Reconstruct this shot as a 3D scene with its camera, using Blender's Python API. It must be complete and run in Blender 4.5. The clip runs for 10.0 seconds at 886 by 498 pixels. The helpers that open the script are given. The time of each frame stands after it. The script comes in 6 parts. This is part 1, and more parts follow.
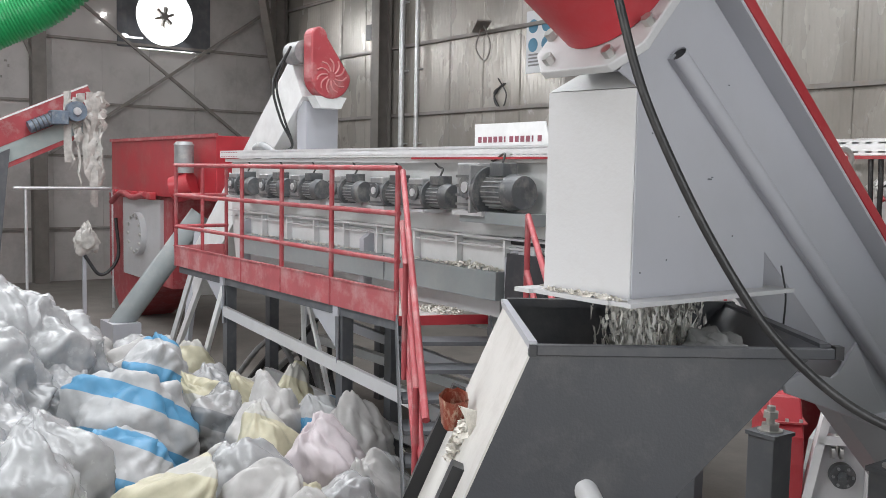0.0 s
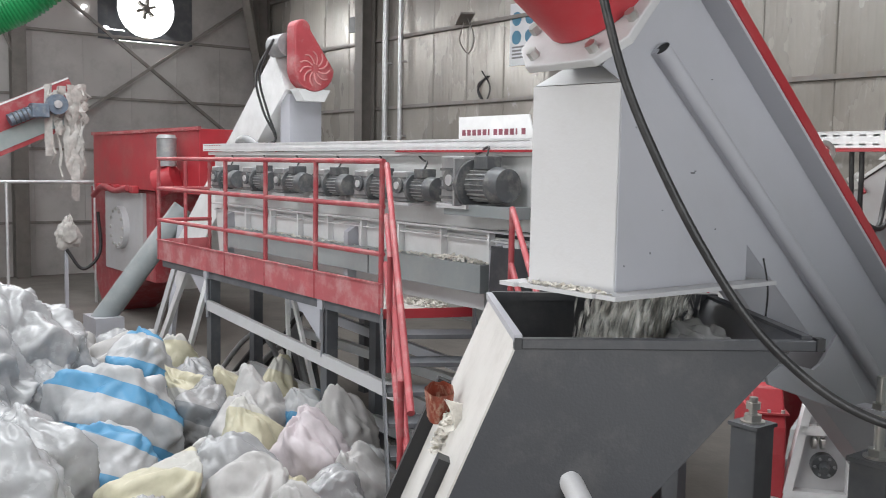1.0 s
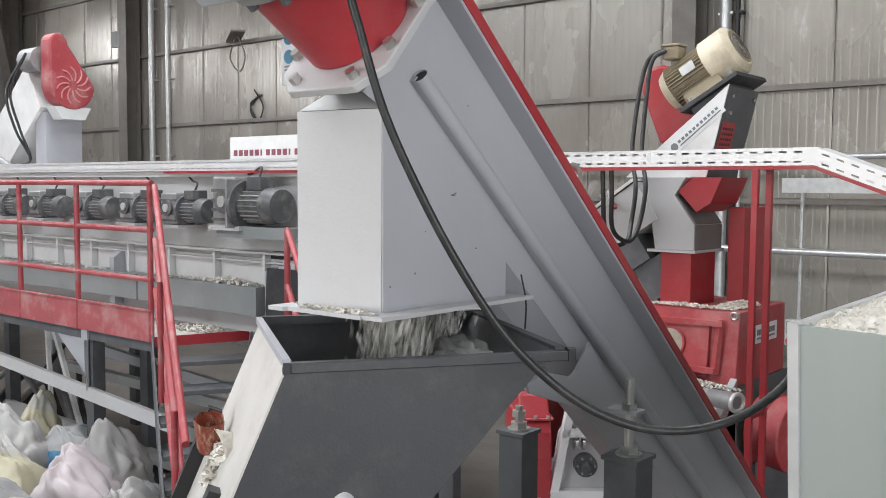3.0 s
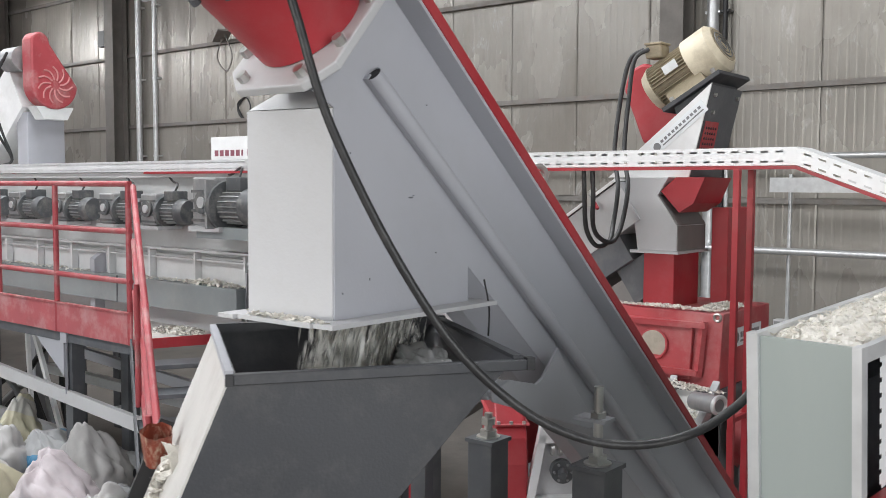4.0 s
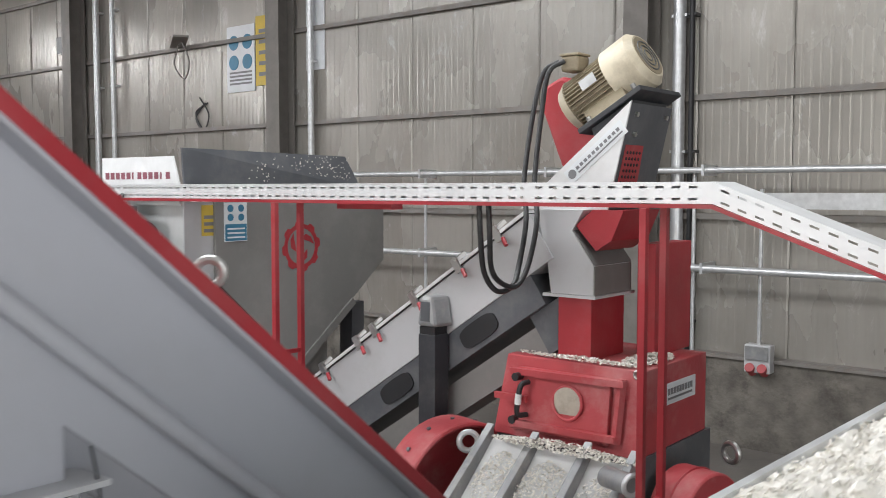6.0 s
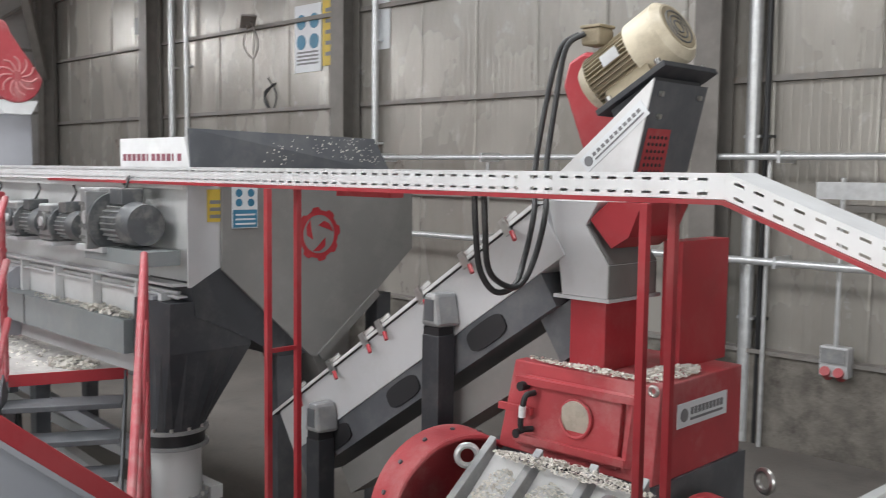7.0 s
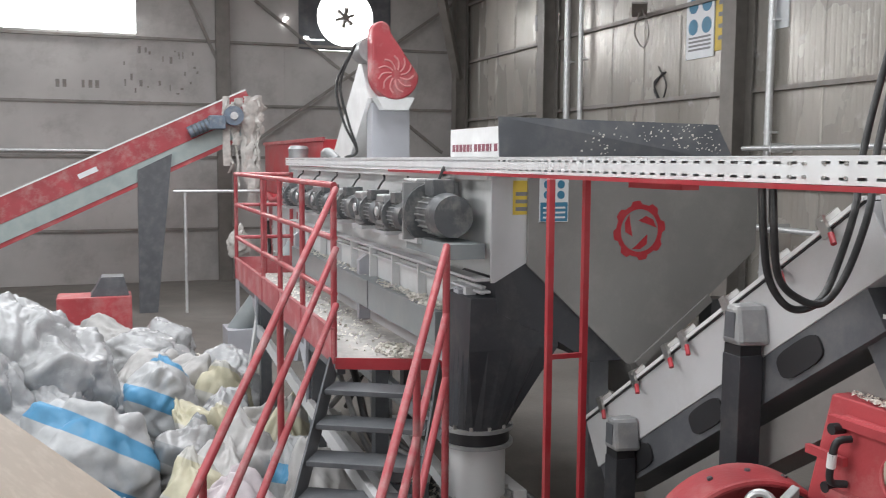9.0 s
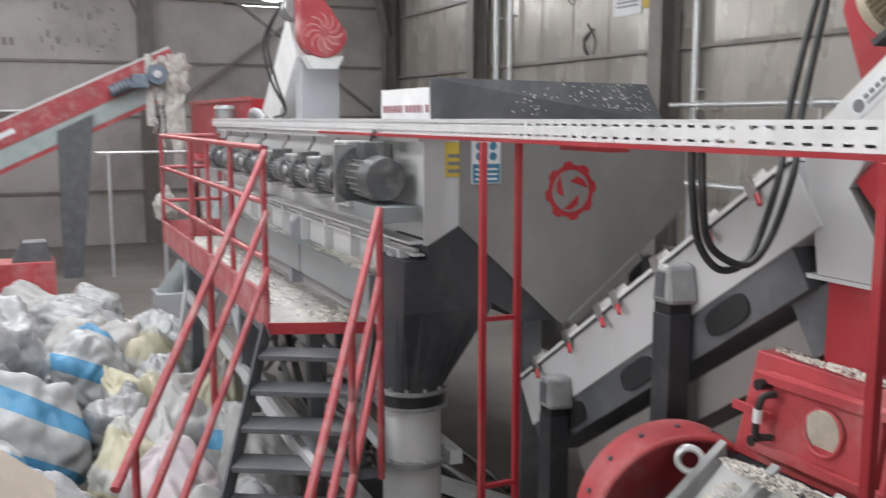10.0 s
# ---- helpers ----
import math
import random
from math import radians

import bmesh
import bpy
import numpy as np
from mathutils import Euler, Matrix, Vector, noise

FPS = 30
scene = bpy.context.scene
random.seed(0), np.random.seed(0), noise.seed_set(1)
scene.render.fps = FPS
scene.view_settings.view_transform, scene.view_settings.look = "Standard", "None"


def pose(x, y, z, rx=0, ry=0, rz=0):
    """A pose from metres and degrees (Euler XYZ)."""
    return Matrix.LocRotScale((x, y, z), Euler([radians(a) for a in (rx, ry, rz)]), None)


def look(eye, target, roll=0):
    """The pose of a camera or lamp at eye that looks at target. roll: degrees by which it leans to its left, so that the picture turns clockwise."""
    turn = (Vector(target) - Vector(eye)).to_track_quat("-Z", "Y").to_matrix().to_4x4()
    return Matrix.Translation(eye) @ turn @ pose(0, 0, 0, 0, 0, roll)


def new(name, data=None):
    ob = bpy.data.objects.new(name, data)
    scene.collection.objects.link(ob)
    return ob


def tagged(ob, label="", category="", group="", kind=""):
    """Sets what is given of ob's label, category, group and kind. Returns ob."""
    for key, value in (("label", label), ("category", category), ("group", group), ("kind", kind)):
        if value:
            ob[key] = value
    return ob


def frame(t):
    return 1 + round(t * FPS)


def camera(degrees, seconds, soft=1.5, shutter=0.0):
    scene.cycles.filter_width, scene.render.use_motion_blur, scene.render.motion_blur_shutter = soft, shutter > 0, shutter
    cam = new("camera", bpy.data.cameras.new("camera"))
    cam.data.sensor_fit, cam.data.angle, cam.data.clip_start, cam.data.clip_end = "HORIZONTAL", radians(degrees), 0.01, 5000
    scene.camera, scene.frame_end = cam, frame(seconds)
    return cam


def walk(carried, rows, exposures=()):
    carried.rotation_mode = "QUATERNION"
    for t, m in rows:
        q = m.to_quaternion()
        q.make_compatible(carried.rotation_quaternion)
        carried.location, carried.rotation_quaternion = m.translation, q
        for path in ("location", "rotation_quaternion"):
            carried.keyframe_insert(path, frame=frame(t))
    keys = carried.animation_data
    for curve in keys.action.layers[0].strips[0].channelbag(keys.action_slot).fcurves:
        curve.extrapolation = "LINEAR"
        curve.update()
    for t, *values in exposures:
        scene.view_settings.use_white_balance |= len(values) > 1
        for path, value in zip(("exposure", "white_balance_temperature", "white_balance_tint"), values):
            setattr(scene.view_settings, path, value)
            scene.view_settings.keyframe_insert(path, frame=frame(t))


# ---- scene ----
cam = camera(50.6, 10.0, soft=0.85, shutter=0.4)
PATH = [
    (0, (5.563, -3.652, 2.124), (3.953, -2.478, 1.962), 1.1),
    (0.5, (5.563, -3.656, 2.125), (3.96, -2.472, 1.954), 1.0),
    (1, (5.566, -3.657, 2.127), (3.977, -2.456, 1.95), 1.0),
    (1.5, (5.584, -3.662, 2.132), (4.101, -2.331, 1.968), 0.7),
    (2, (5.592, -3.657, 2.133), (4.23, -2.2, 1.99), 0.7),
    (2.5, (5.593, -3.656, 2.136), (4.297, -2.139, 2.003), 0.6),
    (4, (5.603, -3.557, 2.143), (4.346, -2.006, 2.01), 0.3),
    (4.5, (5.652, -3.358, 2.233), (4.347, -1.849, 2.094), 0.0),
    (5, (5.619, -3.155, 2.265), (4.315, -1.644, 2.137), 0.4),
    (5.5, (5.587, -2.948, 2.278), (4.335, -1.393, 2.152), -0.0),
    (7, (5.612, -2.051, 2.318), (4.211, -0.633, 2.152), 0.7),
    (7.5, (5.616, -1.884, 2.319), (4.042, -0.664, 2.133), 0.6),
    (8, (5.59, -1.715, 2.34), (3.96, -0.57, 2.155), 0.5),
    (8.5, (5.611, -1.527, 2.311), (3.871, -0.559, 2.127), 0.9),
    (9, (5.549, -1.313, 2.3), (3.678, -0.632, 2.113), 0.4),
    (9.5, (5.55, -1.283, 2.303), (3.668, -0.635, 2.103), 0.5),
    (10, (5.526, -1.308, 2.327), (3.719, -0.497, 2.05), 0.0),
]
walk(cam, [(t, look(eye, target, roll)) for t, eye, target, roll in PATH])

# ---------------- light ----------------
FLOOR = -0.5
world = bpy.data.worlds.new("sky")
scene.world = world
world.use_nodes = True
wn, wl = world.node_tree.nodes, world.node_tree.links
sky = wn.new("ShaderNodeTexSky")
sky.sky_type, sky.sun_disc = "NISHITA", False
sky.sun_elevation, sky.sun_rotation = radians(38), radians(200)
wl.new(sky.outputs[0], wn["Background"].inputs[0])
wn["Background"].inputs[1].default_value = 0.12


def area(name, m, sx, sy, watts, col=(1, 1, 1)):
    d = bpy.data.lights.new(name, "AREA")
    d.shape, d.size, d.size_y, d.energy, d.color = "RECTANGLE", sx, sy, watts, col
    ob = new(name, d)
    ob.matrix_basis = m
    return ob


# gable openings' daylight, plus fill lamps added at assumed, unseen roof lights and doors
area("unseen_roof_fill", pose(-3, 0.5, 6.9), 16, 2.2, 800, (0.97, 0.985, 1))
area("unseen_roof_fill", pose(-3, -6.0, 6.9), 16, 2.2, 800, (0.97, 0.985, 1))
area("unseen_east_fill", look((11.8, -4.5, 2.6), (0, -1.5, 1.8)), 6, 5, 385, (0.98, 0.99, 1))
area("unseen_south_fill", look((3.0, -11.6, 2.8), (3.0, 0, 1.8)), 7, 5, 370, (0.98, 0.99, 1))
area("gable_window_sky", look((-16.45, -1.9, 5.65), (-8, -1.0, 0.5)), 2.8, 1.1, 110, (0.95, 0.98, 1))
area("fan_opening_sky", look((-16.45, 4.25, 5.67), (-8, 2.5, 1.0)), 1.2, 1.2, 60, (0.95, 0.98, 1))

# ---------------- materials ----------------


def mat(name, col, rough=0.5, metal=0.0, var=0.15, scale=5.0, dirt=None, amount=0.3, dscale=2.2, bump=0.04, bscale=60.0, aniso=(1, 1, 1), glow=0.0, trans=0.0, alpha=1.0, pale=None):
    m = bpy.data.materials.new(name)
    m.use_nodes = True
    n, l = m.node_tree.nodes, m.node_tree.links
    b = n["Principled BSDF"]
    b.inputs["Metallic"].default_value = metal
    tc = n.new("ShaderNodeTexCoord")
    mp = n.new("ShaderNodeMapping")
    mp.inputs["Scale"].default_value = aniso
    geo = n.new("ShaderNodeNewGeometry")
    l.new(geo.outputs["Position"], mp.inputs["Vector"])
    n1 = n.new("ShaderNodeTexNoise")
    n1.inputs["Scale"].default_value, n1.inputs["Detail"].default_value = scale, 6
    l.new(mp.outputs[0], n1.inputs["Vector"])
    ramp = n.new("ShaderNodeMapRange")
    ramp.inputs["From Min"].default_value, ramp.inputs["From Max"].default_value = 0.3, 0.7
    ramp.inputs["To Min"].default_value, ramp.inputs["To Max"].default_value = 1 - var, 1 + var
    l.new(n1.outputs["Fac"], ramp.inputs["Value"])
    mul = n.new("ShaderNodeVectorMath")
    mul.operation = "SCALE"
    mul.inputs[0].default_value = col
    l.new(ramp.outputs[0], mul.inputs["Scale"])
    out = mul.outputs[0]
    if dirt:
        n2 = n.new("ShaderNodeTexNoise")
        n2.inputs["Scale"].default_value, n2.inputs["Detail"].default_value, n2.inputs["Roughness"].default_value = dscale, 9, 0.7
        l.new(mp.outputs[0], n2.inputs["Vector"])
        r2 = n.new("ShaderNodeMapRange")
        r2.inputs["From Min"].default_value, r2.inputs["From Max"].default_value = 0.48, 0.72
        r2.inputs["To Max"].default_value = amount
        l.new(n2.outputs["Fac"], r2.inputs["Value"])
        mix = n.new("ShaderNodeMix")
        mix.data_type = "RGBA"
        l.new(r2.outputs[0], mix.inputs["Factor"])
        l.new(out, mix.inputs["A"])
        mix.inputs["B"].default_value = (*dirt, 1)
        out = mix.outputs["Result"]
    if pale:
        n4 = n.new("ShaderNodeTexNoise")
        n4.inputs["Scale"].default_value, n4.inputs["Detail"].default_value, n4.inputs["Roughness"].default_value = 2.6, 10, 0.75
        n4.inputs["Distortion"].default_value = 0.8
        l.new(mp.outputs[0], n4.inputs["Vector"])
        r4 = n.new("ShaderNodeMapRange")
        r4.inputs["From Min"].default_value, r4.inputs["From Max"].default_value = 0.58, 0.68
        r4.inputs["To Max"].default_value = 0.8
        l.new(n4.outputs["Fac"], r4.inputs["Value"])
        m4 = n.new("ShaderNodeMix")
        m4.data_type = "RGBA"
        l.new(r4.outputs[0], m4.inputs["Factor"])
        l.new(out, m4.inputs["A"])
        m4.inputs["B"].default_value = (*pale, 1)
        out = m4.outputs["Result"]
    l.new(out, b.inputs["Base Color"])
    rr = n.new("ShaderNodeMapRange")
    rr.inputs["To Min"].default_value, rr.inputs["To Max"].default_value = max(0.03, rough - 0.12), min(1, rough + 0.12)
    l.new(n1.outputs["Fac"], rr.inputs["Value"])
    l.new(rr.outputs[0], b.inputs["Roughness"])
    if bump:
        n3 = n.new("ShaderNodeTexNoise")
        n3.inputs["Scale"].default_value, n3.inputs["Detail"].default_value = bscale, 4
        l.new(mp.outputs[0], n3.inputs["Vector"])
        bp = n.new("ShaderNodeBump")
        bp.inputs["Strength"].default_value, bp.inputs["Distance"].default_value = min(1, bump * 4), 0.01
        l.new(n3.outputs["Fac"], bp.inputs["Height"])
        l.new(bp.outputs[0], b.inputs["Normal"])
    if trans:
        b.inputs["Transmission Weight"].default_value = trans
    if alpha < 1:
        b.inputs["Alpha"].default_value = alpha
    if glow:
        b.inputs["Emission Color"].default_value = (*col, 1)
        b.inputs["Emission Strength"].default_value = glow
    return m


DUST = (0.62, 0.58, 0.52)
RUST = (0.22, 0.12, 0.07)
m_red = mat("red_paint", (0.38, 0.028, 0.038), 0.42, dirt=(0.42, 0.17, 0.16), amount=0.35, bump=0.02, scale=3)
m_red_dusty = mat("red_paint_dusty", (0.42, 0.055, 0.064), 0.5, dirt=(0.52, 0.28, 0.27), amount=0.65, bump=0.03, scale=4)
# dusty on rails; on distant machines the paleness is haze put into the colour
m_red_rail = mat("dusty_haze_faded_red_paint", (0.36, 0.055, 0.065), 0.45, dirt=(0.45, 0.3, 0.29), amount=0.6, bump=0.02, scale=3, dscale=5)
m_grey = mat("grey_machine_paint", (0.415, 0.42, 0.455), 0.4, var=0.05, scale=2, dirt=(0.3, 0.29, 0.28), amount=0.16, dscale=5, bump=0.01, bscale=200)
m_light = mat("light_grey_paint", (0.53, 0.53, 0.54), 0.42, var=0.06, scale=2.5, dirt=(0.35, 0.33, 0.31), amount=0.28, dscale=5, bump=0.015, bscale=150)
m_white = mat("white_painted_steel", (0.74, 0.74, 0.74), 0.4, var=0.07, dirt=(0.42, 0.4, 0.37), amount=0.25, dscale=4, bump=0.015)
m_dark = mat("anthracite_paint", (0.036, 0.038, 0.044), 0.45, var=0.12, dirt=(0.16, 0.15, 0.14), amount=0.3, dscale=6, bump=0.01, bscale=200)
m_dark2 = mat("dark_grey_steel", (0.10, 0.105, 0.115), 0.48, var=0.15, dirt=(0.22, 0.21, 0.2), amount=0.35, dscale=5, bump=0.02)
m_tank = mat("tank_grey_paint", (0.65, 0.655, 0.655), 0.45, var=0.06, scale=1.5, dirt=(0.3, 0.29, 0.27), amount=0.3, dscale=3, bump=0.015)
m_tank_dark = mat("tank_brown_grey_paint", (0.21, 0.203, 0.196), 0.55, var=0.08, scale=2, dirt=(0.36, 0.34, 0.32), amount=0.3, dscale=3, bump=0.015)
m_galv = mat("galvanised_steel", (0.66, 0.67, 0.68), 0.36, 0.55, var=0.12, scale=14, dirt=(0.5, 0.48, 0.45), amount=0.2, bump=0.015)
m_tray = mat("tray_galvanised_sheet", (0.82, 0.83, 0.84), 0.42, 0.25, var=0.06, scale=9, bump=0.01)
m_steel = mat("zinc_bolt_steel", (0.55, 0.54, 0.52), 0.32, 0.9, var=0.1, bump=0.01)
m_motor = mat("motor_dark_grey", (0.085, 0.09, 0.095), 0.42, var=0.2, scale=8, dirt=DUST, amount=0.25, dscale=9, bump=0.02)
m_motor_mid = mat("gearbox_grey_aluminium", (0.28, 0.285, 0.29), 0.42, 0.3, var=0.15, scale=8, dirt=DUST, amount=0.3, dscale=9, bump=0.02)
m_cream = mat("cream_motor_paint", (0.62, 0.55, 0.42), 0.42, var=0.1, dirt=(0.25, 0.19, 0.12), amount=0.5, dscale=7, bump=0.02)
m_cream_dirty = mat("cream_fins_grimy", (0.30, 0.25, 0.17), 0.6, var=0.2, dirt=(0.12, 0.09, 0.06), amount=0.6, dscale=9, bump=0.02)
m_rubber = mat("black_rubber_hose", (0.018, 0.018, 0.019), 0.42, var=0.2, dirt=(0.12, 0.115, 0.11), amount=0.35, dscale=18, bump=0.03)
m_black = mat("black_plastic", (0.02, 0.02, 0.022), 0.45, bump=0.01)
m_wall = mat("wall_panel_aged_white_metal", (0.37, 0.348, 0.315), 0.27, 0.22, var=0.14, scale=1.3, dirt=(0.25, 0.215, 0.18), amount=0.5, dscale=1.2, bump=0.04, bscale=3.5, aniso=(1, 1, 0.45), pale=(0.6, 0.59, 0.57))
m_gable = mat("gable_panel_dusty", (0.47, 0.45, 0.435), 0.55, var=0.1, scale=1.0, dirt=(0.22, 0.2, 0.185), amount=0.5, dscale=1.1, bump=0.03, bscale=5)
m_girt = mat("girt_grey_steel", (0.23, 0.215, 0.2), 0.55, var=0.15, dirt=RUST, amount=0.35, dscale=6)
m_col = mat("column_brown_grey_primer", (0.19, 0.175, 0.16), 0.55, var=0.12, dirt=(0.1, 0.085, 0.075), amount=0.4, dscale=3)
m_plinth = mat("rough_dirty_concrete", (0.17, 0.155, 0.135), 0.9, var=0.3, scale=5, dirt=(0.05, 0.044, 0.038), amount=0.8, dscale=4, bump=0.25, bscale=25)
m_floor = mat("dirty_concrete_floor", (0.17, 0.155, 0.14), 0.8, var=0.2, scale=3, dirt=(0.09, 0.075, 0.065), amount=0.6, dscale=1.5, bump=0.12, bscale=18)
m_roof = mat("roof_sheet", (0.4, 0.4, 0.4), 0.6, var=0.1)
m_flake = mat("white_plastic_flakes", (0.80, 0.77, 0.71), 0.6, var=0.12, scale=30, dirt=(0.62, 0.58, 0.51), amount=0.4, dscale=25, bump=0.15, bscale=120)
m_dust = mat("dusty_deck_plate", (0.40, 0.385, 0.365), 0.75, var=0.15, scale=6, dirt=(0.72, 0.69, 0.63), amount=0.75, dscale=5, bump=0.08, bscale=70)
m_sky = mat("bright_sky_glow", (1, 1, 1), 0.5, glow=9.0, bump=0)
m_signblue = mat("sign_blue", (0.05, 0.2, 0.32), 0.45, bump=0)
m_paper = mat("sign_white_face", (0.72, 0.74, 0.76), 0.45, var=0.04, bump=0)
m_yellow = mat("sign_yellow_face", (0.62, 0.45, 0.07), 0.5, bump=0)
m_text = mat("dark_red_grey_lettering", (0.22, 0.06, 0.085), 0.5, bump=0)
m_textgrey = mat("grey_lettering", (0.2, 0.2, 0.21), 0.5, bump=0)
m_glass = mat("sight_glass_milky", (0.55, 0.5, 0.42), 0.2, var=0.2, dirt=(0.3, 0.26, 0.2), amount=0.6, dscale=12, bump=0)
m_cardred = mat("crushed_red_can_print", (0.27, 0.06, 0.035), 0.4, var=0.4, scale=30, dirt=(0.62, 0.5, 0.38), amount=0.9, dscale=70, bump=0.1, aniso=(1, 1, 0.35))
m_fall = mat("falling_white_flakes", (0.9, 0.88, 0.83), 0.55, var=0.1, bump=0)
m_film = mat("torn_hanging_film", (0.5, 0.48, 0.45), 0.35, var=0.25, scale=9, bump=0.1, bscale=20)
m_beige = mat("pale_beige_sheet", (0.47, 0.40, 0.33), 0.5, var=0.06, dirt=(0.75, 0.68, 0.6), amount=0.3, dscale=20, bump=0.01)
m_vent = mat("pale_pink_vent_edge", (0.52, 0.22, 0.22), 0.5, bump=0)
m_plate = mat("cream_grey_worn_paint", (0.56, 0.545, 0.52), 0.45, var=0.08, scale=6, dirt=(0.33, 0.31, 0.28), amount=0.4, dscale=9, bump=0.015)
m_fall_grey = mat("falling_grey_film", (0.34, 0.33, 0.30), 0.45, var=0.3, scale=20, bump=0)
m_bluegrey = mat("blue_grey_gearbox_paint", (0.13, 0.17, 0.22), 0.45, var=0.2, scale=8, dirt=DUST, amount=0.35, dscale=9, bump=0.02)
m_slate = mat("slate_blue_grey_paint", (0.25, 0.275, 0.28), 0.45, var=0.08, scale=3, dirt=(0.4, 0.39, 0.37), amount=0.3, dscale=5, bump=0.015)
m_frame = mat("grey_green_frame_paint", (0.33, 0.385, 0.38), 0.5, var=0.12, scale=4, dirt=(0.42, 0.4, 0.36), amount=0.4, dscale=4, bump=0.02)
m_board = mat("dust_paled_red_paint", (0.42, 0.1, 0.11), 0.55, dirt=(0.56, 0.37, 0.36), amount=0.85, dscale=3, bump=0.03, scale=4)
m_green = mat("green_hose_plastic", (0.02, 0.30, 0.10), 0.4, bump=0.02)
m_binface = mat("pale_galvanised_sheet", (0.41, 0.46, 0.445), 0.34, 0.4, var=0.05, scale=1.5, dirt=(0.5, 0.53, 0.5), amount=0.4, dscale=1.5, bump=0.01, aniso=(2, 2, 0.4))

# ---------------- builders ----------------
PLACE = {}


def thing(name, x, y, z, label="", category="", group="", kind=""):
    ob = new(name)
    ob.location = (x, y, z)
    ob.empty_display_size = 0.1
    PLACE[ob] = Matrix.Translation((x, y, z))
    return tagged(ob, label, category, group, kind)


def mesh_of(name, bm, material, smooth=False):
    me = bpy.data.meshes.new(name)
    bmesh.ops.recalc_face_normals(bm, faces=bm.faces)
    bm.to_mesh(me)
    bm.free()
    for m in material if isinstance(material, (list, tuple)) else (material,):
        me.materials.append(m)
    if smooth:
        for p in me.polygons:
            p.use_smooth = True
        me.set_sharp_from_angle(angle=radians(38))
    return me


def part(name, bm, material, parent, label="", smooth=False, bevel=0.0):
    bm.transform(PLACE[parent].inverted())
    ob = new(name, mesh_of(name, bm, material, smooth))
    ob.parent = parent
    PLACE[ob] = PLACE[parent]
    if bevel:
        b = ob.modifiers.new("bevel", "BEVEL")
        b.width, b.segments, b.limit_method = bevel, 2, "ANGLE"
    return tagged(ob, label)


def single(name, bm, material, label="", category="", group="", kind="", smooth=False, bevel=0.0, soft_edges=False):
    """A thing of one mesh; the origin goes to the middle of its base."""
    lo = Vector([min(v.co[i] for v in bm.verts) for i in range(3)])
    hi = Vector([max(v.co[i] for v in bm.verts) for i in range(3)])
    o = Vector(((lo.x + hi.x) / 2, (lo.y + hi.y) / 2, lo.z))
    bm.transform(Matrix.Translation(-o))
    me = mesh_of(name, bm, material, smooth and not soft_edges)
    if soft_edges:
        for p in me.polygons:
            p.use_smooth = True
    ob = new(name, me)
    ob.location = o
    PLACE[ob] = Matrix.Translation(o)
    if bevel:
        b = ob.modifiers.new("bevel", "BEVEL")
        b.width, b.segments, b.limit_method = bevel, 2, "ANGLE"
    return tagged(ob, label, category, group, kind)


def B():
    return bmesh.new()


def hexa(bm, corners, mi=0):
    vs = [bm.verts.new(c) for c in corners]
    for f in ((0, 3, 2, 1), (4, 5, 6, 7), (0, 1, 5, 4), (1, 2, 6, 5), (2, 3, 7, 6), (3, 0, 4, 7)):
        bm.faces.new([vs[i] for i in f]).material_index = mi
    return bm


def box(bm, x0, y0, z0, x1, y1, z1, mi=0):
    return hexa(bm, [(x0, y0, z0), (x1, y0, z0), (x1, y1, z0), (x0, y1, z0), (x0, y0, z1), (x1, y0, z1), (x1, y1, z1), (x0, y1, z1)], mi)


def bar(bm, p, q, w, h, up=(0, 0, 1), mi=0):
    """A box along p-q, w wide and h deep along up."""
    p, q = Vector(p), Vector(q)
    d = (q - p).normalized()
    s = d.cross(Vector(up))
    if s.length < 1e-4:
        s = d.cross(Vector((1, 0, 0)))
    s.normalize()
    u = s.cross(d)
    s, u = s * w / 2, u * h / 2
    return hexa(bm, [p - s - u, p + s - u, q + s - u, q - s - u, p - s + u, p + s + u, q + s + u, q - s + u], mi)


def cyl(bm, p, q, r, r2=None, n=18, mi=0, caps=True):
    p, q = Vector(p), Vector(q)
    r2 = r if r2 is None else r2
    d = (q - p).normalized()
    s = d.cross(Vector((0, 0, 1)))
    if s.length < 1e-3:
        s = Vector((1, 0, 0))
    s.normalize()
    t = d.cross(s)
    ra = [[bm.verts.new(c + (s * math.cos(2 * math.pi * i / n) + t * math.sin(2 * math.pi * i / n)) * rad) for i in range(n)] for c, rad in ((p, r), (q, r2))]
    for i in range(n):
        j = (i + 1) % n
        bm.faces.new((ra[0][i], ra[0][j], ra[1][j], ra[1][i])).material_index = mi
    if caps:
        bm.faces.new(ra[0][::-1]).material_index = mi
        bm.faces.new(ra[1]).material_index = mi
    return bm


def ring(bm, c, axis, r, tube_r, n=22, k=8, mi=0):
    """A torus."""
    c, a = Vector(c), Vector(axis).normalized()
    s = a.cross(Vector((0, 0, 1)))
    if s.length < 1e-3:
        s = Vector((1, 0, 0))
    s.normalize()
    t = a.cross(s)
    g = []
    for i in range(n):
        e = s * math.cos(2 * math.pi * i / n) + t * math.sin(2 * math.pi * i / n)
        g.append([bm.verts.new(c + e * (r + tube_r * math.cos(2 * math.pi * j / k)) + a * tube_r * math.sin(2 * math.pi * j / k)) for j in range(k)])
    for i in range(n):
        for j in range(k):
            bm.faces.new((g[i][j], g[(i + 1) % n][j], g[(i + 1) % n][(j + 1) % k], g[i][(j + 1) % k])).material_index = mi
    return bm


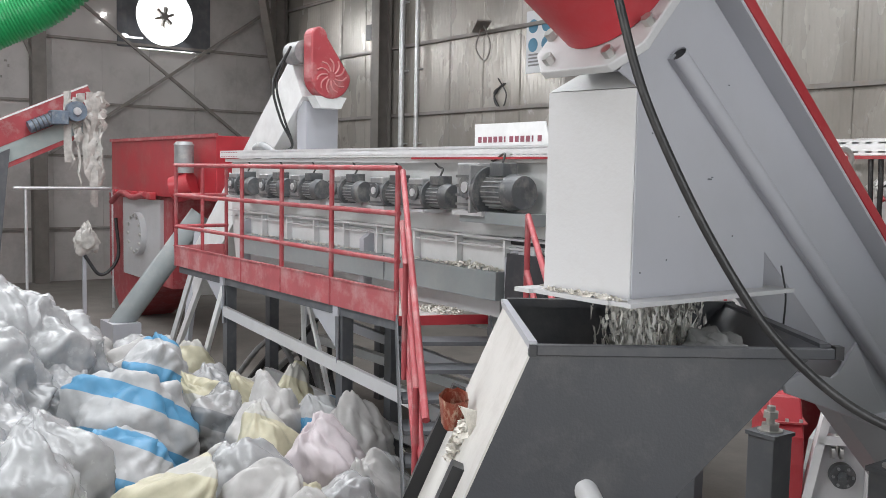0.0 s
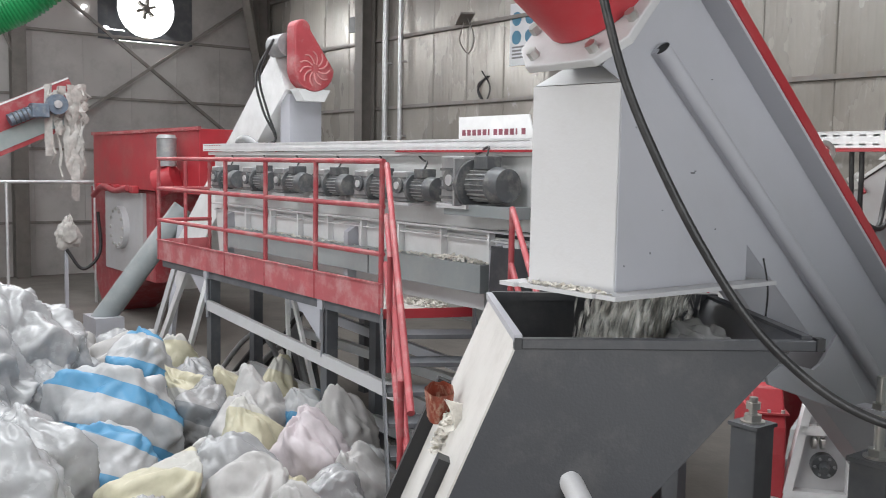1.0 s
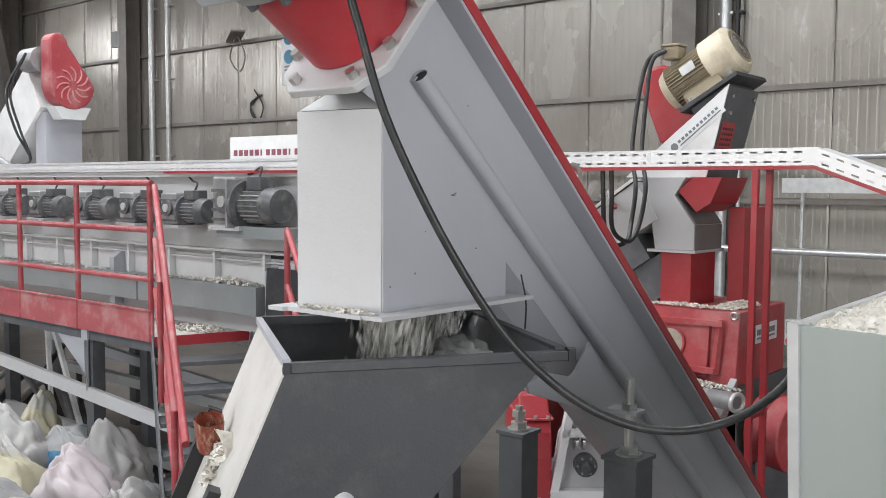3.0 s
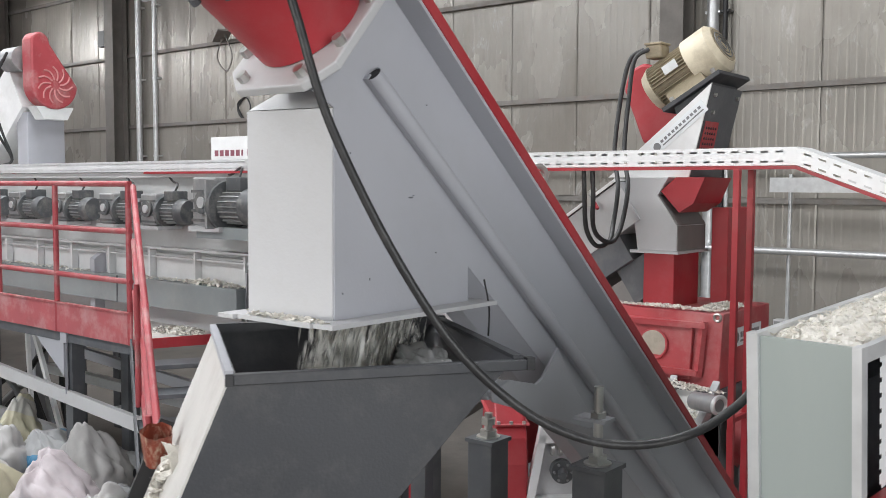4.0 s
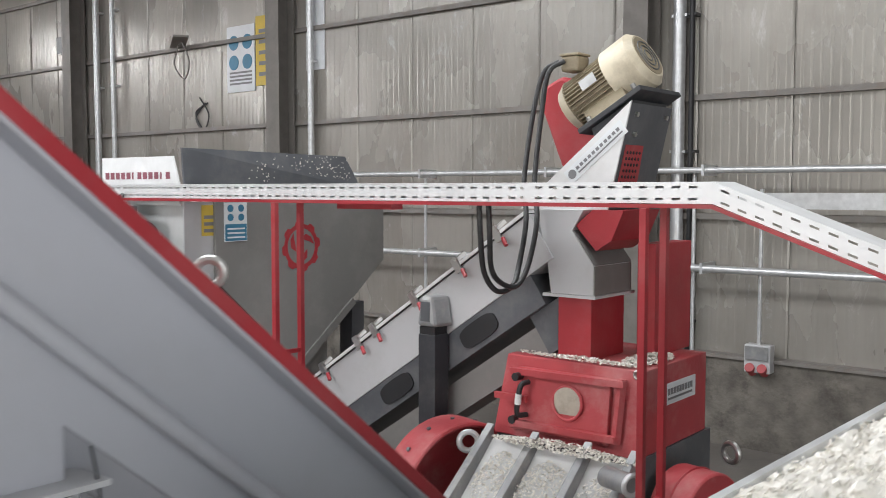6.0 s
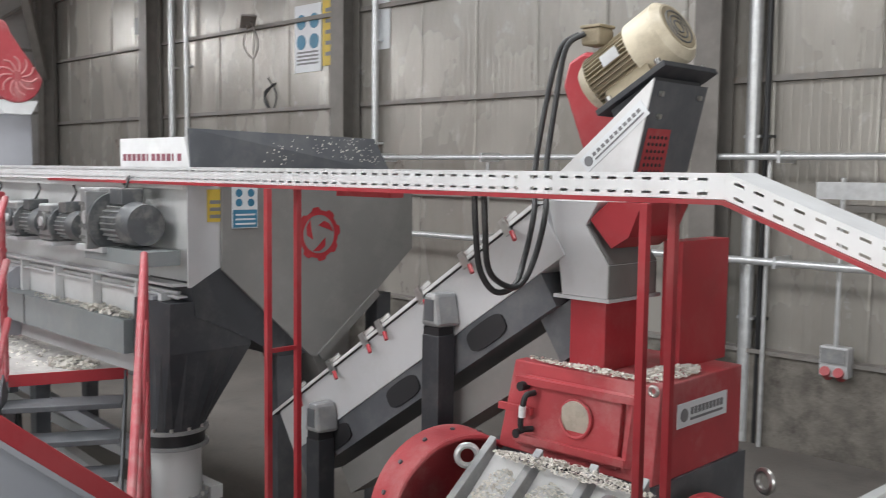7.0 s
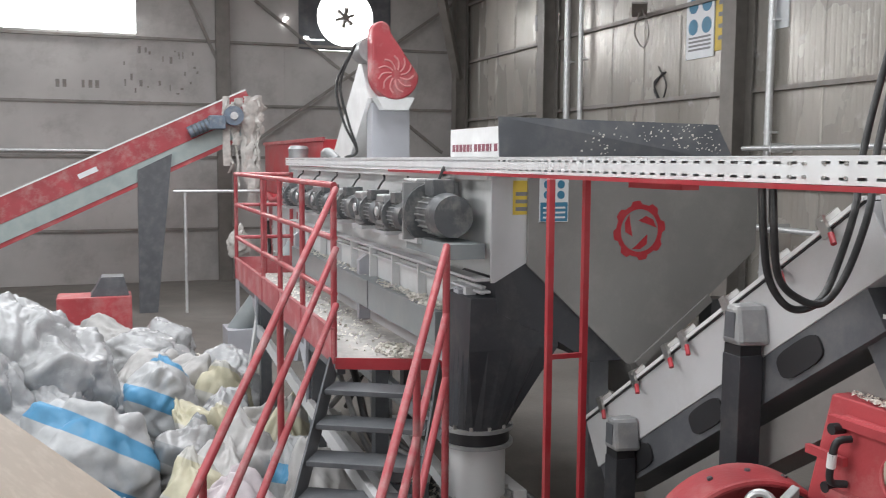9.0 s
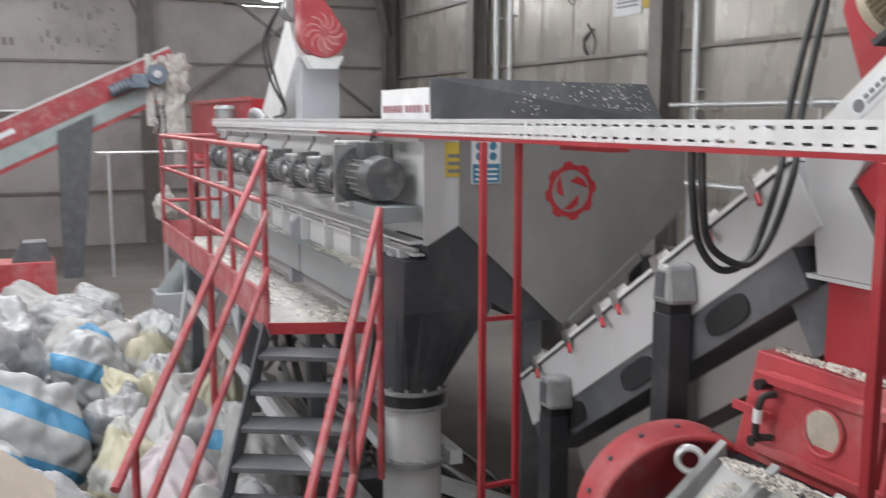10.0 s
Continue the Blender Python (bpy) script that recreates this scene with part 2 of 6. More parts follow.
def plate(bm, pts, thick, mi=0):
    """A flat polygon extruded by the vector thick."""
    t = Vector(thick)
    a = [bm.verts.new(p) for p in pts]
    b = [bm.verts.new(Vector(p) + t) for p in pts]
    n = len(pts)
    bm.faces.new(a[::-1]).material_index = mi
    bm.faces.new(b).material_index = mi
    for i in range(n):
        bm.faces.new((a[i], a[(i + 1) % n], b[(i + 1) % n], b[i])).material_index = mi
    return bm


def smooth_path(pts, step=6):
    p = [Vector(x) for x in pts]
    p = [2 * p[0] - p[1]] + p + [2 * p[-1] - p[-2]]
    out = []
    for i in range(1, len(p) - 2):
        for k in range(step):
            t = k / step
            a, b, c, d = p[i - 1], p[i], p[i + 1], p[i + 2]
            out.append(0.5 * (2 * b + (c - a) * t + (2 * a - 5 * b + 4 * c - d) * t * t + (3 * b - a - 3 * c + d) * t ** 3))
    return out + [p[-2]]


def tube(bm, pts, r, n=10, step=6, smooth=True, mi=0):
    path = smooth_path(pts, step) if smooth and len(pts) > 2 else [Vector(x) for x in pts]
    side = None
    rings = []
    for i, p in enumerate(path):
        d = (path[min(i + 1, len(path) - 1)] - path[max(i - 1, 0)]).normalized()
        if side is None:
            side = d.cross(Vector((0.3, 0.5, 0.81)))
        side = (side - d * side.dot(d)).normalized()
        t = d.cross(side)
        rings.append([bm.verts.new(p + (side * math.cos(2 * math.pi * k / n) + t * math.sin(2 * math.pi * k / n)) * r) for k in range(n)])
    for a, b in zip(rings[:-1], rings[1:]):
        for k in range(n):
            bm.faces.new((a[k], a[(k + 1) % n], b[(k + 1) % n], b[k])).material_index = mi
    bm.faces.new(rings[0][::-1]).material_index = mi
    bm.faces.new(rings[-1]).material_index = mi
    return bm


def lettering(name, text, m, size, material, parent, spread=1.0):
    """Flat letters with the built-in font; m puts the start of the line in the world."""
    cu = bpy.data.curves.new(name, "FONT")
    cu.body, cu.size, cu.extrude, cu.space_character, cu.offset = text, size, 0.0008, spread, size * 0.012
    tmp = bpy.data.objects.new(name, cu)
    scene.collection.objects.link(tmp)
    me = bpy.data.meshes.new_from_object(tmp)
    bpy.data.objects.remove(tmp)
    me.materials.clear()
    me.materials.append(material)
    me.transform(PLACE[parent].inverted() @ m)
    ob = new(name, me)
    ob.parent = parent
    PLACE[ob] = PLACE[parent]
    return ob


def flakes(bm, centre, rx, ry, n, size, rng, lift=0.0, mi=0, slope=(0, 0)):
    """Loose flakes and shreds scattered in a low heap."""
    for _ in range(n):
        a, d = rng.uniform(0, 6.283), math.sqrt(rng.random())
        x, y = math.cos(a) * d * rx, math.sin(a) * d * ry
        z = lift * max(0, 1 - d) * rng.uniform(0.3, 1) + rng.uniform(0, size * 0.25) + slope[0] * x + slope[1] * y
        c = Vector(centre) + Vector((x, y, z))
        e = Euler((rng.uniform(-0.8, 0.8), rng.uniform(-0.8, 0.8), rng.uniform(0, 6.28))).to_matrix()
        s, w = size * rng.uniform(0.5, 1.3), size * rng.uniform(0.25, 0.7)
        q = [bm.verts.new(c + e @ Vector(v)) for v in ((-s, -w, 0), (s, -w * 0.8, size * 0.2), (s * 0.8, w, -size * 0.1), (-s * 0.9, w, size * 0.25))]
        bm.faces.new(q).material_index = mi
    return bm

# ---------------- the hall ----------------
HX0, HX1, HY0, HY1, HZ = -16.7, 12.0, -12.0, 7.29, 7.0
single("floor", box(B(), HX0 - 0.3, HY0 - 0.3, FLOOR - 0.2, HX1 + 0.3, HY1 + 0.3, FLOOR), m_floor, "dirty worn concrete factory floor", "floor", kind="structure")
# closing roof, out of view; the open strips are made for the roof lamps
cb = B()
for y0, y1 in ((HY0 - 0.3, -7.1), (-4.9, -0.6), (1.6, HY1 + 0.3)):
    box(cb, HX0 - 0.3, y0, HZ, HX1 + 0.3, y1, HZ + 0.1)
for y0, y1 in ((-7.1, -4.9), (-0.6, 1.6)):
    box(cb, HX0 - 0.3, y0, HZ, -11, y1, HZ + 0.1)
    box(cb, 5, y0, HZ, HX1 + 0.3, y1, HZ + 0.1)
single("ceiling", cb, m_roof, "unseen grey sheet metal roof with strips left open for added light", "ceiling", kind="structure")

# long wall of upright sheet panels over a rough concrete plinth
wall_n = thing("wall_north", -2.3, HY1 + 0.1, FLOOR, "long hall wall of aged off-white metal panels on a concrete plinth", "wall", kind="structure")
part("backing", box(B(), HX0, HY1 + 0.04, FLOOR, HX1, HY1 + 0.22, HZ), m_wall, wall_n)
part("plinth", box(B(), HX0, HY1 - 0.14, FLOOR, HX1, HY1 + 0.04, 0.46), m_plinth, wall_n, "rough dirty concrete plinth")
part("plinth_ledge", box(B(), HX0, HY1 - 0.17, 0.46, HX1, HY1 + 0.02, 0.5), m_girt, wall_n, "dusty dark steel ledge")
for z in (2.0, 3.31, 4.72, 6.1):
    b = box(B(), HX0, HY1 - 0.07, z - 0.035, HX1, HY1 - 0.012, z + 0.03)
    box(b, HX0, HY1 - 0.075, z - 0.035, HX1, HY1 - 0.07, z + 0.0)
    part("girt", b, m_girt, wall_n, "horizontal steel girt")

wall_w = thing("wall_west", HX0 - 0.1, -2, FLOOR, "dusty panelled gable wall with a round fan opening and strip window", "wall", kind="structure")
WZ0, WZ1, WY0, WY1 = 5.07, 6.25, -3.75, -0.5
FY, FZ, FR = 4.25, 5.69, 0.68
gb = B()
box(gb, HX0 - 0.2, HY0, FLOOR, HX0, HY1 + 0.2, 4.9)
box(gb, HX0 - 0.2, HY0, 4.9, HX0, WY0, HZ)
box(gb, HX0 - 0.2, WY0, 4.9, HX0, WY1, WZ0)
box(gb, HX0 - 0.2, WY0, WZ1, HX0, WY1, HZ)
box(gb, HX0 - 0.2, WY1, 4.9, HX0, FY - 0.77, HZ)
box(gb, HX0 - 0.2, FY + 0.77, 4.9, HX0, HY1 + 0.2, HZ)
box(gb, HX0 - 0.2, FY - 0.77, 4.9, HX0, FY + 0.77, 4.902)
box(gb, HX0 - 0.2, FY - 0.77, FZ + 0.77, HX0, FY + 0.77, HZ)
part("backing", gb, m_gable, wall_w)
# square fan plate with a round hole
fp = B()
N = 48
inner, outer = [], []
for i in range(N):
    a = 2 * math.pi * i / N
    c, s = math.cos(a), math.sin(a)
    k = 1 / max(abs(c), abs(s))
    inner.append((FY + FR * c, FZ + FR * s))
    outer.append((FY + 1.12 * k * c, FZ + max(-0.78, min(0.9, 1.12 * k * s))))
for i in range(N):
    j = (i + 1) % N
    hexa(fp, [(HX0 + 0.01, *inner[i]), (HX0 + 0.01, *inner[j]), (HX0 + 0.01, *outer[j]), (HX0 + 0.01, *outer[i]),
              (HX0 + 0.05, *inner[i]), (HX0 + 0.05, *inner[j]), (HX0 + 0.05, *outer[j]), (HX0 + 0.05, *outer[i])])
part("fan_plate", fp, m_dark2, wall_w, "dark square plate round the fan opening")
fb = B()
cyl(fb, (HX0 - 0.05, FY, FZ), (HX0 + 0.1, FY, FZ), 0.09)
for i in range(6):
    a = i * math.pi / 3 + 0.3
    bar(fb, (HX0, FY, FZ), (HX0, FY + 0.24 * math.cos(a), FZ + 0.24 * math.sin(a)), 0.07, 0.1, up=(1, 0.3, 0))
bar(fb, (HX0, FY, FZ), (HX0, FY, FZ + FR), 0.02, 0.02, up=(1, 0, 0))
bar(fb, (HX0, FY, FZ), (HX0, FY, FZ - FR), 0.02, 0.02, up=(1, 0, 0))
part("fan", fb, m_girt, wall_w, "small fan hub seen against the light")
# bright bits made as self-glowing patches on the wall; no gap is cut
for (y, z, w, h) in ((FY - 1.42, FZ - 0.1, 0.10, 0.05), (FY - 1.47, FZ - 0.2, 0.05, 0.12), (FY - 0.95, FZ - 0.52, 0.12, 0.05), (FY - 0.78, FZ - 0.56, 0.5, 0.025)):
    part("glowing_patch", box(B(), HX0 + 0.052, y - w / 2, z - h / 2, HX0 + 0.056, y + w / 2, z + h / 2), m_sky, wall_w, "small white glowing patch on the gable wall")
for z in (4.98, 3.55, 2.35, 0.7):
    part("girt", box(B(), HX0, HY0, z - 0.03, HX0 + 0.06, HY1, z + 0.03), m_girt, wall_w, "horizontal steel girt")
bc = B()
for y in (1.35, -4.7, -10.5):
    box(bc, HX0 + 0.06, y - 0.15, FLOOR, HX0 + 0.08, y + 0.15, HZ)
    box(bc, HX0 + 0.34, y - 0.15, FLOOR, HX0 + 0.36, y + 0.15, HZ)
    box(bc, HX0 + 0.08, y - 0.012, FLOOR, HX0 + 0.34, y + 0.012, HZ)
part("columns", bc, m_col, wall_w, "grey brown steel columns")
for p, q in (((HX0 + 0.12, 2.1, 5.95), (HX0 + 0.12, 6.7, 2.5)), ((HX0 + 0.2, 7.0, 6.2), (HX0 + 0.2, 1.6, 2.4)), ((HX0 + 0.12, 1.3, 4.4), (HX0 + 0.12, 0.2, 6.9))):
    part("wind_brace", bar(B(), p, q, 0.07, 0.05, up=(1, 0, 0)), m_girt, wall_w, "diagonal steel wind brace")
for y in np.arange(-11.5, 7.2, 1.1):
    part("panel_seam", box(B(), HX0, y - 0.01, FLOOR, HX0 + 0.012, y + 0.01, 4.9), m_gable, wall_w)
part("conduit", cyl(B(), (HX0 + 0.1, -8, 2.47), (HX0 + 0.1, -0.9, 2.47), 0.035), m_galv, wall_w, "pale horizontal conduit")
rngm = random.Random(5)
mk = B()
for _ in range(26):
    y, z = rngm.uniform(-0.8, 0.8), rngm.uniform(3.7, 4.7)
    box(mk, HX0 + 0.003, y, z, HX0 + 0.006, y + rngm.uniform(0.02, 0.07), z + rngm.uniform(0.03, 0.16))
for i in range(5):
    box(mk, HX0 + 0.003, -2.2 + 0.14 * i + (0.25 if i > 1 else 0), 3.85, HX0 + 0.006, -2.12 + 0.14 * i + (0.25 if i > 1 else 0), 4.02)
part("scrawled_marks", mk, m_girt, wall_w, "dark scrawls and scuffs on the panels")
# bright outdoors behind the openings
single("backdrop", box(B(), HX0 - 1.4, -5, 4.2, HX0 - 1.3, 6.5, 7.2), m_sky, "bright white sky beyond the gable openings", "backdrop", kind="structure")
wf = B()
for y in (WY0, (WY0 + WY1) / 2, WY1):
    box(wf, HX0 - 0.12, y - 0.02, WZ0, HX0 - 0.06, y + 0.02, WZ1)
single("window_1", wf, m_galv, "thin metal bars of the strip window", "window", kind="structure")

# walls closing the hall out of view, with door openings assumed for the fills
sb = B()
box(sb, HX0, HY0 - 0.2, FLOOR, -0.5, HY0, HZ)
box(sb, 6.5, HY0 - 0.2, FLOOR, HX1, HY0, HZ)
box(sb, -0.5, HY0 - 0.2, 5.3, 6.5, HY0, HZ)
single("wall_south", sb, m_gable, "plain panelled hall wall out of view with an assumed door opening", "wall", kind="structure")
eb = B()
box(eb, HX1, HY0, FLOOR, HX1 + 0.2, -7.5, HZ)
box(eb, HX1, -1.5, FLOOR, HX1 + 0.2, HY1 + 0.2, HZ)
box(eb, HX1, -7.5, 5.1, HX1 + 0.2, -1.5, HZ)
single("wall_east", eb, m_gable, "plain panelled hall wall out of view with an assumed yard door opening", "wall", kind="structure")

for x in (-16.3, -11.45, -5.5, 0.6, 6.7):
    b = B()
    box(b, x - 0.15, HY1 - 0.4, FLOOR, x + 0.15, HY1 - 0.385, HZ)
    box(b, x - 0.15, HY1 - 0.1, FLOOR, x + 0.15, HY1 - 0.085, HZ)
    box(b, x - 0.01, HY1 - 0.385, FLOOR, x + 0.01, HY1 - 0.1, HZ)
    box(b, x - 0.2, HY1 - 0.42, FLOOR, x + 0.2, HY1 - 0.075, FLOOR + 0.03)
    single("steel_column", b, m_col, "grey brown steel I-section column against the panelled wall", "column", group="wall columns")
single("knee_brace", bar(B(), (-16.3, 7.0, 4.3), (-15.6, 6.2, 6.6), 0.2, 0.16), m_col, "diagonal steel brace at the hall corner", "brace")
for x, r, mm in ((-10.85, 0.06, m_galv), (-10.3, 0.045, m_galv), (-4.95, 0.05, m_galv), (1.0, 0.07, m_galv), (1.15, 0.03, m_black)):
    b = B()
    cyl(b, (x, HY1 - 0.12, FLOOR), (x, HY1 - 0.12, HZ), r)
    for z in (0.8, 2.7, 4.2, 5.6):
        box(b, x - r - 0.02, HY1 - 0.14, z, x + r + 0.02, HY1 + 0.03, z + 0.03)
    single("down_pipe", b, mm, "upright pipe clipped to the panelled wall", "pipe", group="wall pipes", smooth=True)
for z, r, x0, x1 in ((2.5, 0.035, -5.2, 9.0), (1.44, 0.04, -5.2, 9.0)):
    b = cyl(B(), (x0, HY1 - 0.32, z), (x1, HY1 - 0.32, z), r)
    for x in np.arange(x0 + 0.6, x1, 2.0):
        box(b, x - 0.015, HY1 - 0.36, z - 0.06, x + 0.015, HY1 - 0.005, z + 0.06)
    single("wall_pipe", b, m_galv, "pale galvanised pipe running along the wall", "pipe", group="wall pipes", smooth=True)
for cx_, z0_, z1_ in ((1.25, FLOOR, 2.5), (2.0, 0.62, 2.3), (-2.6, FLOOR, 2.5)):
    single("conduit_drop", cyl(B(), (cx_, HY1 - 0.22, z0_), (cx_, HY1 - 0.22, z1_), 0.022), m_galv, "thin upright conduit on the panelled wall", "conduit", group="wall conduits", smooth=True)
sk = thing("socket_box", 2.0, HY1 - 0.2, 0.4, "grey industrial socket box with red outlets on the wall", "socket")
part("case", box(B(), 1.86, HY1 - 0.27, 0.36, 2.14, HY1 - 0.135, 0.66), m_light, sk, bevel=0.012)
part("lid", box(B(), 1.88, HY1 - 0.29, 0.5, 2.12, HY1 - 0.27, 0.64), m_motor_mid, sk)
for x in (1.93, 2.06):
    part("outlet", cyl(B(), (x, HY1 - 0.3, 0.42), (x, HY1 - 0.2, 0.36), 0.05), m_red, sk, "red outlet cap", smooth=True)
# cable tray on the far wall
b = box(B(), 1.9, HY1 - 0.6, 2.1, 9.0, HY1 - 0.58, 2.26)
box(b, 1.9, HY1 - 0.58, 2.1, 9.0, HY1 - 0.38, 2.115)
single("wall_cable_tray", b, m_galv, "pale galvanised cable tray along the wall", "cable tray")
# wall fixtures
b = box(B(), -12.3, HY1 - 0.12, 4.98, -12.05, HY1 - 0.02, 5.3)
single("wall_box", b, m_black, "small black box on the wall panels", "box")
for x, z in ((-8.0, 4.72), ):
    b = bar(B(), (x - 0.35, HY1 - 0.08, z + 0.02), (x + 0.35, HY1 - 0.5, z + 0.1), 0.25, 0.03)
    tube(b, [(x, HY1 - 0.3, z), (x - 0.2, HY1 - 0.25, z - 0.3), (x, HY1 - 0.2, z - 0.55), (x + 0.22, HY1 - 0.25, z - 0.3), (x + 0.1, HY1 - 0.3, z + 0.05)], 0.012)
    single("bracket_with_cable", b, m_girt, "dark bracket with a coiled cable hanging from it", "bracket")
    b = B()
    for i in range(3):
        tube(b, [(x + 0.3 + 0.05 * i, HY1 - 0.02, 3.75), (x + 0.1, HY1 - 0.04, 3.5 + 0.05 * i), (x + 0.3, HY1 - 0.03, 3.3), (x + 0.45, HY1 - 0.04, 3.55), (x + 0.2, HY1 - 0.03, 3.85)], 0.012)
    single("wire_coil", b, m_black, "tangled wire hanging on the wall", "wire")
po = thing("safety_poster", -6.7, HY1 - 0.05, 3.88, "white safety poster with blue pictograms on the wall", "poster")
part("sheet", box(B(), -7.05, HY1 - 0.03, 3.88, -6.35, HY1 - 0.015, 4.95), m_paper, po)
for i in range(2):
    for j in range(2):
        part("pictogram", cyl(B(), (-6.87 + 0.34 * i, HY1 - 0.036, 4.68 - 0.32 * j), (-6.87 + 0.34 * i, HY1 - 0.03, 4.68 - 0.32 * j), 0.12), m_signblue, po, "round blue pictogram")
for k in range(4):
    part("text_bar", box(B(), -6.98, HY1 - 0.034, 4.0 + 0.06 * k, -6.42, HY1 - 0.03, 4.03 + 0.06 * k), m_textgrey, po)
yp = thing("yellow_poster", -6.1, HY1 - 0.05, 3.95, "faded yellow notice beside the safety poster", "poster")
part("sheet", box(B(), -6.32, HY1 - 0.03, 3.95, -5.75, HY1 - 0.015, 5.05), m_yellow, yp)
for k in range(5):
    part("text_bar", box(B(), -6.24, HY1 - 0.034, 4.1 + 0.17 * k, -5.86, HY1 - 0.03, 4.16 + 0.17 * k), m_textgrey, yp)
single("window_2", box(B(), -5.15, HY1 - 0.02, 4.1, -4.75, HY1 - 0.006, 5.2), m_paper, "pale translucent patch panel beside the column", "window", kind="structure")

# ---------------- platform with railing ----------------
pf = thing("platform", -2.2, 0.3, FLOOR, "raised steel walkway on grey legs with red edge boards", "platform")
DZ = 1.10
part("deck", plate(B(), [(-4.39, 0, DZ - 0.02), (0.03, 0, DZ - 0.02), (0.27, 0.62, DZ - 0.02), (-4.39, 0.62, DZ - 0.02)], (0, 0, 0.02)), m_dust, pf, "dusty steel deck littered with flakes")
part("edge_board", box(B(), -4.4, -0.012, 1.06, 0.03, 0, 1.28), m_board, pf, "red painted toe board", bevel=0.002)
part("edge_lip", box(B(), -4.4, -0.03, 1.275, 0.03, 0.0, 1.285), m_board, pf)
part("end_board", box(B(), -4.412, 0.0, 1.06, -4.4, 0.6, 1.28), m_board, pf, "red painted toe board")
part("stair_edge", bar(B(), (0.035, 0.0, 1.065), (0.275, 0.62, 1.065), 0.012, 0.07), m_red, pf, "red edge strip above the stairs")
for x in (-3.15, -0.88):
    for y in (0.09, 0.55):
        part("leg", box(B(), x - 0.05, y - 0.05, FLOOR, x + 0.05, y + 0.05, DZ - 0.02), m_dark2, pf, "dark square steel leg")
    part("cross_beam", box(B(), x - 0.04, 0.0, 0.98, x + 0.04, 0.62, 1.06), m_grey, pf)
    part("gusset", plate(B(), [(x - 0.05, 0.03, 1.05), (x - 0.55, 0.03, 1.05), (x - 0.05, 0.03, 0.72)], (0, 0.012, 0)), m_grey, pf, "triangular grey gusset plate")
    part("gusset", plate(B(), [(x, 0.02, 0.98), (x + 0.02, -0.0, 0.98), (x + 0.02, 0.0, 0.6), (x, 0.02, 0.6)], (0, 0.02, 0)), m_grey, pf)
for y in (0.02, 0.58):
    part("long_beam", box(B(), -4.35, y, 0.985, 0.0, y + 0.05, 1.058), m_dark2, pf)
part("frame_rail", bar(B(), (-3.15, 0.03, 0.72), (0.9, 0.03, 0.46), 0.04, 0.1), m_light, pf, "pale grey lower frame rail")
part("frame_rail", bar(B(), (-3.15, 0.5, 0.05), (1.0, 0.5, -0.02), 0.05, 0.11), m_light, pf, "pale grey lower frame rail")
part("frame_rail", bar(B(), (-2.6, 0.62, 0.78), (0.4, 0.62, 0.62), 0.05, 0.08), m_grey, pf)
part("brace", bar(B(), (-3.2, 0.05, 0.95), (-3.9, -0.05, FLOOR), 0.04, 0.06), m_white, pf, "slanting white brace")
part("brace", bar(B(), (-2.1, 0.35, 0.95), (-1.9, 0.3, FLOOR), 0.03, 0.06), m_white, pf, "slanting white brace")
part("brace", bar(B(), (-2.0, 0.35, 0.95), (-1.3, 0.3, -0.2), 0.03, 0.05), m_white, pf, "slanting white brace")
part("brace", bar(B(), (-4.3, 0.3, 1.0), (-5.6, 0.3, FLOOR), 0.05, 0.08), m_white, pf, "slanting white brace")

rl = thing("railing", -2.2, 0.0, 1.1, "red tubular guard rail along the walkway", "railing")
TOPZ, MIDZ, LOWZ = 2.15, 1.83, 1.49
for x in (-4.39, -2.66, -1.83, -0.95, 0.0):
    part("post", cyl(B(), (x, 0, 1.06), (x, 0, TOPZ), 0.02, n=12), m_red_rail, rl, smooth=True)
for x, y in ((-4.39, 0.3), (-4.39, 0.58)):
    part("post", cyl(B(), (x, y, 1.06), (x, y, TOPZ), 0.02, n=12), m_red_rail, rl, smooth=True)
for z in (TOPZ, MIDZ, LOWZ):
    part("rail", cyl(B(), (-4.41, 0, z), (0.02, 0, z), 0.02, n=12), m_red_rail, rl, "horizontal red tube", smooth=True)
    part("rail", cyl(B(), (-4.39, 0, z), (-4.39, 0.6, z), 0.02, n=12), m_red_rail, rl, "horizontal red tube", smooth=True)

# stairs
st = thing("staircase", 0.6, 0.0, FLOOR, "steep grey steel stairs with red tubular handrails", "stairs")
SD = Vector((math.cos(radians(-30)), math.sin(radians(-30)), 0))
SW = Vector((-SD.y, SD.x, 0))
R0 = Vector((0.03, 0.0, 0))
RISE, GO = 0.16, 0.175
STEPS = 9
for i in range(1, STEPS + 1):
    c = R0 + SD * (GO * i - 0.06) + Vector((0, 0, DZ - RISE * i))
    b = bar(B(), c, c + SW * 0.64, 0.22, 0.03)
    part("tread", b, m_dark2, st, "dusty dark steel tread", bevel=0.003)
for w in (-0.015, 0.655):
    p = R0 + SW * w + Vector((0, 0, DZ - 0.05))
    q = p + SD * (GO * STEPS) + Vector((0, 0, -RISE * STEPS))
    part("stringer", bar(B(), p, q, 0.012, 0.18), m_dark2, st, "dark grey stair stringer")
SL = 0.58
for k, w in enumerate((-0.03, 0.86)):
    drops = ((0, 0.0), (0.36, 0.0), (0.7, 0.0))
    for off, _ in drops:
        if k == 0:
            p = Vector((0.06, 0, TOPZ - off - 0.02))
            q = p + SD * 2.1 + Vector((0, 0, -2.1 * SL))
        else:
            p = Vector((0.977, 0.371, 1.856 - off))
            q = p + SD * 1.6 + Vector((0, 0, -1.6 * SL))
        part("handrail", cyl(B(), p, q, 0.02, n=12), m_red_rail, st, "sloping red handrail tube", smooth=True)
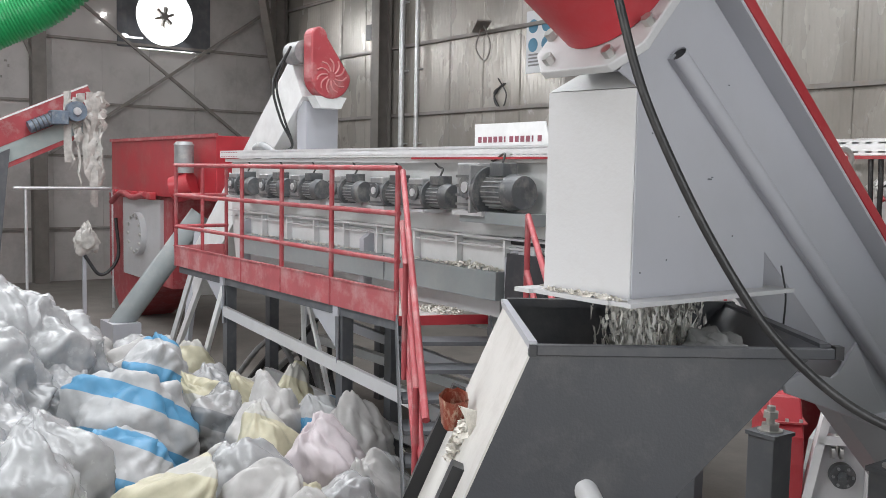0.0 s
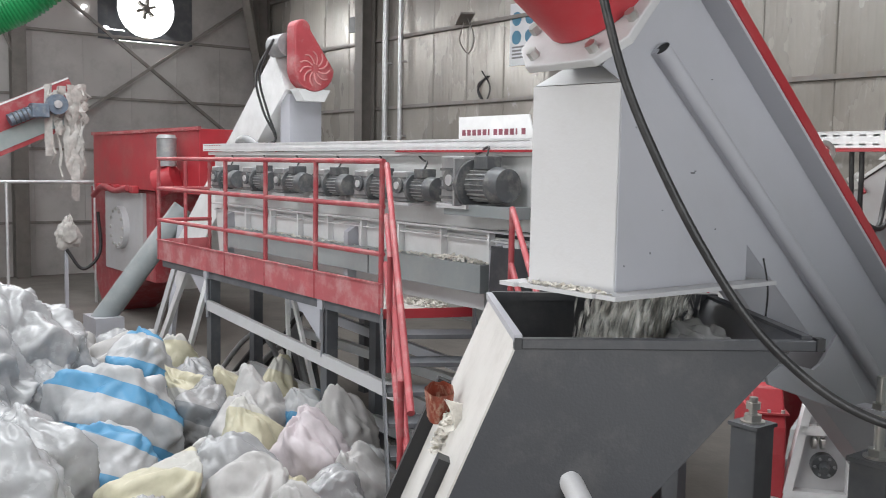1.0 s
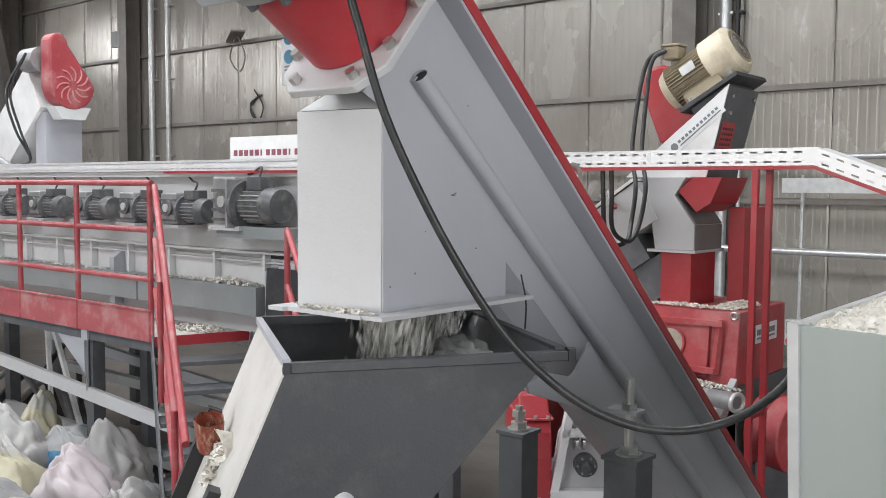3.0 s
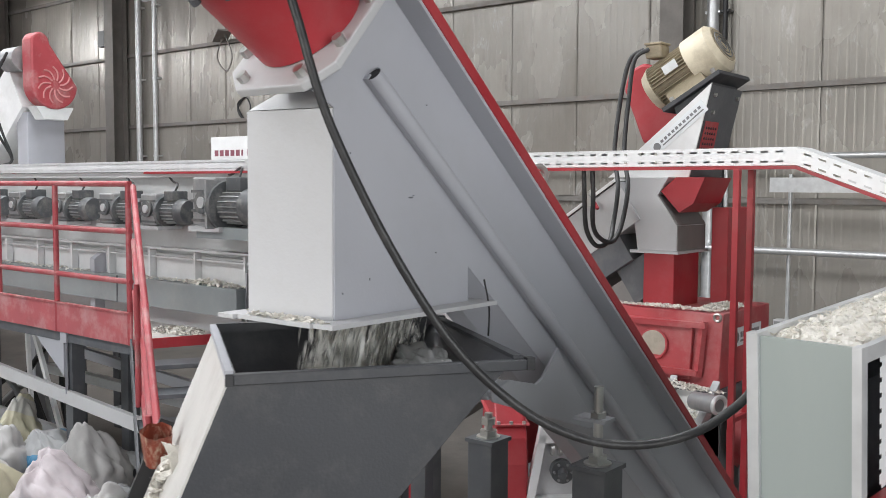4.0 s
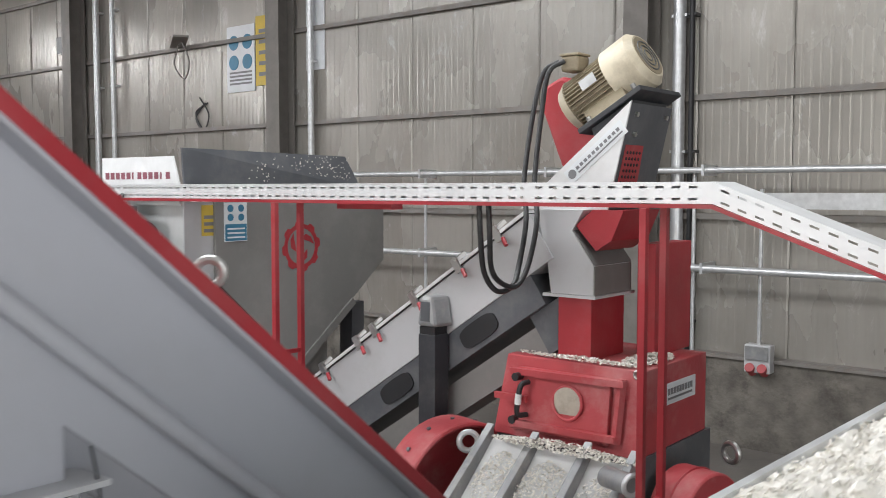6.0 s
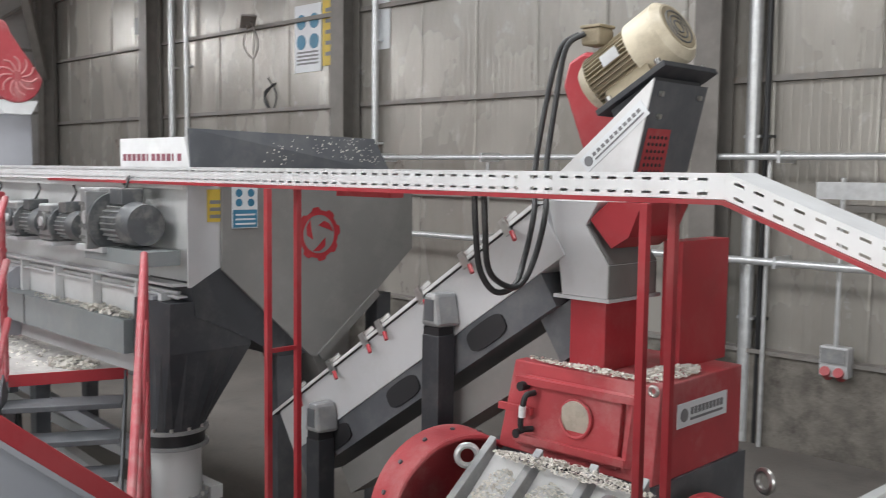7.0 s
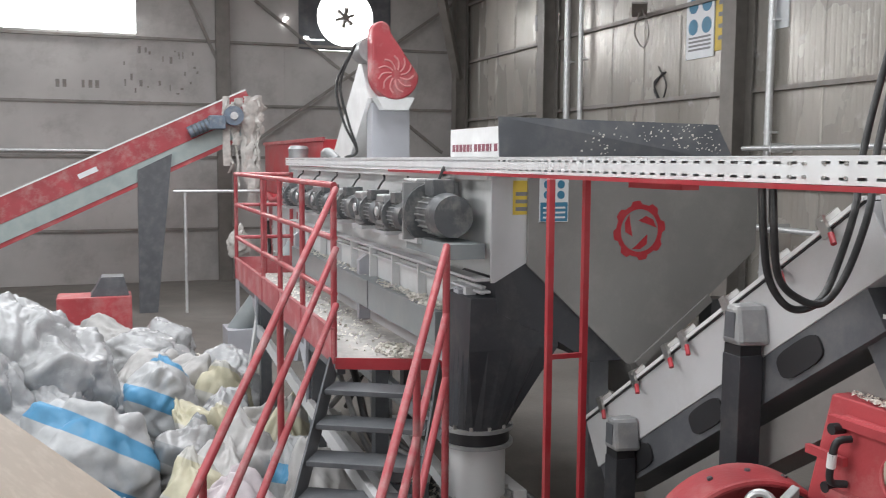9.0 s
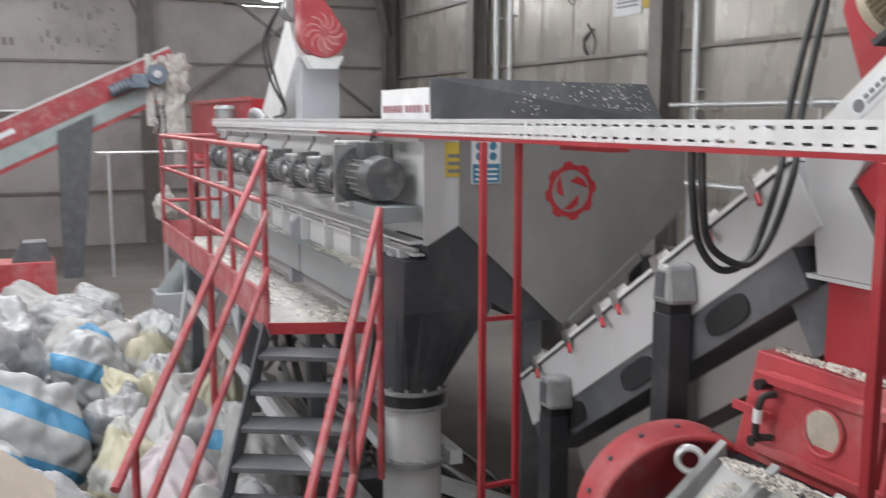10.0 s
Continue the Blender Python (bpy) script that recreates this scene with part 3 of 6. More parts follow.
part("newel", cyl(B(), (0.977, 0.371, 0.4), (0.977, 0.371, 1.86), 0.02, n=12), m_red_rail, st, smooth=True)
for d in (0.95, 1.9):
    p = SD * d + Vector((0, 0, TOPZ - d * SL - 0.03))
    part("baluster", cyl(B(), p, p - Vector((0, 0, 0.72)), 0.018, n=12), m_red_rail, st, smooth=True)
    p = Vector((0.977, 0.371, 1.856)) + SD * d * 0.8 + Vector((0, 0, -d * 0.8 * SL))
    part("baluster", cyl(B(), p, p - Vector((0, 0, 0.72)), 0.018, n=12), m_red_rail, st, smooth=True)

# ---------------- washing trough with drive motors ----------------
tk = thing("washing_trough", -1.7, 1.0, FLOOR, "long pale grey washing trough with ribbed steel side", "washing tank")
TX0, TX1 = -4.42, 1.02
part("body", plate(B(), [(TX0, 0.66, 1.62), (TX0, 0.66, 2.22), (TX0, 1.45, 2.22), (TX0, 1.45, 1.62)], (TX1 - TX0, 0, 0)), m_tank, tk)
part("belly", plate(B(), [(TX0, 0.66, 1.62), (TX0, 1.45, 1.62), (TX0, 1.45, 1.4), (TX0, 0.95, 0.9), (TX0, 0.7, 1.2)], (0.45 - TX0, 0, 0)), m_tank, tk, "sloping trough belly")
part("top_lip", box(B(), TX0, 0.58, 2.2, TX1, 0.66, 2.235), m_tank, tk)
part("side_flange", box(B(), TX0 + 0.2, 0.53, 1.665, TX1 - 0.03, 0.62, 1.68), m_light, tk, "horizontal side flange")
part("side_flange", box(B(), TX0 + 0.2, 0.56, 1.60, TX1 - 0.03, 0.62, 1.612), m_light, tk, "horizontal side flange")
part("lower_side", plate(B(), [(TX0 + 0.2, 0.6, 1.63), (TX1 - 0.1, 0.6, 1.63), (TX1 - 0.35, 0.62, 1.1), (TX0 + 0.2, 0.62, 1.1)], (0, 0.02, 0)), m_tank, tk)
for i in range(9):
    x = -3.95 + 0.56 * i
    part("rib", box(B(), x - 0.012, 0.545, 1.42, x + 0.012, 0.6, 1.66), m_tank, tk, "upright stiffening rib")
part("ledge", box(B(), -3.75, 0.46, 1.24, 0.55, 0.6, 1.44), m_slate, tk, "blue-grey box ledge along the walkway", bevel=0.003)
part("ledge_joint", box(B(), -0.9, 0.455, 1.24, -0.885, 0.461, 1.445), m_dark2, tk)
part("skirt", box(B(), -3.75, 0.585, 1.1, 0.45, 0.6, 1.24), m_light, tk)
for x in (-3.85, -1.35, 0.6):
    b = plate(B(), [(x, 0.5, DZ), (x, 0.5, 1.55), (x, 0.62, 1.63), (x, 0.62, DZ)], (0.07, 0, 0))
    part("bracket", b, m_grey, tk, "grey support bracket with slanted top")
part("end_plate", box(B(), TX1, 0.6, 1.66, TX1 + 0.012, 0.86, 2.22), m_light, tk, "pale end plate")
rng = random.Random(11)
fb = B()
flakes(fb, (0.2, 0.53, 1.445), 0.35, 0.06, 260, 0.018, rng, 0.04)
flakes(fb, (-0.4, 0.53, 1.445), 0.5, 0.05, 120, 0.014, rng, 0.01)
flakes(fb, (-2.4, 0.53, 1.445), 1.2, 0.05, 160, 0.014, rng, 0.01)
single("flakes_on_ledge", fb, m_flake, "white plastic flakes spilled on the trough ledge", "plastic flakes", kind="stuff")
fb = B()
flakes(fb, (-0.05, 0.42, DZ + 0.002), 0.25, 0.13, 260, 0.018, rng, 0.03)
flakes(fb, (-1.5, 0.3, DZ + 0.002), 1.6, 0.25, 420, 0.014, rng, 0.005)
flakes(fb, (-3.4, 0.3, DZ + 0.002), 0.9, 0.25, 200, 0.014, rng, 0.005)
single("flakes_on_deck", fb, m_flake, "white plastic flakes littering the walkway deck", "plastic flakes", kind="stuff")


def gear_motor(x, s, y=0.36, z=1.95, gs=1.0):
    """A worm gearbox with a flanged motor lying along the trough."""
    g = thing("gear_motor", x, 0.5, z - 0.11 * s, "dark grey finned electric gear motor on the trough side", "motor", group="trough drive motors")
    part("gearbox", box(B(), x - 0.17 * s, y - 0.02, z - 0.1 * s, x + 0.02 * s, y + 0.17, z + 0.13 * s * gs), m_motor_mid, g, "grey cast gearbox", bevel=0.012)
    b = B()
    for k in range(4):
        box(b, x - 0.175 * s, y - 0.025, z + (-0.08 + 0.05 * k) * s, x + 0.02 * s, y - 0.02, z + (-0.065 + 0.05 * k) * s)
    part("gearbox_rib", b, m_motor, g)
    part("shaft_cover", cyl(B(), (x - 0.075 * s, y - 0.04, z + 0.02 * s), (x - 0.075 * s, y - 0.02, z + 0.02 * s), 0.06 * s), m_motor, g, smooth=True)
    part("shaft_cap", cyl(B(), (x - 0.075 * s, y - 0.05, z + 0.02 * s), (x - 0.075 * s, y - 0.04, z + 0.02 * s), 0.03 * s), m_galv, g, "pale round shaft cap", smooth=True)
    part("flange", cyl(B(), (x + 0.02 * s, y + 0.07, z), (x + 0.05 * s, y + 0.07, z), 0.115 * s * gs, n=24), m_motor, g, "round motor flange", smooth=True)
    b = cyl(B(), (x + 0.05 * s, y + 0.07, z), (x + 0.26 * s, y + 0.07, z), 0.08 * s, n=24)
    part("motor_body", b, m_motor, g, smooth=True)
    b = B()
    for k in range(20):
        a = 2 * math.pi * k / 20
        bar(b, (x + 0.06 * s, y + 0.07 + 0.08 * s * math.cos(a), z + 0.08 * s * math.sin(a)), (x + 0.22 * s, y + 0.07 + 0.08 * s * math.cos(a), z + 0.08 * s * math.sin(a)), 0.005 * s, 0.02 * s, up=(0, math.cos(a), math.sin(a)))
    tagged(part("finned_shell", b, m_motor_mid, g), kind="stuff")
    part("fan_cover", cyl(B(), (x + 0.22 * s, y + 0.07, z), (x + 0.31 * s, y + 0.07, z), 0.096 * s, 0.086 * s, n=24), m_motor, g, "dark fan cowl", smooth=True)
    part("terminal_box", box(B(), x + 0.09 * s, y + 0.0, z + 0.08 * s, x + 0.2 * s, y + 0.13, z + 0.15 * s), m_motor, g, bevel=0.006)
    part("console", box(B(), x - 0.2 * s, y - 0.03, z - 0.13 * s, x + 0.06 * s, 0.6, z - 0.105 * s), m_light, g, "pale bracket plate under the gearbox")
    b = tube(B(), [(x + 0.14 * s, y + 0.06, z + 0.14 * s), (x + 0.12 * s, y + 0.1, z + 0.2 * s), (x - 0.02, y + 0.16, z + 0.22), (x - 0.12, 0.6, 2.22)], 0.008)
    part("cable", b, m_rubber, g, "black supply cable", smooth=True)
    return g


for x in (-3.74, -2.98, -2.3, -1.55, -0.86, -0.3):
    gear_motor(x, 1.0, 0.42)
big = gear_motor(0.41, 1.32, 0.4, 2.0, 1.15)
part("flange_plate", box(B(), 0.425, 0.3, 1.85, 0.445, 0.64, 2.18), m_motor_mid, big, "square grey flange plate", bevel=0.004)
part("flange_ring", ring(B(), (0.45, 0.47, 2.0), (1, 0, 0), 0.15, 0.012, n=32), m_motor, big, smooth=True)
single("motor_console", box(B(), 0.2, 0.4, 1.78, 0.95, 0.6, 1.86), m_slate, "grey bracket under the large drive motor", "bracket")

# dark outlet funnel and round flanges under the end of the trough
fn = thing("outlet_funnel", 0.75, 0.9, FLOOR, "dark grey outlet funnel with round bolted flanges", "funnel")
FC = Vector((0.80, 0.62, 0.9))
n = 24
# dark hopper bottom: a sloping wedge that narrows to the round outlet
part("wedge", plate(B(), [(0.5, 0.62, 1.66), (0.5, 0.8, 1.76), (0.5, 1.42, 1.2), (0.5, 1.2, 1.2), (0.5, 0.98, 1.34), (0.5, 0.64, 1.5)], (0.537, 0, 0)), m_dark, fn, "dark sloping hopper bottom")
b = B()
rt, rm, rb = [], [], []
for i in range(n):
    a = 2 * math.pi * i / n
    c, s_ = math.cos(a), math.sin(a)
    k = 1 / max(abs(c), abs(s_))
    rt.append(b.verts.new((0.83 + 0.2 * k * c, 0.74 + 0.25 * k * s_, 1.58)))
    rm.append(b.verts.new((0.83 + 0.205 * k * c, 0.74 + 0.26 * k * s_, 1.3)))
    rb.append(b.verts.new((FC.x + 0.19 * c, FC.y + 0.17 * s_, 0.845)))
for i in range(n):
    b.faces.new((rt[i], rt[(i + 1) % n], rm[(i + 1) % n], rm[i]))
    b.faces.new((rm[i], rm[(i + 1) % n], rb[(i + 1) % n], rb[i]))
b.faces.new(rt)
part("cone", b, m_dark, fn, "dark square to round cone")
part("flange", cyl(B(), (FC.x, FC.y, 0.83), (FC.x, FC.y, 0.85), 0.205, n=28), m_motor_mid, fn, "round bolted flange", smooth=True)
part("gasket", cyl(B(), (FC.x, FC.y, 0.76), (FC.x, FC.y, 0.83), 0.185, n=28), m_black, fn, "black gasket ring", smooth=True)
part("flange", cyl(B(), (FC.x, FC.y, 0.74), (FC.x, FC.y, 0.76), 0.205, n=28), m_motor_mid, fn, "round bolted flange", smooth=True)
part("pipe", cyl(B(), (FC.x, FC.y, FLOOR), (FC.x, FC.y, 0.74), 0.165, n=24), m_tank, fn, "grey outlet pipe", smooth=True)
part("flange", cyl(B(), (FC.x, FC.y, 0.42), (FC.x, FC.y, 0.45), 0.205, n=28), m_motor_mid, fn, "round bolted flange", smooth=True)
for z in (0.857, 0.457):
    for i in range(12):
        a = 2 * math.pi * i / 12
        part("bolt", cyl(B(), (FC.x + 0.19 * math.cos(a), FC.y + 0.19 * math.sin(a), z - 0.008), (FC.x + 0.19 * math.cos(a), FC.y + 0.19 * math.sin(a), z + 0.012), 0.011, n=6), m_steel, fn)
sp = thing("support_post", 0.72, 0.55, FLOOR, "tall grey steel post beside the stairs", "post")
part("post", box(B(), 0.74, 0.5, FLOOR, 0.82, 0.56, 1.6), m_grey, sp)
part("post", box(B(), 0.84, 0.52, FLOOR, 0.88, 0.58, 1.62), m_light, sp)

# ---------------- big sink tank with the gear sign ----------------
bt = thing("sink_tank", -0.6, 1.6, FLOOR, "large grey sink-float tank with a red gear emblem", "tank")
BX = 1.06
part("end_plate", plate(B(), [(BX - 0.02, 0.80, 2.32), (BX - 0.02, 2.26, 2.32), (BX - 0.02, 2.26, 1.8), (BX - 0.02, 1.5, 1.18), (BX - 0.02, 1.42, 1.18), (BX - 0.02, 0.80, 1.75)], (0.02, 0, 0)), m_tank_dark, bt, "brown-grey end plate")
part("body", plate(B(), [(-4.0, 1.5, 2.3), (-4.0, 2.24, 2.3), (-4.0, 2.24, 1.8), (-4.0, 1.55, 1.2), (-4.0, 1.5, 1.2)], (5.0, 0, 0)), m_tank_dark, bt)
part("splash_guard", plate(B(), [(0.9, 0.70, 2.30), (0.88, 0.70, 2.54), (0.74, 2.2, 2.53), (0.84, 2.26, 2.30)], (-0.012, 0, 0)), m_dark2, bt, "dark upper splash plate speckled with flakes")
fb = B()
for _ in range(150):
    k, h = rng.random() ** 0.6, rng.uniform(0.02, 0.2)
    y = 1.2 + 0.98 * k
    p = Vector((0.915 - 0.09 * (y - 0.7) / 1.5 - 0.02 * h / 0.2, y, 2.32 + h))
    s = rng.uniform(0.003, 0.007)
    q = [fb.verts.new(p + Vector((0, s * a, s * c))) for a, c in ((-1, -0.5), (1, -0.8), (0.7, 0.9), (-0.8, 0.6))]
    fb.faces.new(q)
tagged(part("flake_specks", fb, m_flake, bt, "white flakes stuck to the plate"), kind="stuff")
part("slope_rail", bar(B(), (BX, 1.95, 1.53), (BX, 1.48, 1.17), 0.03, 0.05), m_tank_dark, bt)
part("hopper_tail", plate(B(), [(BX - 0.05, 1.45, 1.2), (BX - 0.05, 1.75, 1.3), (BX - 0.05, 1.75, 0.9), (BX - 0.05, 1.6, 0.9)], (-0.6, 0, 0)), m_tank_dark, bt)
for x, y in ((0.9, 2.1), (0.9, 1.3), (-3.5, 2.1), (-3.5, 1.6)):
    part("leg", box(B(), x - 0.06, y - 0.06, FLOOR, x + 0.06, y + 0.06, 1.5), m_dark2, bt)
# gear emblem
GY, GZ = 1.475, 1.925
b = B()
N = 64
ro, ri = [], []
for i in range(N):
    a = 2 * math.pi * i / N
    tooth = 0.165 if (i // 4) % 2 == 0 else 0.146
    ro.append((BX + 0.003, GY + tooth * math.cos(a), GZ + tooth * math.sin(a)))
    ri.append((BX + 0.003, GY + 0.118 * math.cos(a), GZ + 0.118 * math.sin(a)))
for i in range(N):
    j = (i + 1) % N
    b.faces.new([b.verts.new(v) for v in (ro[i], ro[j], ri[j], ri[i])])
for k in range(3):
    a0 = 2.3 + k * 2.094
    pts = [(BX + 0.003, GY + r * math.cos(a0 + d), GZ + r * math.sin(a0 + d)) for r, d in ((0.112, -0.1), (0.104, 0.4), (0.09, 0.9), (0.055, 1.5), (0.05, 0.8), (0.075, 0.2))]
    b.faces.new([b.verts.new(v) for v in pts])
part("gear_emblem", b, m_red, bt, "flat red gear emblem")
sg = thing("notice_plate", BX + 0.01, 0.95, 2.0, "blue and white safety notice on the tank end", "sign")
part("sheet", box(B(), BX + 0.002, 0.86, 1.98, BX + 0.006, 1.03, 2.215), m_paper, sg)
part("blue_field", box(B(), BX + 0.0065, 0.865, 1.985, BX + 0.009, 1.025, 2.085), m_signblue, sg)
for i in range(2):
    for j in range(2):
        part("pictogram", cyl(B(), (BX + 0.0065, 0.905 + 0.08 * i, 2.125 + 0.055 * j), (BX + 0.009, 0.905 + 0.08 * i, 2.125 + 0.055 * j), 0.022), m_signblue, sg)
for k in range(3):
    part("text_bar", box(B(), BX + 0.0095, 0.88, 2.0 + 0.026 * k, BX + 0.011, 1.01, 2.01 + 0.026 * k), m_paper, sg)
yn = thing("yellow_notice", BX, 0.75, 2.05, "small yellow warning notice on the tank", "sign")
part("sheet", box(B(), TX1 + 0.013, 0.72, 2.02, TX1 + 0.016, 0.83, 2.2), m_yellow, yn)
for k in range(3):
    part("text_bar", box(B(), TX1 + 0.0165, 0.735, 2.04 + 0.04 * k, TX1 + 0.018, 0.815, 2.06 + 0.04 * k), m_textgrey, yn)

# ---------------- name board ----------------
nb = thing("name_board", 0.3, 0.82, 2.3, "white maker's name board with dark red lettering", "sign")
part("board", plate(B(), [(-0.18, 0.82, 2.27), (-0.18, 0.82, 2.5), (0.62, 0.82, 2.5), (0.70, 0.82, 2.27)], (0, 0.01, 0)), m_white, nb)
for i in range(12):
    w = 0.04 if i not in (5, 10) else 0.014
    x = -0.135 + 0.062 * i
    part("letter_bar", box(B(), x, 0.816, 2.358, x + w, 0.8195, 2.402), m_text, nb, "plain dark red bar in place of a maker's letter")

# ---------------- overhead cable tray ----------------
ct = thing("cable_tray", 0, 0.6, FLOOR, "slotted galvanised cable tray carried on red posts", "cable tray")


def slotted(bm, p, q, z0, z1, pitch=0.066, slot=0.034, start=0.0):
    """An upright slotted web from p to q; each runs from z0 to z1 above its end's own height."""
    p, q = Vector(p), Vector(q)
    L = (q - p).length
    d = (q - p) / L
    xs = [0.0]
    k = pitch * 0.5 + start
    while k + slot < L - 0.01:
        xs += [k, k + slot]
        k += pitch
    xs.append(L)
    h = z1 - z0
    zs = [z0, z0 + h * 0.16, z0 + h * 0.27, z0 + h * 0.73, z0 + h * 0.84, z1]
    g = [[bm.verts.new(p + d * x + Vector((0, 0, z))) for z in zs] for x in xs]
    for i in range(len(xs) - 1):
        for j in range(5):
            if i % 2 == 1 and j in (1, 3):
                continue
            bm.faces.new((g[i][j], g[i + 1][j], g[i + 1][j + 1], g[i][j + 1]))
    return bm


CX0, CX1, CY = -4.47, 4.235, 0.54
CEND = Vector((5.35, 0.54, -0.42))
b = slotted(B(), (CX0, CY, 0), (3.45, CY, 0), 2.243, 2.318)
part("web", b, m_tray, ct)
b = slotted(B(), (3.452, CY - 0.003, 0), (CX1, CY - 0.003, 0), 2.243, 2.319)
part("web", b, m_tray, ct)
b = slotted(B(), (CX1, CY - 0.002, 0), (CEND.x, CY - 0.002, CEND.z), 2.243, 2.319)
part("web", b, m_tray, ct, "sloping slotted end section")
part("back_web", box(B(), CX0, CY + 0.2, 2.243, CX1, CY + 0.203, 2.318), m_tray, ct)
part("tray_floor", box(B(), CX0, CY + 0.002, 2.243, CX1, CY + 0.2, 2.247), m_tray, ct)
part("lid", box(B(), CX0, CY - 0.002, 2.3185, CX1, CY + 0.203, 2.322), m_tray, ct, "pale lid strip")
part("lid", plate(B(), [(CX1, CY, 2.3185), (CEND.x, CY, 2.3185 + CEND.z), (CEND.x, CY + 0.2, 2.3185 + CEND.z), (CX1, CY + 0.2, 2.3185)], (0, 0, 0.004)), m_tray, ct, "pale lid strip")
part("red_angle", box(B(), -0.62, CY - 0.012, 2.226, CX1, CY + 0.03, 2.241), m_red, ct, "red support angle under the tray")
part("red_angle", plate(B(), [(CX1, CY - 0.012, 2.226), (CX1, CY - 0.012, 2.241), (CEND.x, CY - 0.012, 2.241 + CEND.z), (CEND.x, CY - 0.012, 2.226 + CEND.z)], (0, 0.04, 0)), m_red, ct, "red support angle under the tray")
for x0 in (3.36, 3.42, 3.5, 3.58):
    for z in (2.262, 2.3):
        part("bolt", cyl(B(), (x0, CY - 0.009, z), (x0, CY, z), 0.006, n=6), m_steel, ct)
for x in (1.96, 4.0):
    for dx, dy in ((0, -0.06), (0, 0.11)):
        part("post", box(B(), x + dx - 0.014, CY + dy - 0.014, FLOOR, x + dx + 0.014, CY + dy + 0.014, 2.226), m_red, ct, "red square post", bevel=0.002)
    for z in (0.7, 1.46) if x < 3 else (1.1,):
        part("rung", bar(B(), (x, CY - 0.06, z), (x, CY + 0.11, z), 0.02, 0.02), m_red, ct)
pp = box(B(), CEND.x - 0.05, CY - 0.01, FLOOR, CEND.x + 0.05, CY + 0.1, 2.2 + CEND.z)
part("end_post", pp, m_galv, ct, "perforated galvanised end post")
hb = B()
for i in range(40):
    for k in range(3):
        box(hb, CEND.x - 0.035 + 0.028 * k, CY - 0.012, 0.2 + 0.035 * i, CEND.x - 0.02 + 0.028 * k, CY - 0.0095, 0.222 + 0.035 * i)
part("post_slots", hb, m_dark2, ct)
single("red_bracket", box(B(), 2.12, CY + 0.22, 2.195, 2.5, CY + 0.3, 2.226), m_red, "small red bracket below the cable tray", "bracket")

# ---------------- granulator ----------------
gr = thing("granulator", 3.35, 1.3, FLOOR, "red granulator housing with a hinged inspection door, dusted with flakes", "granulator")
GX0, GX1, GY0, GY1, GZ0, GZ1 = 2.97, 3.73, 1.0, 1.66, 1.1, 1.49
part("housing", hexa(B(), [(GX0 - 0.03, GY0 - 0.05, GZ0), (GX1, GY0 - 0.05, GZ0), (GX1, GY1, GZ0), (GX0 - 0.03, GY1, GZ0), (GX0 + 0.02, GY0, GZ1), (GX1, GY0, GZ1), (GX1, GY1, GZ1), (GX0 + 0.02, GY1, GZ1)]), m_red_dusty, gr, bevel=0.006)
part("door", hexa(B(), [(3.05, 0.93, 1.14), (3.58, 0.93, 1.14), (3.58, 0.96, 1.14), (3.05, 0.96, 1.14), (3.08, 0.962, 1.44), (3.58, 0.962, 1.44), (3.58, 0.99, 1.44), (3.08, 0.99, 1.44)]), m_red_dusty, gr, "hinged red inspection door", bevel=0.005)
part("door_bar", bar(B(), (3.05, 0.945, 1.42), (3.66, 0.945, 1.43), 0.03, 0.03), m_red_dusty, gr)
part("door_bar", bar(B(), (3.06, 0.92, 1.175), (3.63, 0.92, 1.18), 0.03, 0.03), m_red_dusty, gr)
part("hinge_bar", bar(B(), (3.625, 0.93, 1.16), (3.64, 0.96, 1.45), 0.03, 0.03), m_red_dusty, gr)
part("sight_glass", cyl(B(), (3.37, 0.935, 1.305), (3.37, 0.96, 1.308), 0.075, n=28), m_glass, gr, "milky round sight glass", smooth=True)
part("glass_ring", ring(B(), (3.37, 0.934, 1.305), (0, -1, 0.1), 0.077, 0.007, n=28), m_red_dusty, gr, smooth=True)
for x, z in ((3.1, 1.4), (3.08, 1.19)):
    part("knob", cyl(B(), (x, 0.9, z), (x, 0.95, z), 0.02, n=10), m_black, gr, "dark clamp knob", smooth=True)
part("handle", tube(B(), [(3.16, 0.93, 1.38), (3.15, 0.88, 1.37), (3.14, 0.87, 1.3), (3.13, 0.88, 1.23), (3.15, 0.93, 1.22)], 0.013), m_black, gr, "black clamp handle", smooth=True)
part("handle_sleeve", cyl(B(), (3.142, 0.872, 1.33), (3.137, 0.872, 1.28), 0.016, n=10), m_white, gr, "white handle sleeve", smooth=True)
part("clamp_bar", bar(B(), (2.98, 0.91, 1.3), (3.16, 0.91, 1.3), 0.02, 0.03), m_red_dusty, gr)
part("base_frame", box(B(), 2.85, 0.97, FLOOR, 3.74, 1.7, 1.1), m_dark2, gr, "dark base frame")
part("neck", box(B(), 3.24, 1.06, 1.49, 3.42, 1.38, 1.785), m_red, gr, "square red inlet neck", bevel=0.004)
part("neck_flange", box(B(), 3.17, 1.03, 1.785, 3.455, 1.42, 1.8), m_light, gr, "pale flange plate")
part("riser", box(B(), 3.505, 1.35, 1.49, 3.6, 1.75, 2.035), m_red, gr, "tall red side riser", bevel=0.004)
part("lifting_eye", ring(B(), (3.7, 0.995, 1.47), (0, 1, 0), 0.018, 0.008), m_steel, gr, smooth=True)
part("lifting_eye", ring(B(), (3.93, 1.5, 1.05), (0.4, 1, 0), 0.045, 0.014), m_steel, gr, smooth=True)
part("logo_plate", box(B(), GX1 + 0.002, 1.12, 1.3, GX1 + 0.006, 1.52, 1.4), m_paper, gr, "white maker's plate with grey marks")
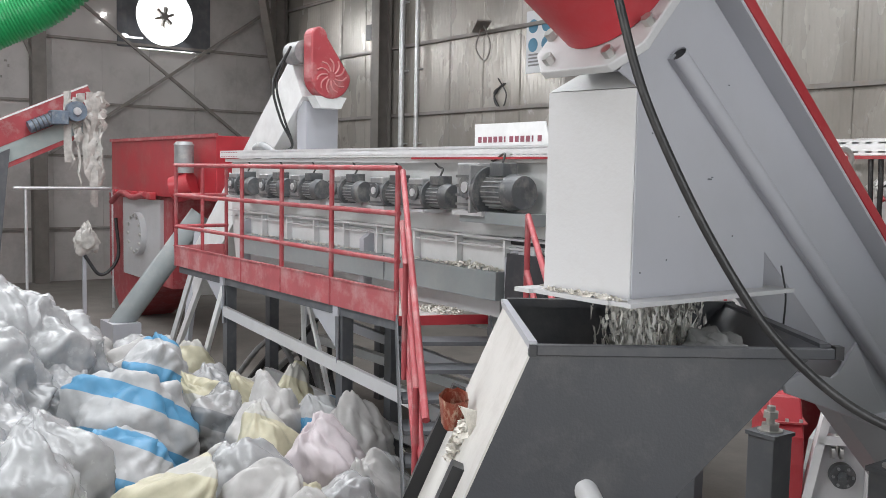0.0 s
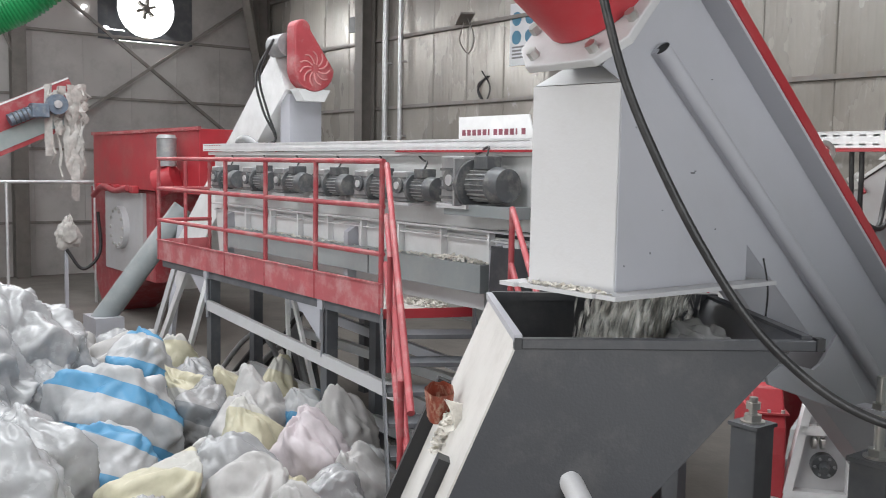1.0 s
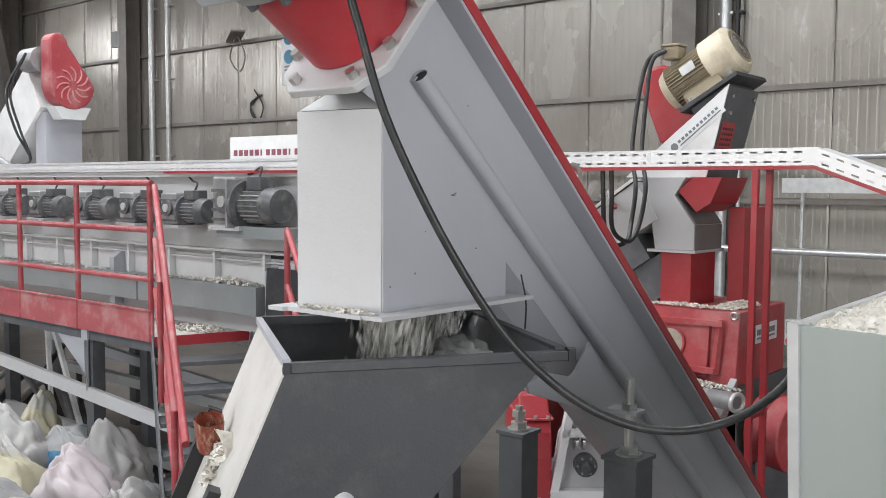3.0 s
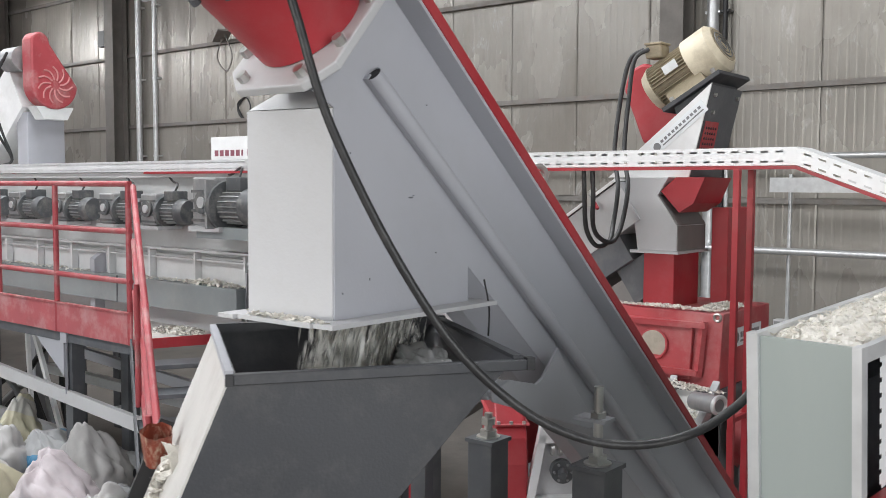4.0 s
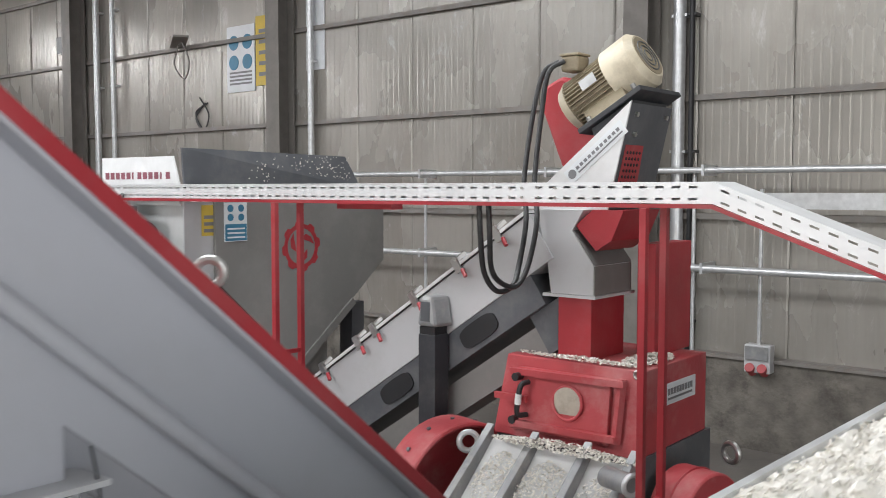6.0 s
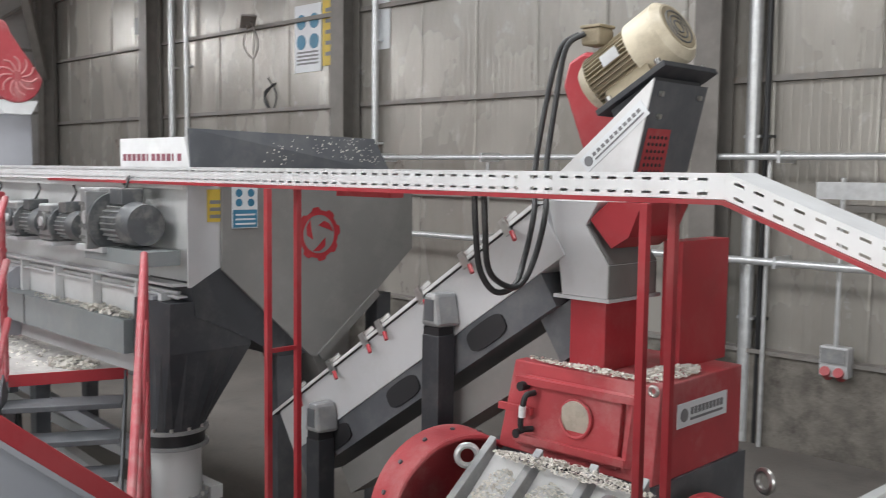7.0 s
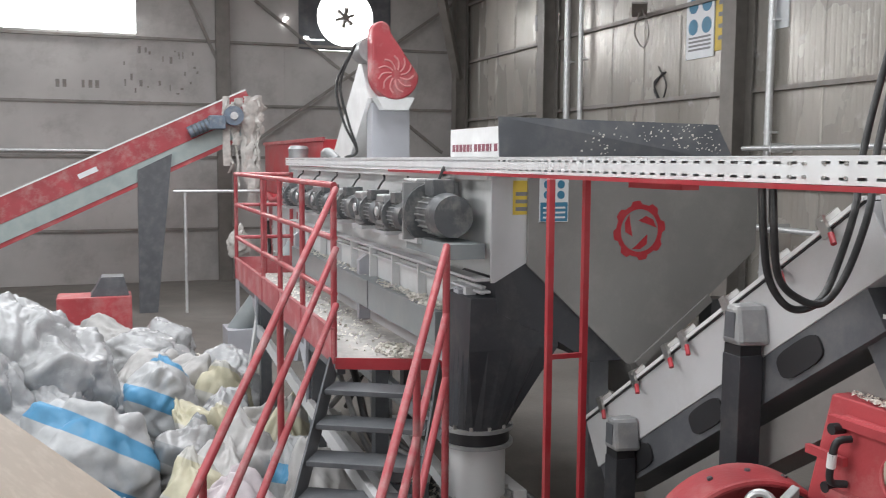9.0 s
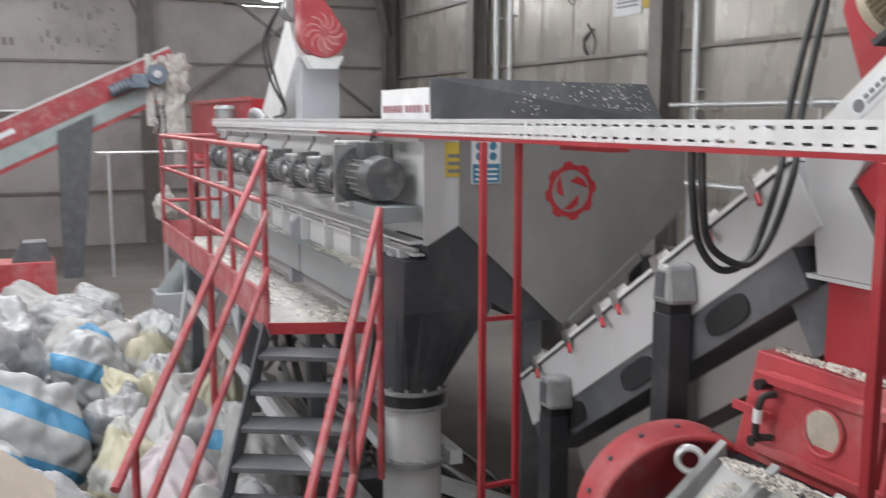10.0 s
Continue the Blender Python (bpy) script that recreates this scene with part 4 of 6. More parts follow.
part("logo_mark", cyl(B(), (GX1 + 0.0065, 1.17, 1.35), (GX1 + 0.009, 1.17, 1.35), 0.028), m_textgrey, gr)
for k in range(9):
    part("letter_bar", box(B(), GX1 + 0.0065, 1.22 + 0.03 * k, 1.345, GX1 + 0.009, 1.24 + 0.03 * k, 1.375), m_textgrey, gr)
part("letter_bar", box(B(), GX1 + 0.0065, 1.22, 1.322, GX1 + 0.009, 1.48, 1.332), m_textgrey, gr)
gr.location += Vector((-0.03, 0.1, 0))
# grey ribbed front casting and red flywheel guard
fc = thing("rotor_cover", 3.4, 0.8, FLOOR, "grey ribbed rotor cover heaped with white flakes", "machine cover")
part("slope", hexa(B(), [(2.95, 0.55, 0.7), (3.75, 0.55, 0.7), (3.75, 0.95, 0.7), (2.95, 0.95, 0.7), (2.95, 0.62, 0.8), (3.75, 0.62, 0.8), (3.75, 0.95, 1.1), (2.95, 0.95, 1.1)]), m_tank, fc)
for x in (2.96, 3.22, 3.5, 3.73):
    part("rib", hexa(B(), [(x - 0.02, 0.5, 0.68), (x + 0.02, 0.5, 0.68), (x + 0.02, 0.96, 0.68), (x - 0.02, 0.96, 0.68), (x - 0.02, 0.54, 0.84), (x + 0.02, 0.54, 0.84), (x + 0.02, 0.96, 1.17), (x - 0.02, 0.96, 1.17)]), m_motor_mid, fc, "raised grey rib", bevel=0.004)
part("base", box(B(), 2.9, 0.5, FLOOR, 3.8, 0.96, 0.69), m_dark2, fc)
part("pivot_pipe", cyl(B(), (3.7, 0.76, 1.1), (3.855, 0.69, 1.11), 0.045, n=18), m_motor_mid, fc, "grey pivot tube end", smooth=True)
part("pivot_pipe", ring(B(), (2.9, 0.86, 1.09), (0.7, -0.7, 0), 0.045, 0.015), m_galv, fc, "pale lifting ring", smooth=True)
part("pivot_ring", ring(B(), (3.858, 0.689, 1.11), (1, -0.45, 0), 0.042, 0.011), m_galv, fc, smooth=True)
rng = random.Random(21)
fb = B()
flakes(fb, (3.4, 0.92, 1.12), 0.4, 0.06, 1400, 0.009, rng, 0.045)
flakes(fb, (3.1, 0.78, 0.96), 0.1, 0.12, 500, 0.008, rng, 0.03, slope=(0, 0.85))
flakes(fb, (3.36, 0.76, 0.95), 0.12, 0.14, 700, 0.008, rng, 0.04, slope=(0, 0.85))
flakes(fb, (3.62, 0.76, 0.95), 0.09, 0.12, 500, 0.008, rng, 0.03, slope=(0, 0.85))
flakes(fb, (3.38, 1.12, 1.5), 0.3, 0.03, 600, 0.008, rng, 0.02)
flakes(fb, (3.6, 1.33, 1.5), 0.09, 0.2, 900, 0.009, rng, 0.03)
flakes(fb, (3.07, 1.3, 1.5), 0.1, 0.2, 500, 0.008, rng, 0.01)
single("flakes_on_granulator", fb, m_flake, "white flakes heaped on the granulator casing", "plastic flakes", kind="stuff")
fw = thing("flywheel_guard", 2.75, 0.8, FLOOR, "round red flywheel guard beside the granulator", "guard")
b = B()
cyl(b, (2.68, 0.925, 0.80), (2.86, 0.88, 0.80), 0.37, n=48, caps=False)
cyl(b, (2.68, 0.925, 0.80), (2.86, 0.88, 0.80), 0.345, n=48, caps=False)
ring(b, (2.86, 0.88, 0.80), (1, -0.25, 0), 0.357, 0.014, n=48)
part("drum", b, m_red_dusty, fw, smooth=True)
part("face", cyl(B(), (2.70, 0.92, 0.80), (2.74, 0.91, 0.80), 0.345, n=48), m_red_dusty, fw, "recessed red face", smooth=True)
for i in range(16):
    a = 2 * math.pi * i / 16
    part("bolt", cyl(B(), (2.77 + 0.366 * math.cos(a) * 0.243, 0.90 + 0.366 * math.cos(a) * 0.97, 0.80 + 0.366 * math.sin(a)), (2.77 + 0.378 * math.cos(a) * 0.243, 0.90 + 0.378 * math.cos(a) * 0.97, 0.80 + 0.378 * math.sin(a)), 0.011, n=6), m_dark2, fw)
part("foot", box(B(), 2.6, 0.75, FLOOR, 2.9, 1.0, 0.5), m_dark2, fw)

dg = thing("drive_guard", 3.89, 1.25, FLOOR, "rounded dusty red drive guard beside the granulator", "guard")
part("drum", cyl(B(), (3.79, 1.25, 0.86), (3.99, 1.2, 0.86), 0.2, n=36), m_red_dusty, dg, smooth=True, bevel=0.01)
part("seam_band", ring(B(), (3.89, 1.225, 0.86), (0.2, -0.05, 0), 0.2, 0.006, n=36, k=6), m_red, dg, smooth=True)
part("stand", box(B(), 3.8, 1.1, FLOOR, 3.98, 1.36, 0.72), m_dark2, dg)

# ---------------- inclined screw feeding the granulator ----------------
sc = thing("screw_conveyor", 2.2, 1.25, FLOOR, "inclined pale screw conveyor with clamped lid and dark lower half", "conveyor")
SA = Vector((1.15, 1.05, 0.9))
SDX = Vector((0.832, 0, 0.555))
SNX = Vector((-0.555, 0, 0.832))


def on_screw(a, nrm, y=0.0):
    return SA + SDX * a + SNX * nrm + Vector((0, y, 0))


def screw_box(a0, a1, n0, n1, y0, y1):
    return hexa(B(), [on_screw(a0, n0, y0), on_screw(a1, n0, y0), on_screw(a1, n0, y1), on_screw(a0, n0, y1), on_screw(a0, n1, y0), on_screw(a1, n1, y0), on_screw(a1, n1, y1), on_screw(a0, n1, y1)])


part("upper_trough", screw_box(0, 2.3, -0.25, 0.0, 0, 0.34), m_light, sc, "pale upper trough", bevel=0.003)
part("lower_trough", screw_box(0.02, 2.14, -0.41, -0.25, 0.008, 0.332), m_dark2, sc, "dark lower trough")
part("outlet_shoe", screw_box(0.3, 2.0, -0.62, -0.47, 0.05, 0.3), m_tank_dark, sc, "dull grey drain chute below the trough")
part("drain_face", screw_box(2.0, 2.25, -0.62, -0.41, 0.05, 0.3), m_dark2, sc)
part("lid", screw_box(-0.05, 2.3, 0.004, 0.02, -0.02, 0.36), m_white, sc, "pale lid plate")
part("lid_seal", screw_box(-0.05, 2.3, 0.0, 0.004, -0.012, 0.35), m_black, sc, "black lid seal")
for a in (0.25, 0.62, 0.95, 1.1, 1.45, 1.8, 2.1):
    cl = part("lid_clamp", screw_box(a - 0.02, a + 0.02, -0.03, 0.05, -0.035, -0.02), m_steel, sc, "steel toggle clamp")
    part("clamp_grip", cyl(B(), on_screw(a + 0.03, -0.03, -0.04), on_screw(a + 0.035, -0.075, -0.05), 0.011, n=8), m_red, cl, "red rubber grip", smooth=True)
    part("clamp_arm", bar(B(), on_screw(a, 0.03, -0.03), on_screw(a + 0.05, 0.055, 0.02), 0.02, 0.02), m_steel, cl)
for a in (0.42, 1.05, 1.72):
    b = B()
    n = 20
    pts = []
    for i in range(n):
        t = 2 * math.pi * i / n
        c, s = math.cos(t), math.sin(t)
        pts.append(on_screw(a + 0.13 * (abs(c) ** 0.6) * (1 if c > 0 else -1), -0.33 + 0.055 * (abs(s) ** 0.6) * (1 if s > 0 else -1), -0.004))
    plate(b, pts, (0, 0.01, 0))
    part("inspection_plate", b, m_black, sc, "rounded black inspection plate")
for x, zt in ((1.62, 0.86), (2.52, 1.55)):
    part("post", box(B(), x - 0.055, 0.93, FLOOR, x + 0.055, 1.04, zt), m_dark, sc, "dark square support post", bevel=0.004)
    part("post_collar", box(B(), x - 0.05, 0.935, zt, x + 0.05, 1.035, zt + 0.04), m_black, sc)
    b = B()
    z0 = zt + 0.04
    hexa(b, [(x - 0.06, 0.92, z0), (x + 0.06, 0.92, z0), (x + 0.09, 1.05, z0), (x - 0.06, 1.05, z0), (x - 0.035, 0.92, z0 + 0.16), (x + 0.035, 0.92, z0 + 0.16), (x + 0.06, 1.05, z0 + 0.16), (x - 0.035, 1.05, z0 + 0.16)])
    part("saddle", b, m_motor_mid, sc, "grey rounded saddle bracket", bevel=0.02)
    part("saddle_opening", box(B(), x - 0.03, 0.917, z0 + 0.03, x + 0.03, 0.922, z0 + 0.13), m_dark2, sc)
# head of the screw: white cheek, outlet chute and dark guard
part("cheek", plate(B(), [(2.96, 1.13, 2.2), (3.563, 1.13, 2.697), (3.446, 1.13, 2.2)], (0, 0.01, 0)), m_white, sc, "white slanted cheek plate")
part("chute", plate(B(), [(3.1, 1.06, 2.2), (3.362, 1.06, 2.2), (3.3, 1.06, 2.1), (3.417, 1.06, 1.94), (3.417, 1.06, 1.801), (3.186, 1.06, 1.801), (3.16, 1.06, 1.98)], (0, 0.36, 0)), m_light, sc, "pale outlet chute", bevel=0.003)
part("chute_side", box(B(), 3.418, 1.063, 1.802, 3.422, 1.418, 1.938), m_tank_dark, sc, "darker chute side")
part("chute_side", plate(B(), [(3.419, 1.063, 1.942), (3.419, 1.418, 1.942), (3.303, 1.418, 2.1), (3.303, 1.063, 2.1)], (0.003, 0, 0.003)), m_tank_dark, sc, "darker chute side")
part("head_box", plate(B(), [(2.97, 1.142, 2.2), (3.56, 1.142, 2.69), (3.443, 1.142, 2.2)], (0, 0.42, 0)), m_dark2, sc, "dark grey head box", bevel=0.004)


def on_head(y, z, d=0.0):
    """A point on the sloping end face of the head box."""
    return Vector((3.443 + 0.2388 * (z - 2.2) + d, y, z))


part("guard_inset", plate(B(), [on_head(1.17, 2.3, 0.002), on_head(1.36, 2.3, 0.002), on_head(1.34, 2.5, 0.002), on_head(1.17, 2.5, 0.002)], (0.003, 0, 0)), m_red_dusty, sc, "red perforated guard panel")
hb = B()
for i in range(6):
    for k in range(5):
        c = on_head(1.195 + 0.03 * k, 2.325 + 0.028 * i, 0.004)
        cyl(hb, c, c + Vector((0.003, 0, 0)), 0.008, n=8)
part("guard_holes", hb, m_black, sc)
for y, z in ((1.2, 2.64), (1.5, 2.64), (1.22, 2.55)):
    c = on_head(y, z, 0.001)
    part("bolt", cyl(B(), c, c + Vector((0.014, 0, -0.003)), 0.012, n=6), m_steel, sc)
part("red_throat", plate(B(), [(3.31, 1.075, 2.126), (3.4, 1.075, 2.199), (3.56, 1.075, 2.199), (3.5, 1.075, 2.06), (3.42, 1.075, 2.01)], (0, 0.36, 0)), m_red, sc, "red throat under the head")
part("belt_guard", plate(B(), [(2.9, 1.4, 2.72), (2.93, 1.4, 2.83), (3.02, 1.4, 2.87), (3.12, 1.4, 2.84), (3.3, 1.4, 2.6), (3.2, 1.4, 2.4), (3.03, 1.4, 2.4)], (0, 0.22, 0)), m_red, sc, "rounded red belt guard", bevel=0.02)


def on_cheek(a, n, d=0.0):
    return Vector((3.161 + 0.775 * a - 0.632 * n, 1.13 - d, 2.369 + 0.632 * a + 0.775 * n))


def cheek_bar(a0, a1, n0, n1, d, t):
    return plate(B(), [on_cheek(a0, n0, d), on_cheek(a1, n0, d), on_cheek(a1, n1, d), on_cheek(a0, n1, d)], (0, t, 0))


part("logo_plate", cheek_bar(0.04, 0.42, -0.1, -0.03, 0.004, 0.003), m_paper, sc, "white maker's plate with grey marks")
part("logo_mark", cyl(B(), on_cheek(0.075, -0.065, 0.0065), on_cheek(0.075, -0.065, 0.0045), 0.022), m_textgrey, sc)
for k in range(11):
    a = 0.108 + 0.027 * k
    part("letter_bar", cheek_bar(a, a + 0.017, -0.066, -0.051, 0.0065, 0.002), m_textgrey, sc)
part("letter_bar", cheek_bar(0.108, 0.4, -0.084, -0.077, 0.0065, 0.002), m_textgrey, sc)
sc.location.y += 0.07

# cream motor on the head
mo = thing("drive_motor", 3.3, 1.3, 2.6, "cream electric motor with grimy cooling fins on the screw head", "motor")
MC = Vector((3.255, 1.45, 2.774))
MD = Vector((0.86, 0.0, 0.51)).normalized()
part("mount", hexa(B(), [(3.28, 1.22, 2.555), (3.6, 1.22, 2.745), (3.6, 1.64, 2.745), (3.28, 1.64, 2.555), (3.268, 1.22, 2.577), (3.588, 1.22, 2.767), (3.588, 1.64, 2.767), (3.268, 1.64, 2.577)]), m_dark, mo, "dark mounting plate", bevel=0.003)
part("mount_block", hexa(B(), [(3.36, 1.25, 2.5), (3.54, 1.25, 2.65), (3.54, 1.6, 2.65), (3.36, 1.6, 2.5), (3.33, 1.25, 2.58), (3.54, 1.25, 2.705), (3.54, 1.6, 2.705), (3.33, 1.6, 2.58)]), m_dark, mo)
for x, z in ((3.33, 2.6), (3.56, 2.74)):
    for y in (1.25, 1.6):
        part("mount_bolt", cyl(B(), (x, y, z), (x - 0.02, y, z + 0.035), 0.013, n=6), m_steel, mo)
part("stator", cyl(B(), MC - MD * 0.13, MC + MD * 0.14, 0.115, n=28), m_cream_dirty, mo, smooth=True)
side = MD.cross(Vector((0, 0, 1))).normalized()
rise = MD.cross(side)
for k in range(40):
    a = 2 * math.pi * k / 40
    e = side * math.cos(a) + rise * math.sin(a)
    part("cooling_fin", bar(B(), MC - MD * 0.12 + e * 0.124, MC + MD * 0.13 + e * 0.124, 0.005, 0.024, up=e), m_cream_dirty, mo)
part("end_shield", cyl(B(), MC - MD * 0.17, MC - MD * 0.12, 0.115, 0.14, n=28), m_cream, mo, "cream end shield", smooth=True)
part("fan_cowl", cyl(B(), MC + MD * 0.12, MC + MD * 0.27, 0.146, n=32), m_cream, mo, "cream fan cowl", smooth=True)
part("fan_cowl_end", cyl(B(), MC + MD * 0.27, MC + MD * 0.3, 0.146, 0.115, n=32), m_cream, mo, smooth=True)
part("fan_grille", cyl(B(), MC + MD * 0.3, MC + MD * 0.303, 0.105, n=32), m_cream_dirty, mo, "grimy fan grille")
for r in (0.03, 0.055, 0.08):
    part("grille_ring", ring(B(), MC + MD * 0.304, MD, r, 0.004, n=24, k=5), m_motor, mo)
part("terminal_box", box(B(), 3.11, 1.32, 2.87, 3.21, 1.43, 2.945), m_cream_dirty, mo, bevel=0.012)
part("terminal_lid", box(B(), 3.106, 1.316, 2.945, 3.214, 1.434, 2.958), m_cream_dirty, mo, bevel=0.004)
part("name_plate", bar(B(), MC + MD * -0.03 - Vector((0, 0.138, -0.03)), MC + MD * 0.06 - Vector((0, 0.138, -0.03)), 0.003, 0.05, up=rise), m_galv, mo, "small bare metal rating plate")
part("motor_foot", hexa(B(), [(3.3, 1.3, 2.585), (3.5, 1.3, 2.705), (3.5, 1.6, 2.705), (3.3, 1.6, 2.585), (3.2, 1.36, 2.7), (3.4, 1.36, 2.82), (3.4, 1.54, 2.82), (3.2, 1.54, 2.7)]), m_cream_dirty, mo)
ho = thing("hanging_cables", 3.1, 0.95, 1.8, "black motor cables hanging in loops over the tray", "cable")
for i, (x0, dx) in enumerate(((2.86, 0.0), (2.93, 0.03))):
    part("cable", tube(B(), [(3.11 + 0.03 * i, 1.31, 2.92), (3.05 + 0.03 * i, 1.26, 2.86), (3.03 + 0.05 * i, 1.2, 2.65), (3.05 + 0.06 * i, 1.1, 2.34), (3.13 + 0.06 * i, 1.0, 2.15), (3.16 + 0.05 * i, 0.9, 1.95), (3.18 + 0.02 * i, 0.82, 1.86 - 0.0 * i), (3.15 + 0.02 * i, 0.74, 1.84 + 0.04 * i), (3.13 + 0.04 * i, 0.67, 1.93 + 0.02 * i), (3.14 + 0.05 * i, 0.63, 2.1), (3.14 + 0.05 * i, 0.62, 2.24)], 0.0125), m_rubber, ho, smooth=True)

# ---------------- inclined chute machine in the foreground ----------------
ch = thing("inclined_chute", 4.33, -1.4, FLOOR, "grey inclined chute with a red edge flange and a side pipe", "conveyor chute")
A0 = Vector((0, -2.275, 2.525))
AD = Vector((0, 0.762, -0.648))
AN = Vector((0, 0.648, 0.762))
XN, XF = 4.415, 4.25


def on_chute(a, nrm, x):
    p = A0 + AD * a + AN * nrm
    return Vector((x, p.y, p.z))


def chute_box(a0, a1, n0, n1, x0, x1):
    return hexa(B(), [on_chute(a0, n0, x0), on_chute(a1, n0, x0), on_chute(a1, n0, x1), on_chute(a0, n0, x1), on_chute(a0, n1, x0), on_chute(a1, n1, x0), on_chute(a1, n1, x1), on_chute(a0, n1, x1)])


cs_ = B()
plate(cs_, [on_chute(0.02, 0.0, XF), on_chute(3.4, 0.0, XF), on_chute(3.4, -0.245, XF), on_chute(0.36, -0.245, XF), on_chute(0.3, -0.21, XF), on_chute(0.02, -0.21, XF)], (XN - XF, 0, 0))
part("casing", cs_, m_grey, ch, bevel=0.002)
part("trough_bottom", plate(B(), [on_chute(0.42, n, x) for x, n in ((XN - 0.001, -0.246), (XN - 0.055, -0.29), (XF + 0.055, -0.29), (XF + 0.001, -0.246))], AD * 2.98), m_grey, ch, "folded underside of the chute")
part("edge_flange", chute_box(0.0, 3.4, 0.004, 0.028, XN - 0.02, XN + 0.055), m_red, ch, "red edge flange", bevel=0.002)
part("side_flange", chute_box(0.0, 3.4, -0.003, 0.004, XN, XN + 0.052), m_grey, ch, "grey flange under the red edge")
part("edge_flange", chute_box(0.0, 3.4, -0.006, 0.02, XF - 0.02, XF + 0.01), m_red, ch, "red edge flange", bevel=0.002)
part("top_cover", chute_box(0.03, 3.4, 0.0, 0.012, XF + 0.02, XN - 0.02), m_dust, ch, "dusty cream top cover")
part("side_pipe", cyl(B(), on_chute(0.086, -0.163, XN + 0.018), on_chute(2.6, -0.167, XN + 0.018), 0.0155, n=16, caps=False), m_grey, ch, "thin grey pipe along the side", smooth=True)
part("pipe_bore", cyl(B(), on_chute(0.089, -0.163, XN + 0.018), on_chute(0.091, -0.163, XN + 0.018), 0.0145, n=16), m_black, ch)
part("pipe_seat", chute_box(0.086, 2.6, -0.176, -0.164, XN, XN + 0.012), m_grey, ch)
part("end_flange", plate(B(), [on_chute(-0.018, 0.02, 4.472), on_chute(-0.018, -0.245, 4.472), on_chute(-0.018, -0.295, 4.42), on_chute(-0.018, -0.295, 4.25), on_chute(-0.018, -0.245, 4.2), on_chute(-0.018, 0.02, 4.2)], AD * 0.018), m_light, ch, "pale octagonal end flange", bevel=0.003)
for n, x in ((-0.27, 4.41), (-0.27, 4.26), (-0.2, 4.457), (-0.09, 4.457), (-0.0, 4.43), (-0.2, 4.215)):
    part("bolt", cyl(B(), on_chute(-0.034, n, x), on_chute(-0.016, n, x), 0.011, n=6), m_steel, ch)
part("drum", cyl(B(), on_chute(-0.018, -0.14, 4.335), on_chute(-0.215, -0.135, 4.335), 0.107, 0.135, n=48), m_red, ch, "red conical bearing drum", smooth=True)
part("drum_flange", cyl(B(), on_chute(-0.205, -0.135, 4.335), on_chute(-0.222, -0.135, 4.335), 0.15, n=40), m_motor_mid, ch, "grey drum flange", smooth=True)
for i in range(10):
    a = 2 * math.pi * i / 10
    c = on_chute(-0.2, -0.135 + 0.138 * math.sin(a), 4.335 + 0.138 * math.cos(a))
    part("bolt", cyl(B(), c, c + AD * 0.014, 0.009, n=6), m_dark2, ch)
part("drive_casing", chute_box(-0.75, -0.222, -0.29, 0.02, 4.2, 4.47), m_grey, ch, "grey drive casing over the drum", bevel=0.004)
part("cheek_plate", plate(B(), [(XN, -2.398, 1.9), (XN, -2.012, 1.9), (XN, -2.012, 2.04), (XN, -2.335, 2.337), (XN, -2.29, 2.50), (XN, -2.45, 2.305), (XN, -2.398, 2.28)], (0.003, 0, 0)), m_grey, ch, "smooth grey cheek plate")
part("outlet_duct", hexa(B(), [(4.218, -2.428, 1.9), (XN - 0.001, -2.4, 1.9), (XN - 0.001, -2.012, 1.9), (4.218, -2.012, 1.9), (4.218, -2.428, 2.28), (XN - 0.001, -2.4, 2.28), (XN - 0.001, -2.012, 2.28), (4.218, -2.012, 2.28)]), m_light, ch, "square pale grey outlet duct", bevel=0.002)
part("duct_shoulder", hexa(B(), [(4.22, -2.426, 2.281), (XN - 0.002, -2.398, 2.281), (XN - 0.002, -2.1, 2.281), (4.22, -2.1, 2.281), (4.235, -2.37, 2.315), (XN - 0.004, -2.35, 2.315), (XN - 0.004, -2.2, 2.4), (4.235, -2.2, 2.4)]), m_light, ch)
df = B()
for x0, y0, x1, y1 in ((4.175, -2.465, 4.218, -1.97), (XN, -2.448, 4.463, -1.97), (4.218, -2.455, XN, -2.412), (4.218, -2.012, XN, -1.97)):
    box(df, x0, y0, 1.897, x1, y1, 1.905)
part("duct_flange", df, m_light, ch, "bottom flange of the duct")
fb = B()
rng = random.Random(4)
flakes(fb, (4.197, -2.26, 1.905), 0.02, 0.16, 120, 0.007, rng, 0.004)
flakes(fb, (4.33, -2.435, 1.905), 0.11, 0.016, 160, 0.007, rng, 0.006)
flakes(fb, on_chute(-0.03, 0.0, 4.33), 0.1, 0.04, 300, 0.012, rng, 0.05)
tagged(part("flake_dust", fb, m_flake, ch, "flakes lying on the flanges"), kind="stuff")
b = plate(B(), [(4.452, -1.985, 1.712), (4.452, -1.915, 1.728), (4.452, -1.81, 1.702), (4.452, -1.785, 1.712), (4.452, -1.723, 1.772), (4.452, -1.65, 1.675), (4.452, -1.543, 1.562), (4.452, -1.57, 1.552), (4.452, -1.975, 1.69)], (0.008, 0, 0))
part("support_gusset", b, m_grey, ch, "pointed grey support gusset", bevel=0.002)
part("gusset_shelf", box(B(), 4.2, -1.985, 1.695, 4.452, -1.82, 1.702), m_grey, ch)
part("gusset_foot", box(B(), 4.5, -1.715, 1.61, 4.58, -1.665, 1.618), m_grey, ch)
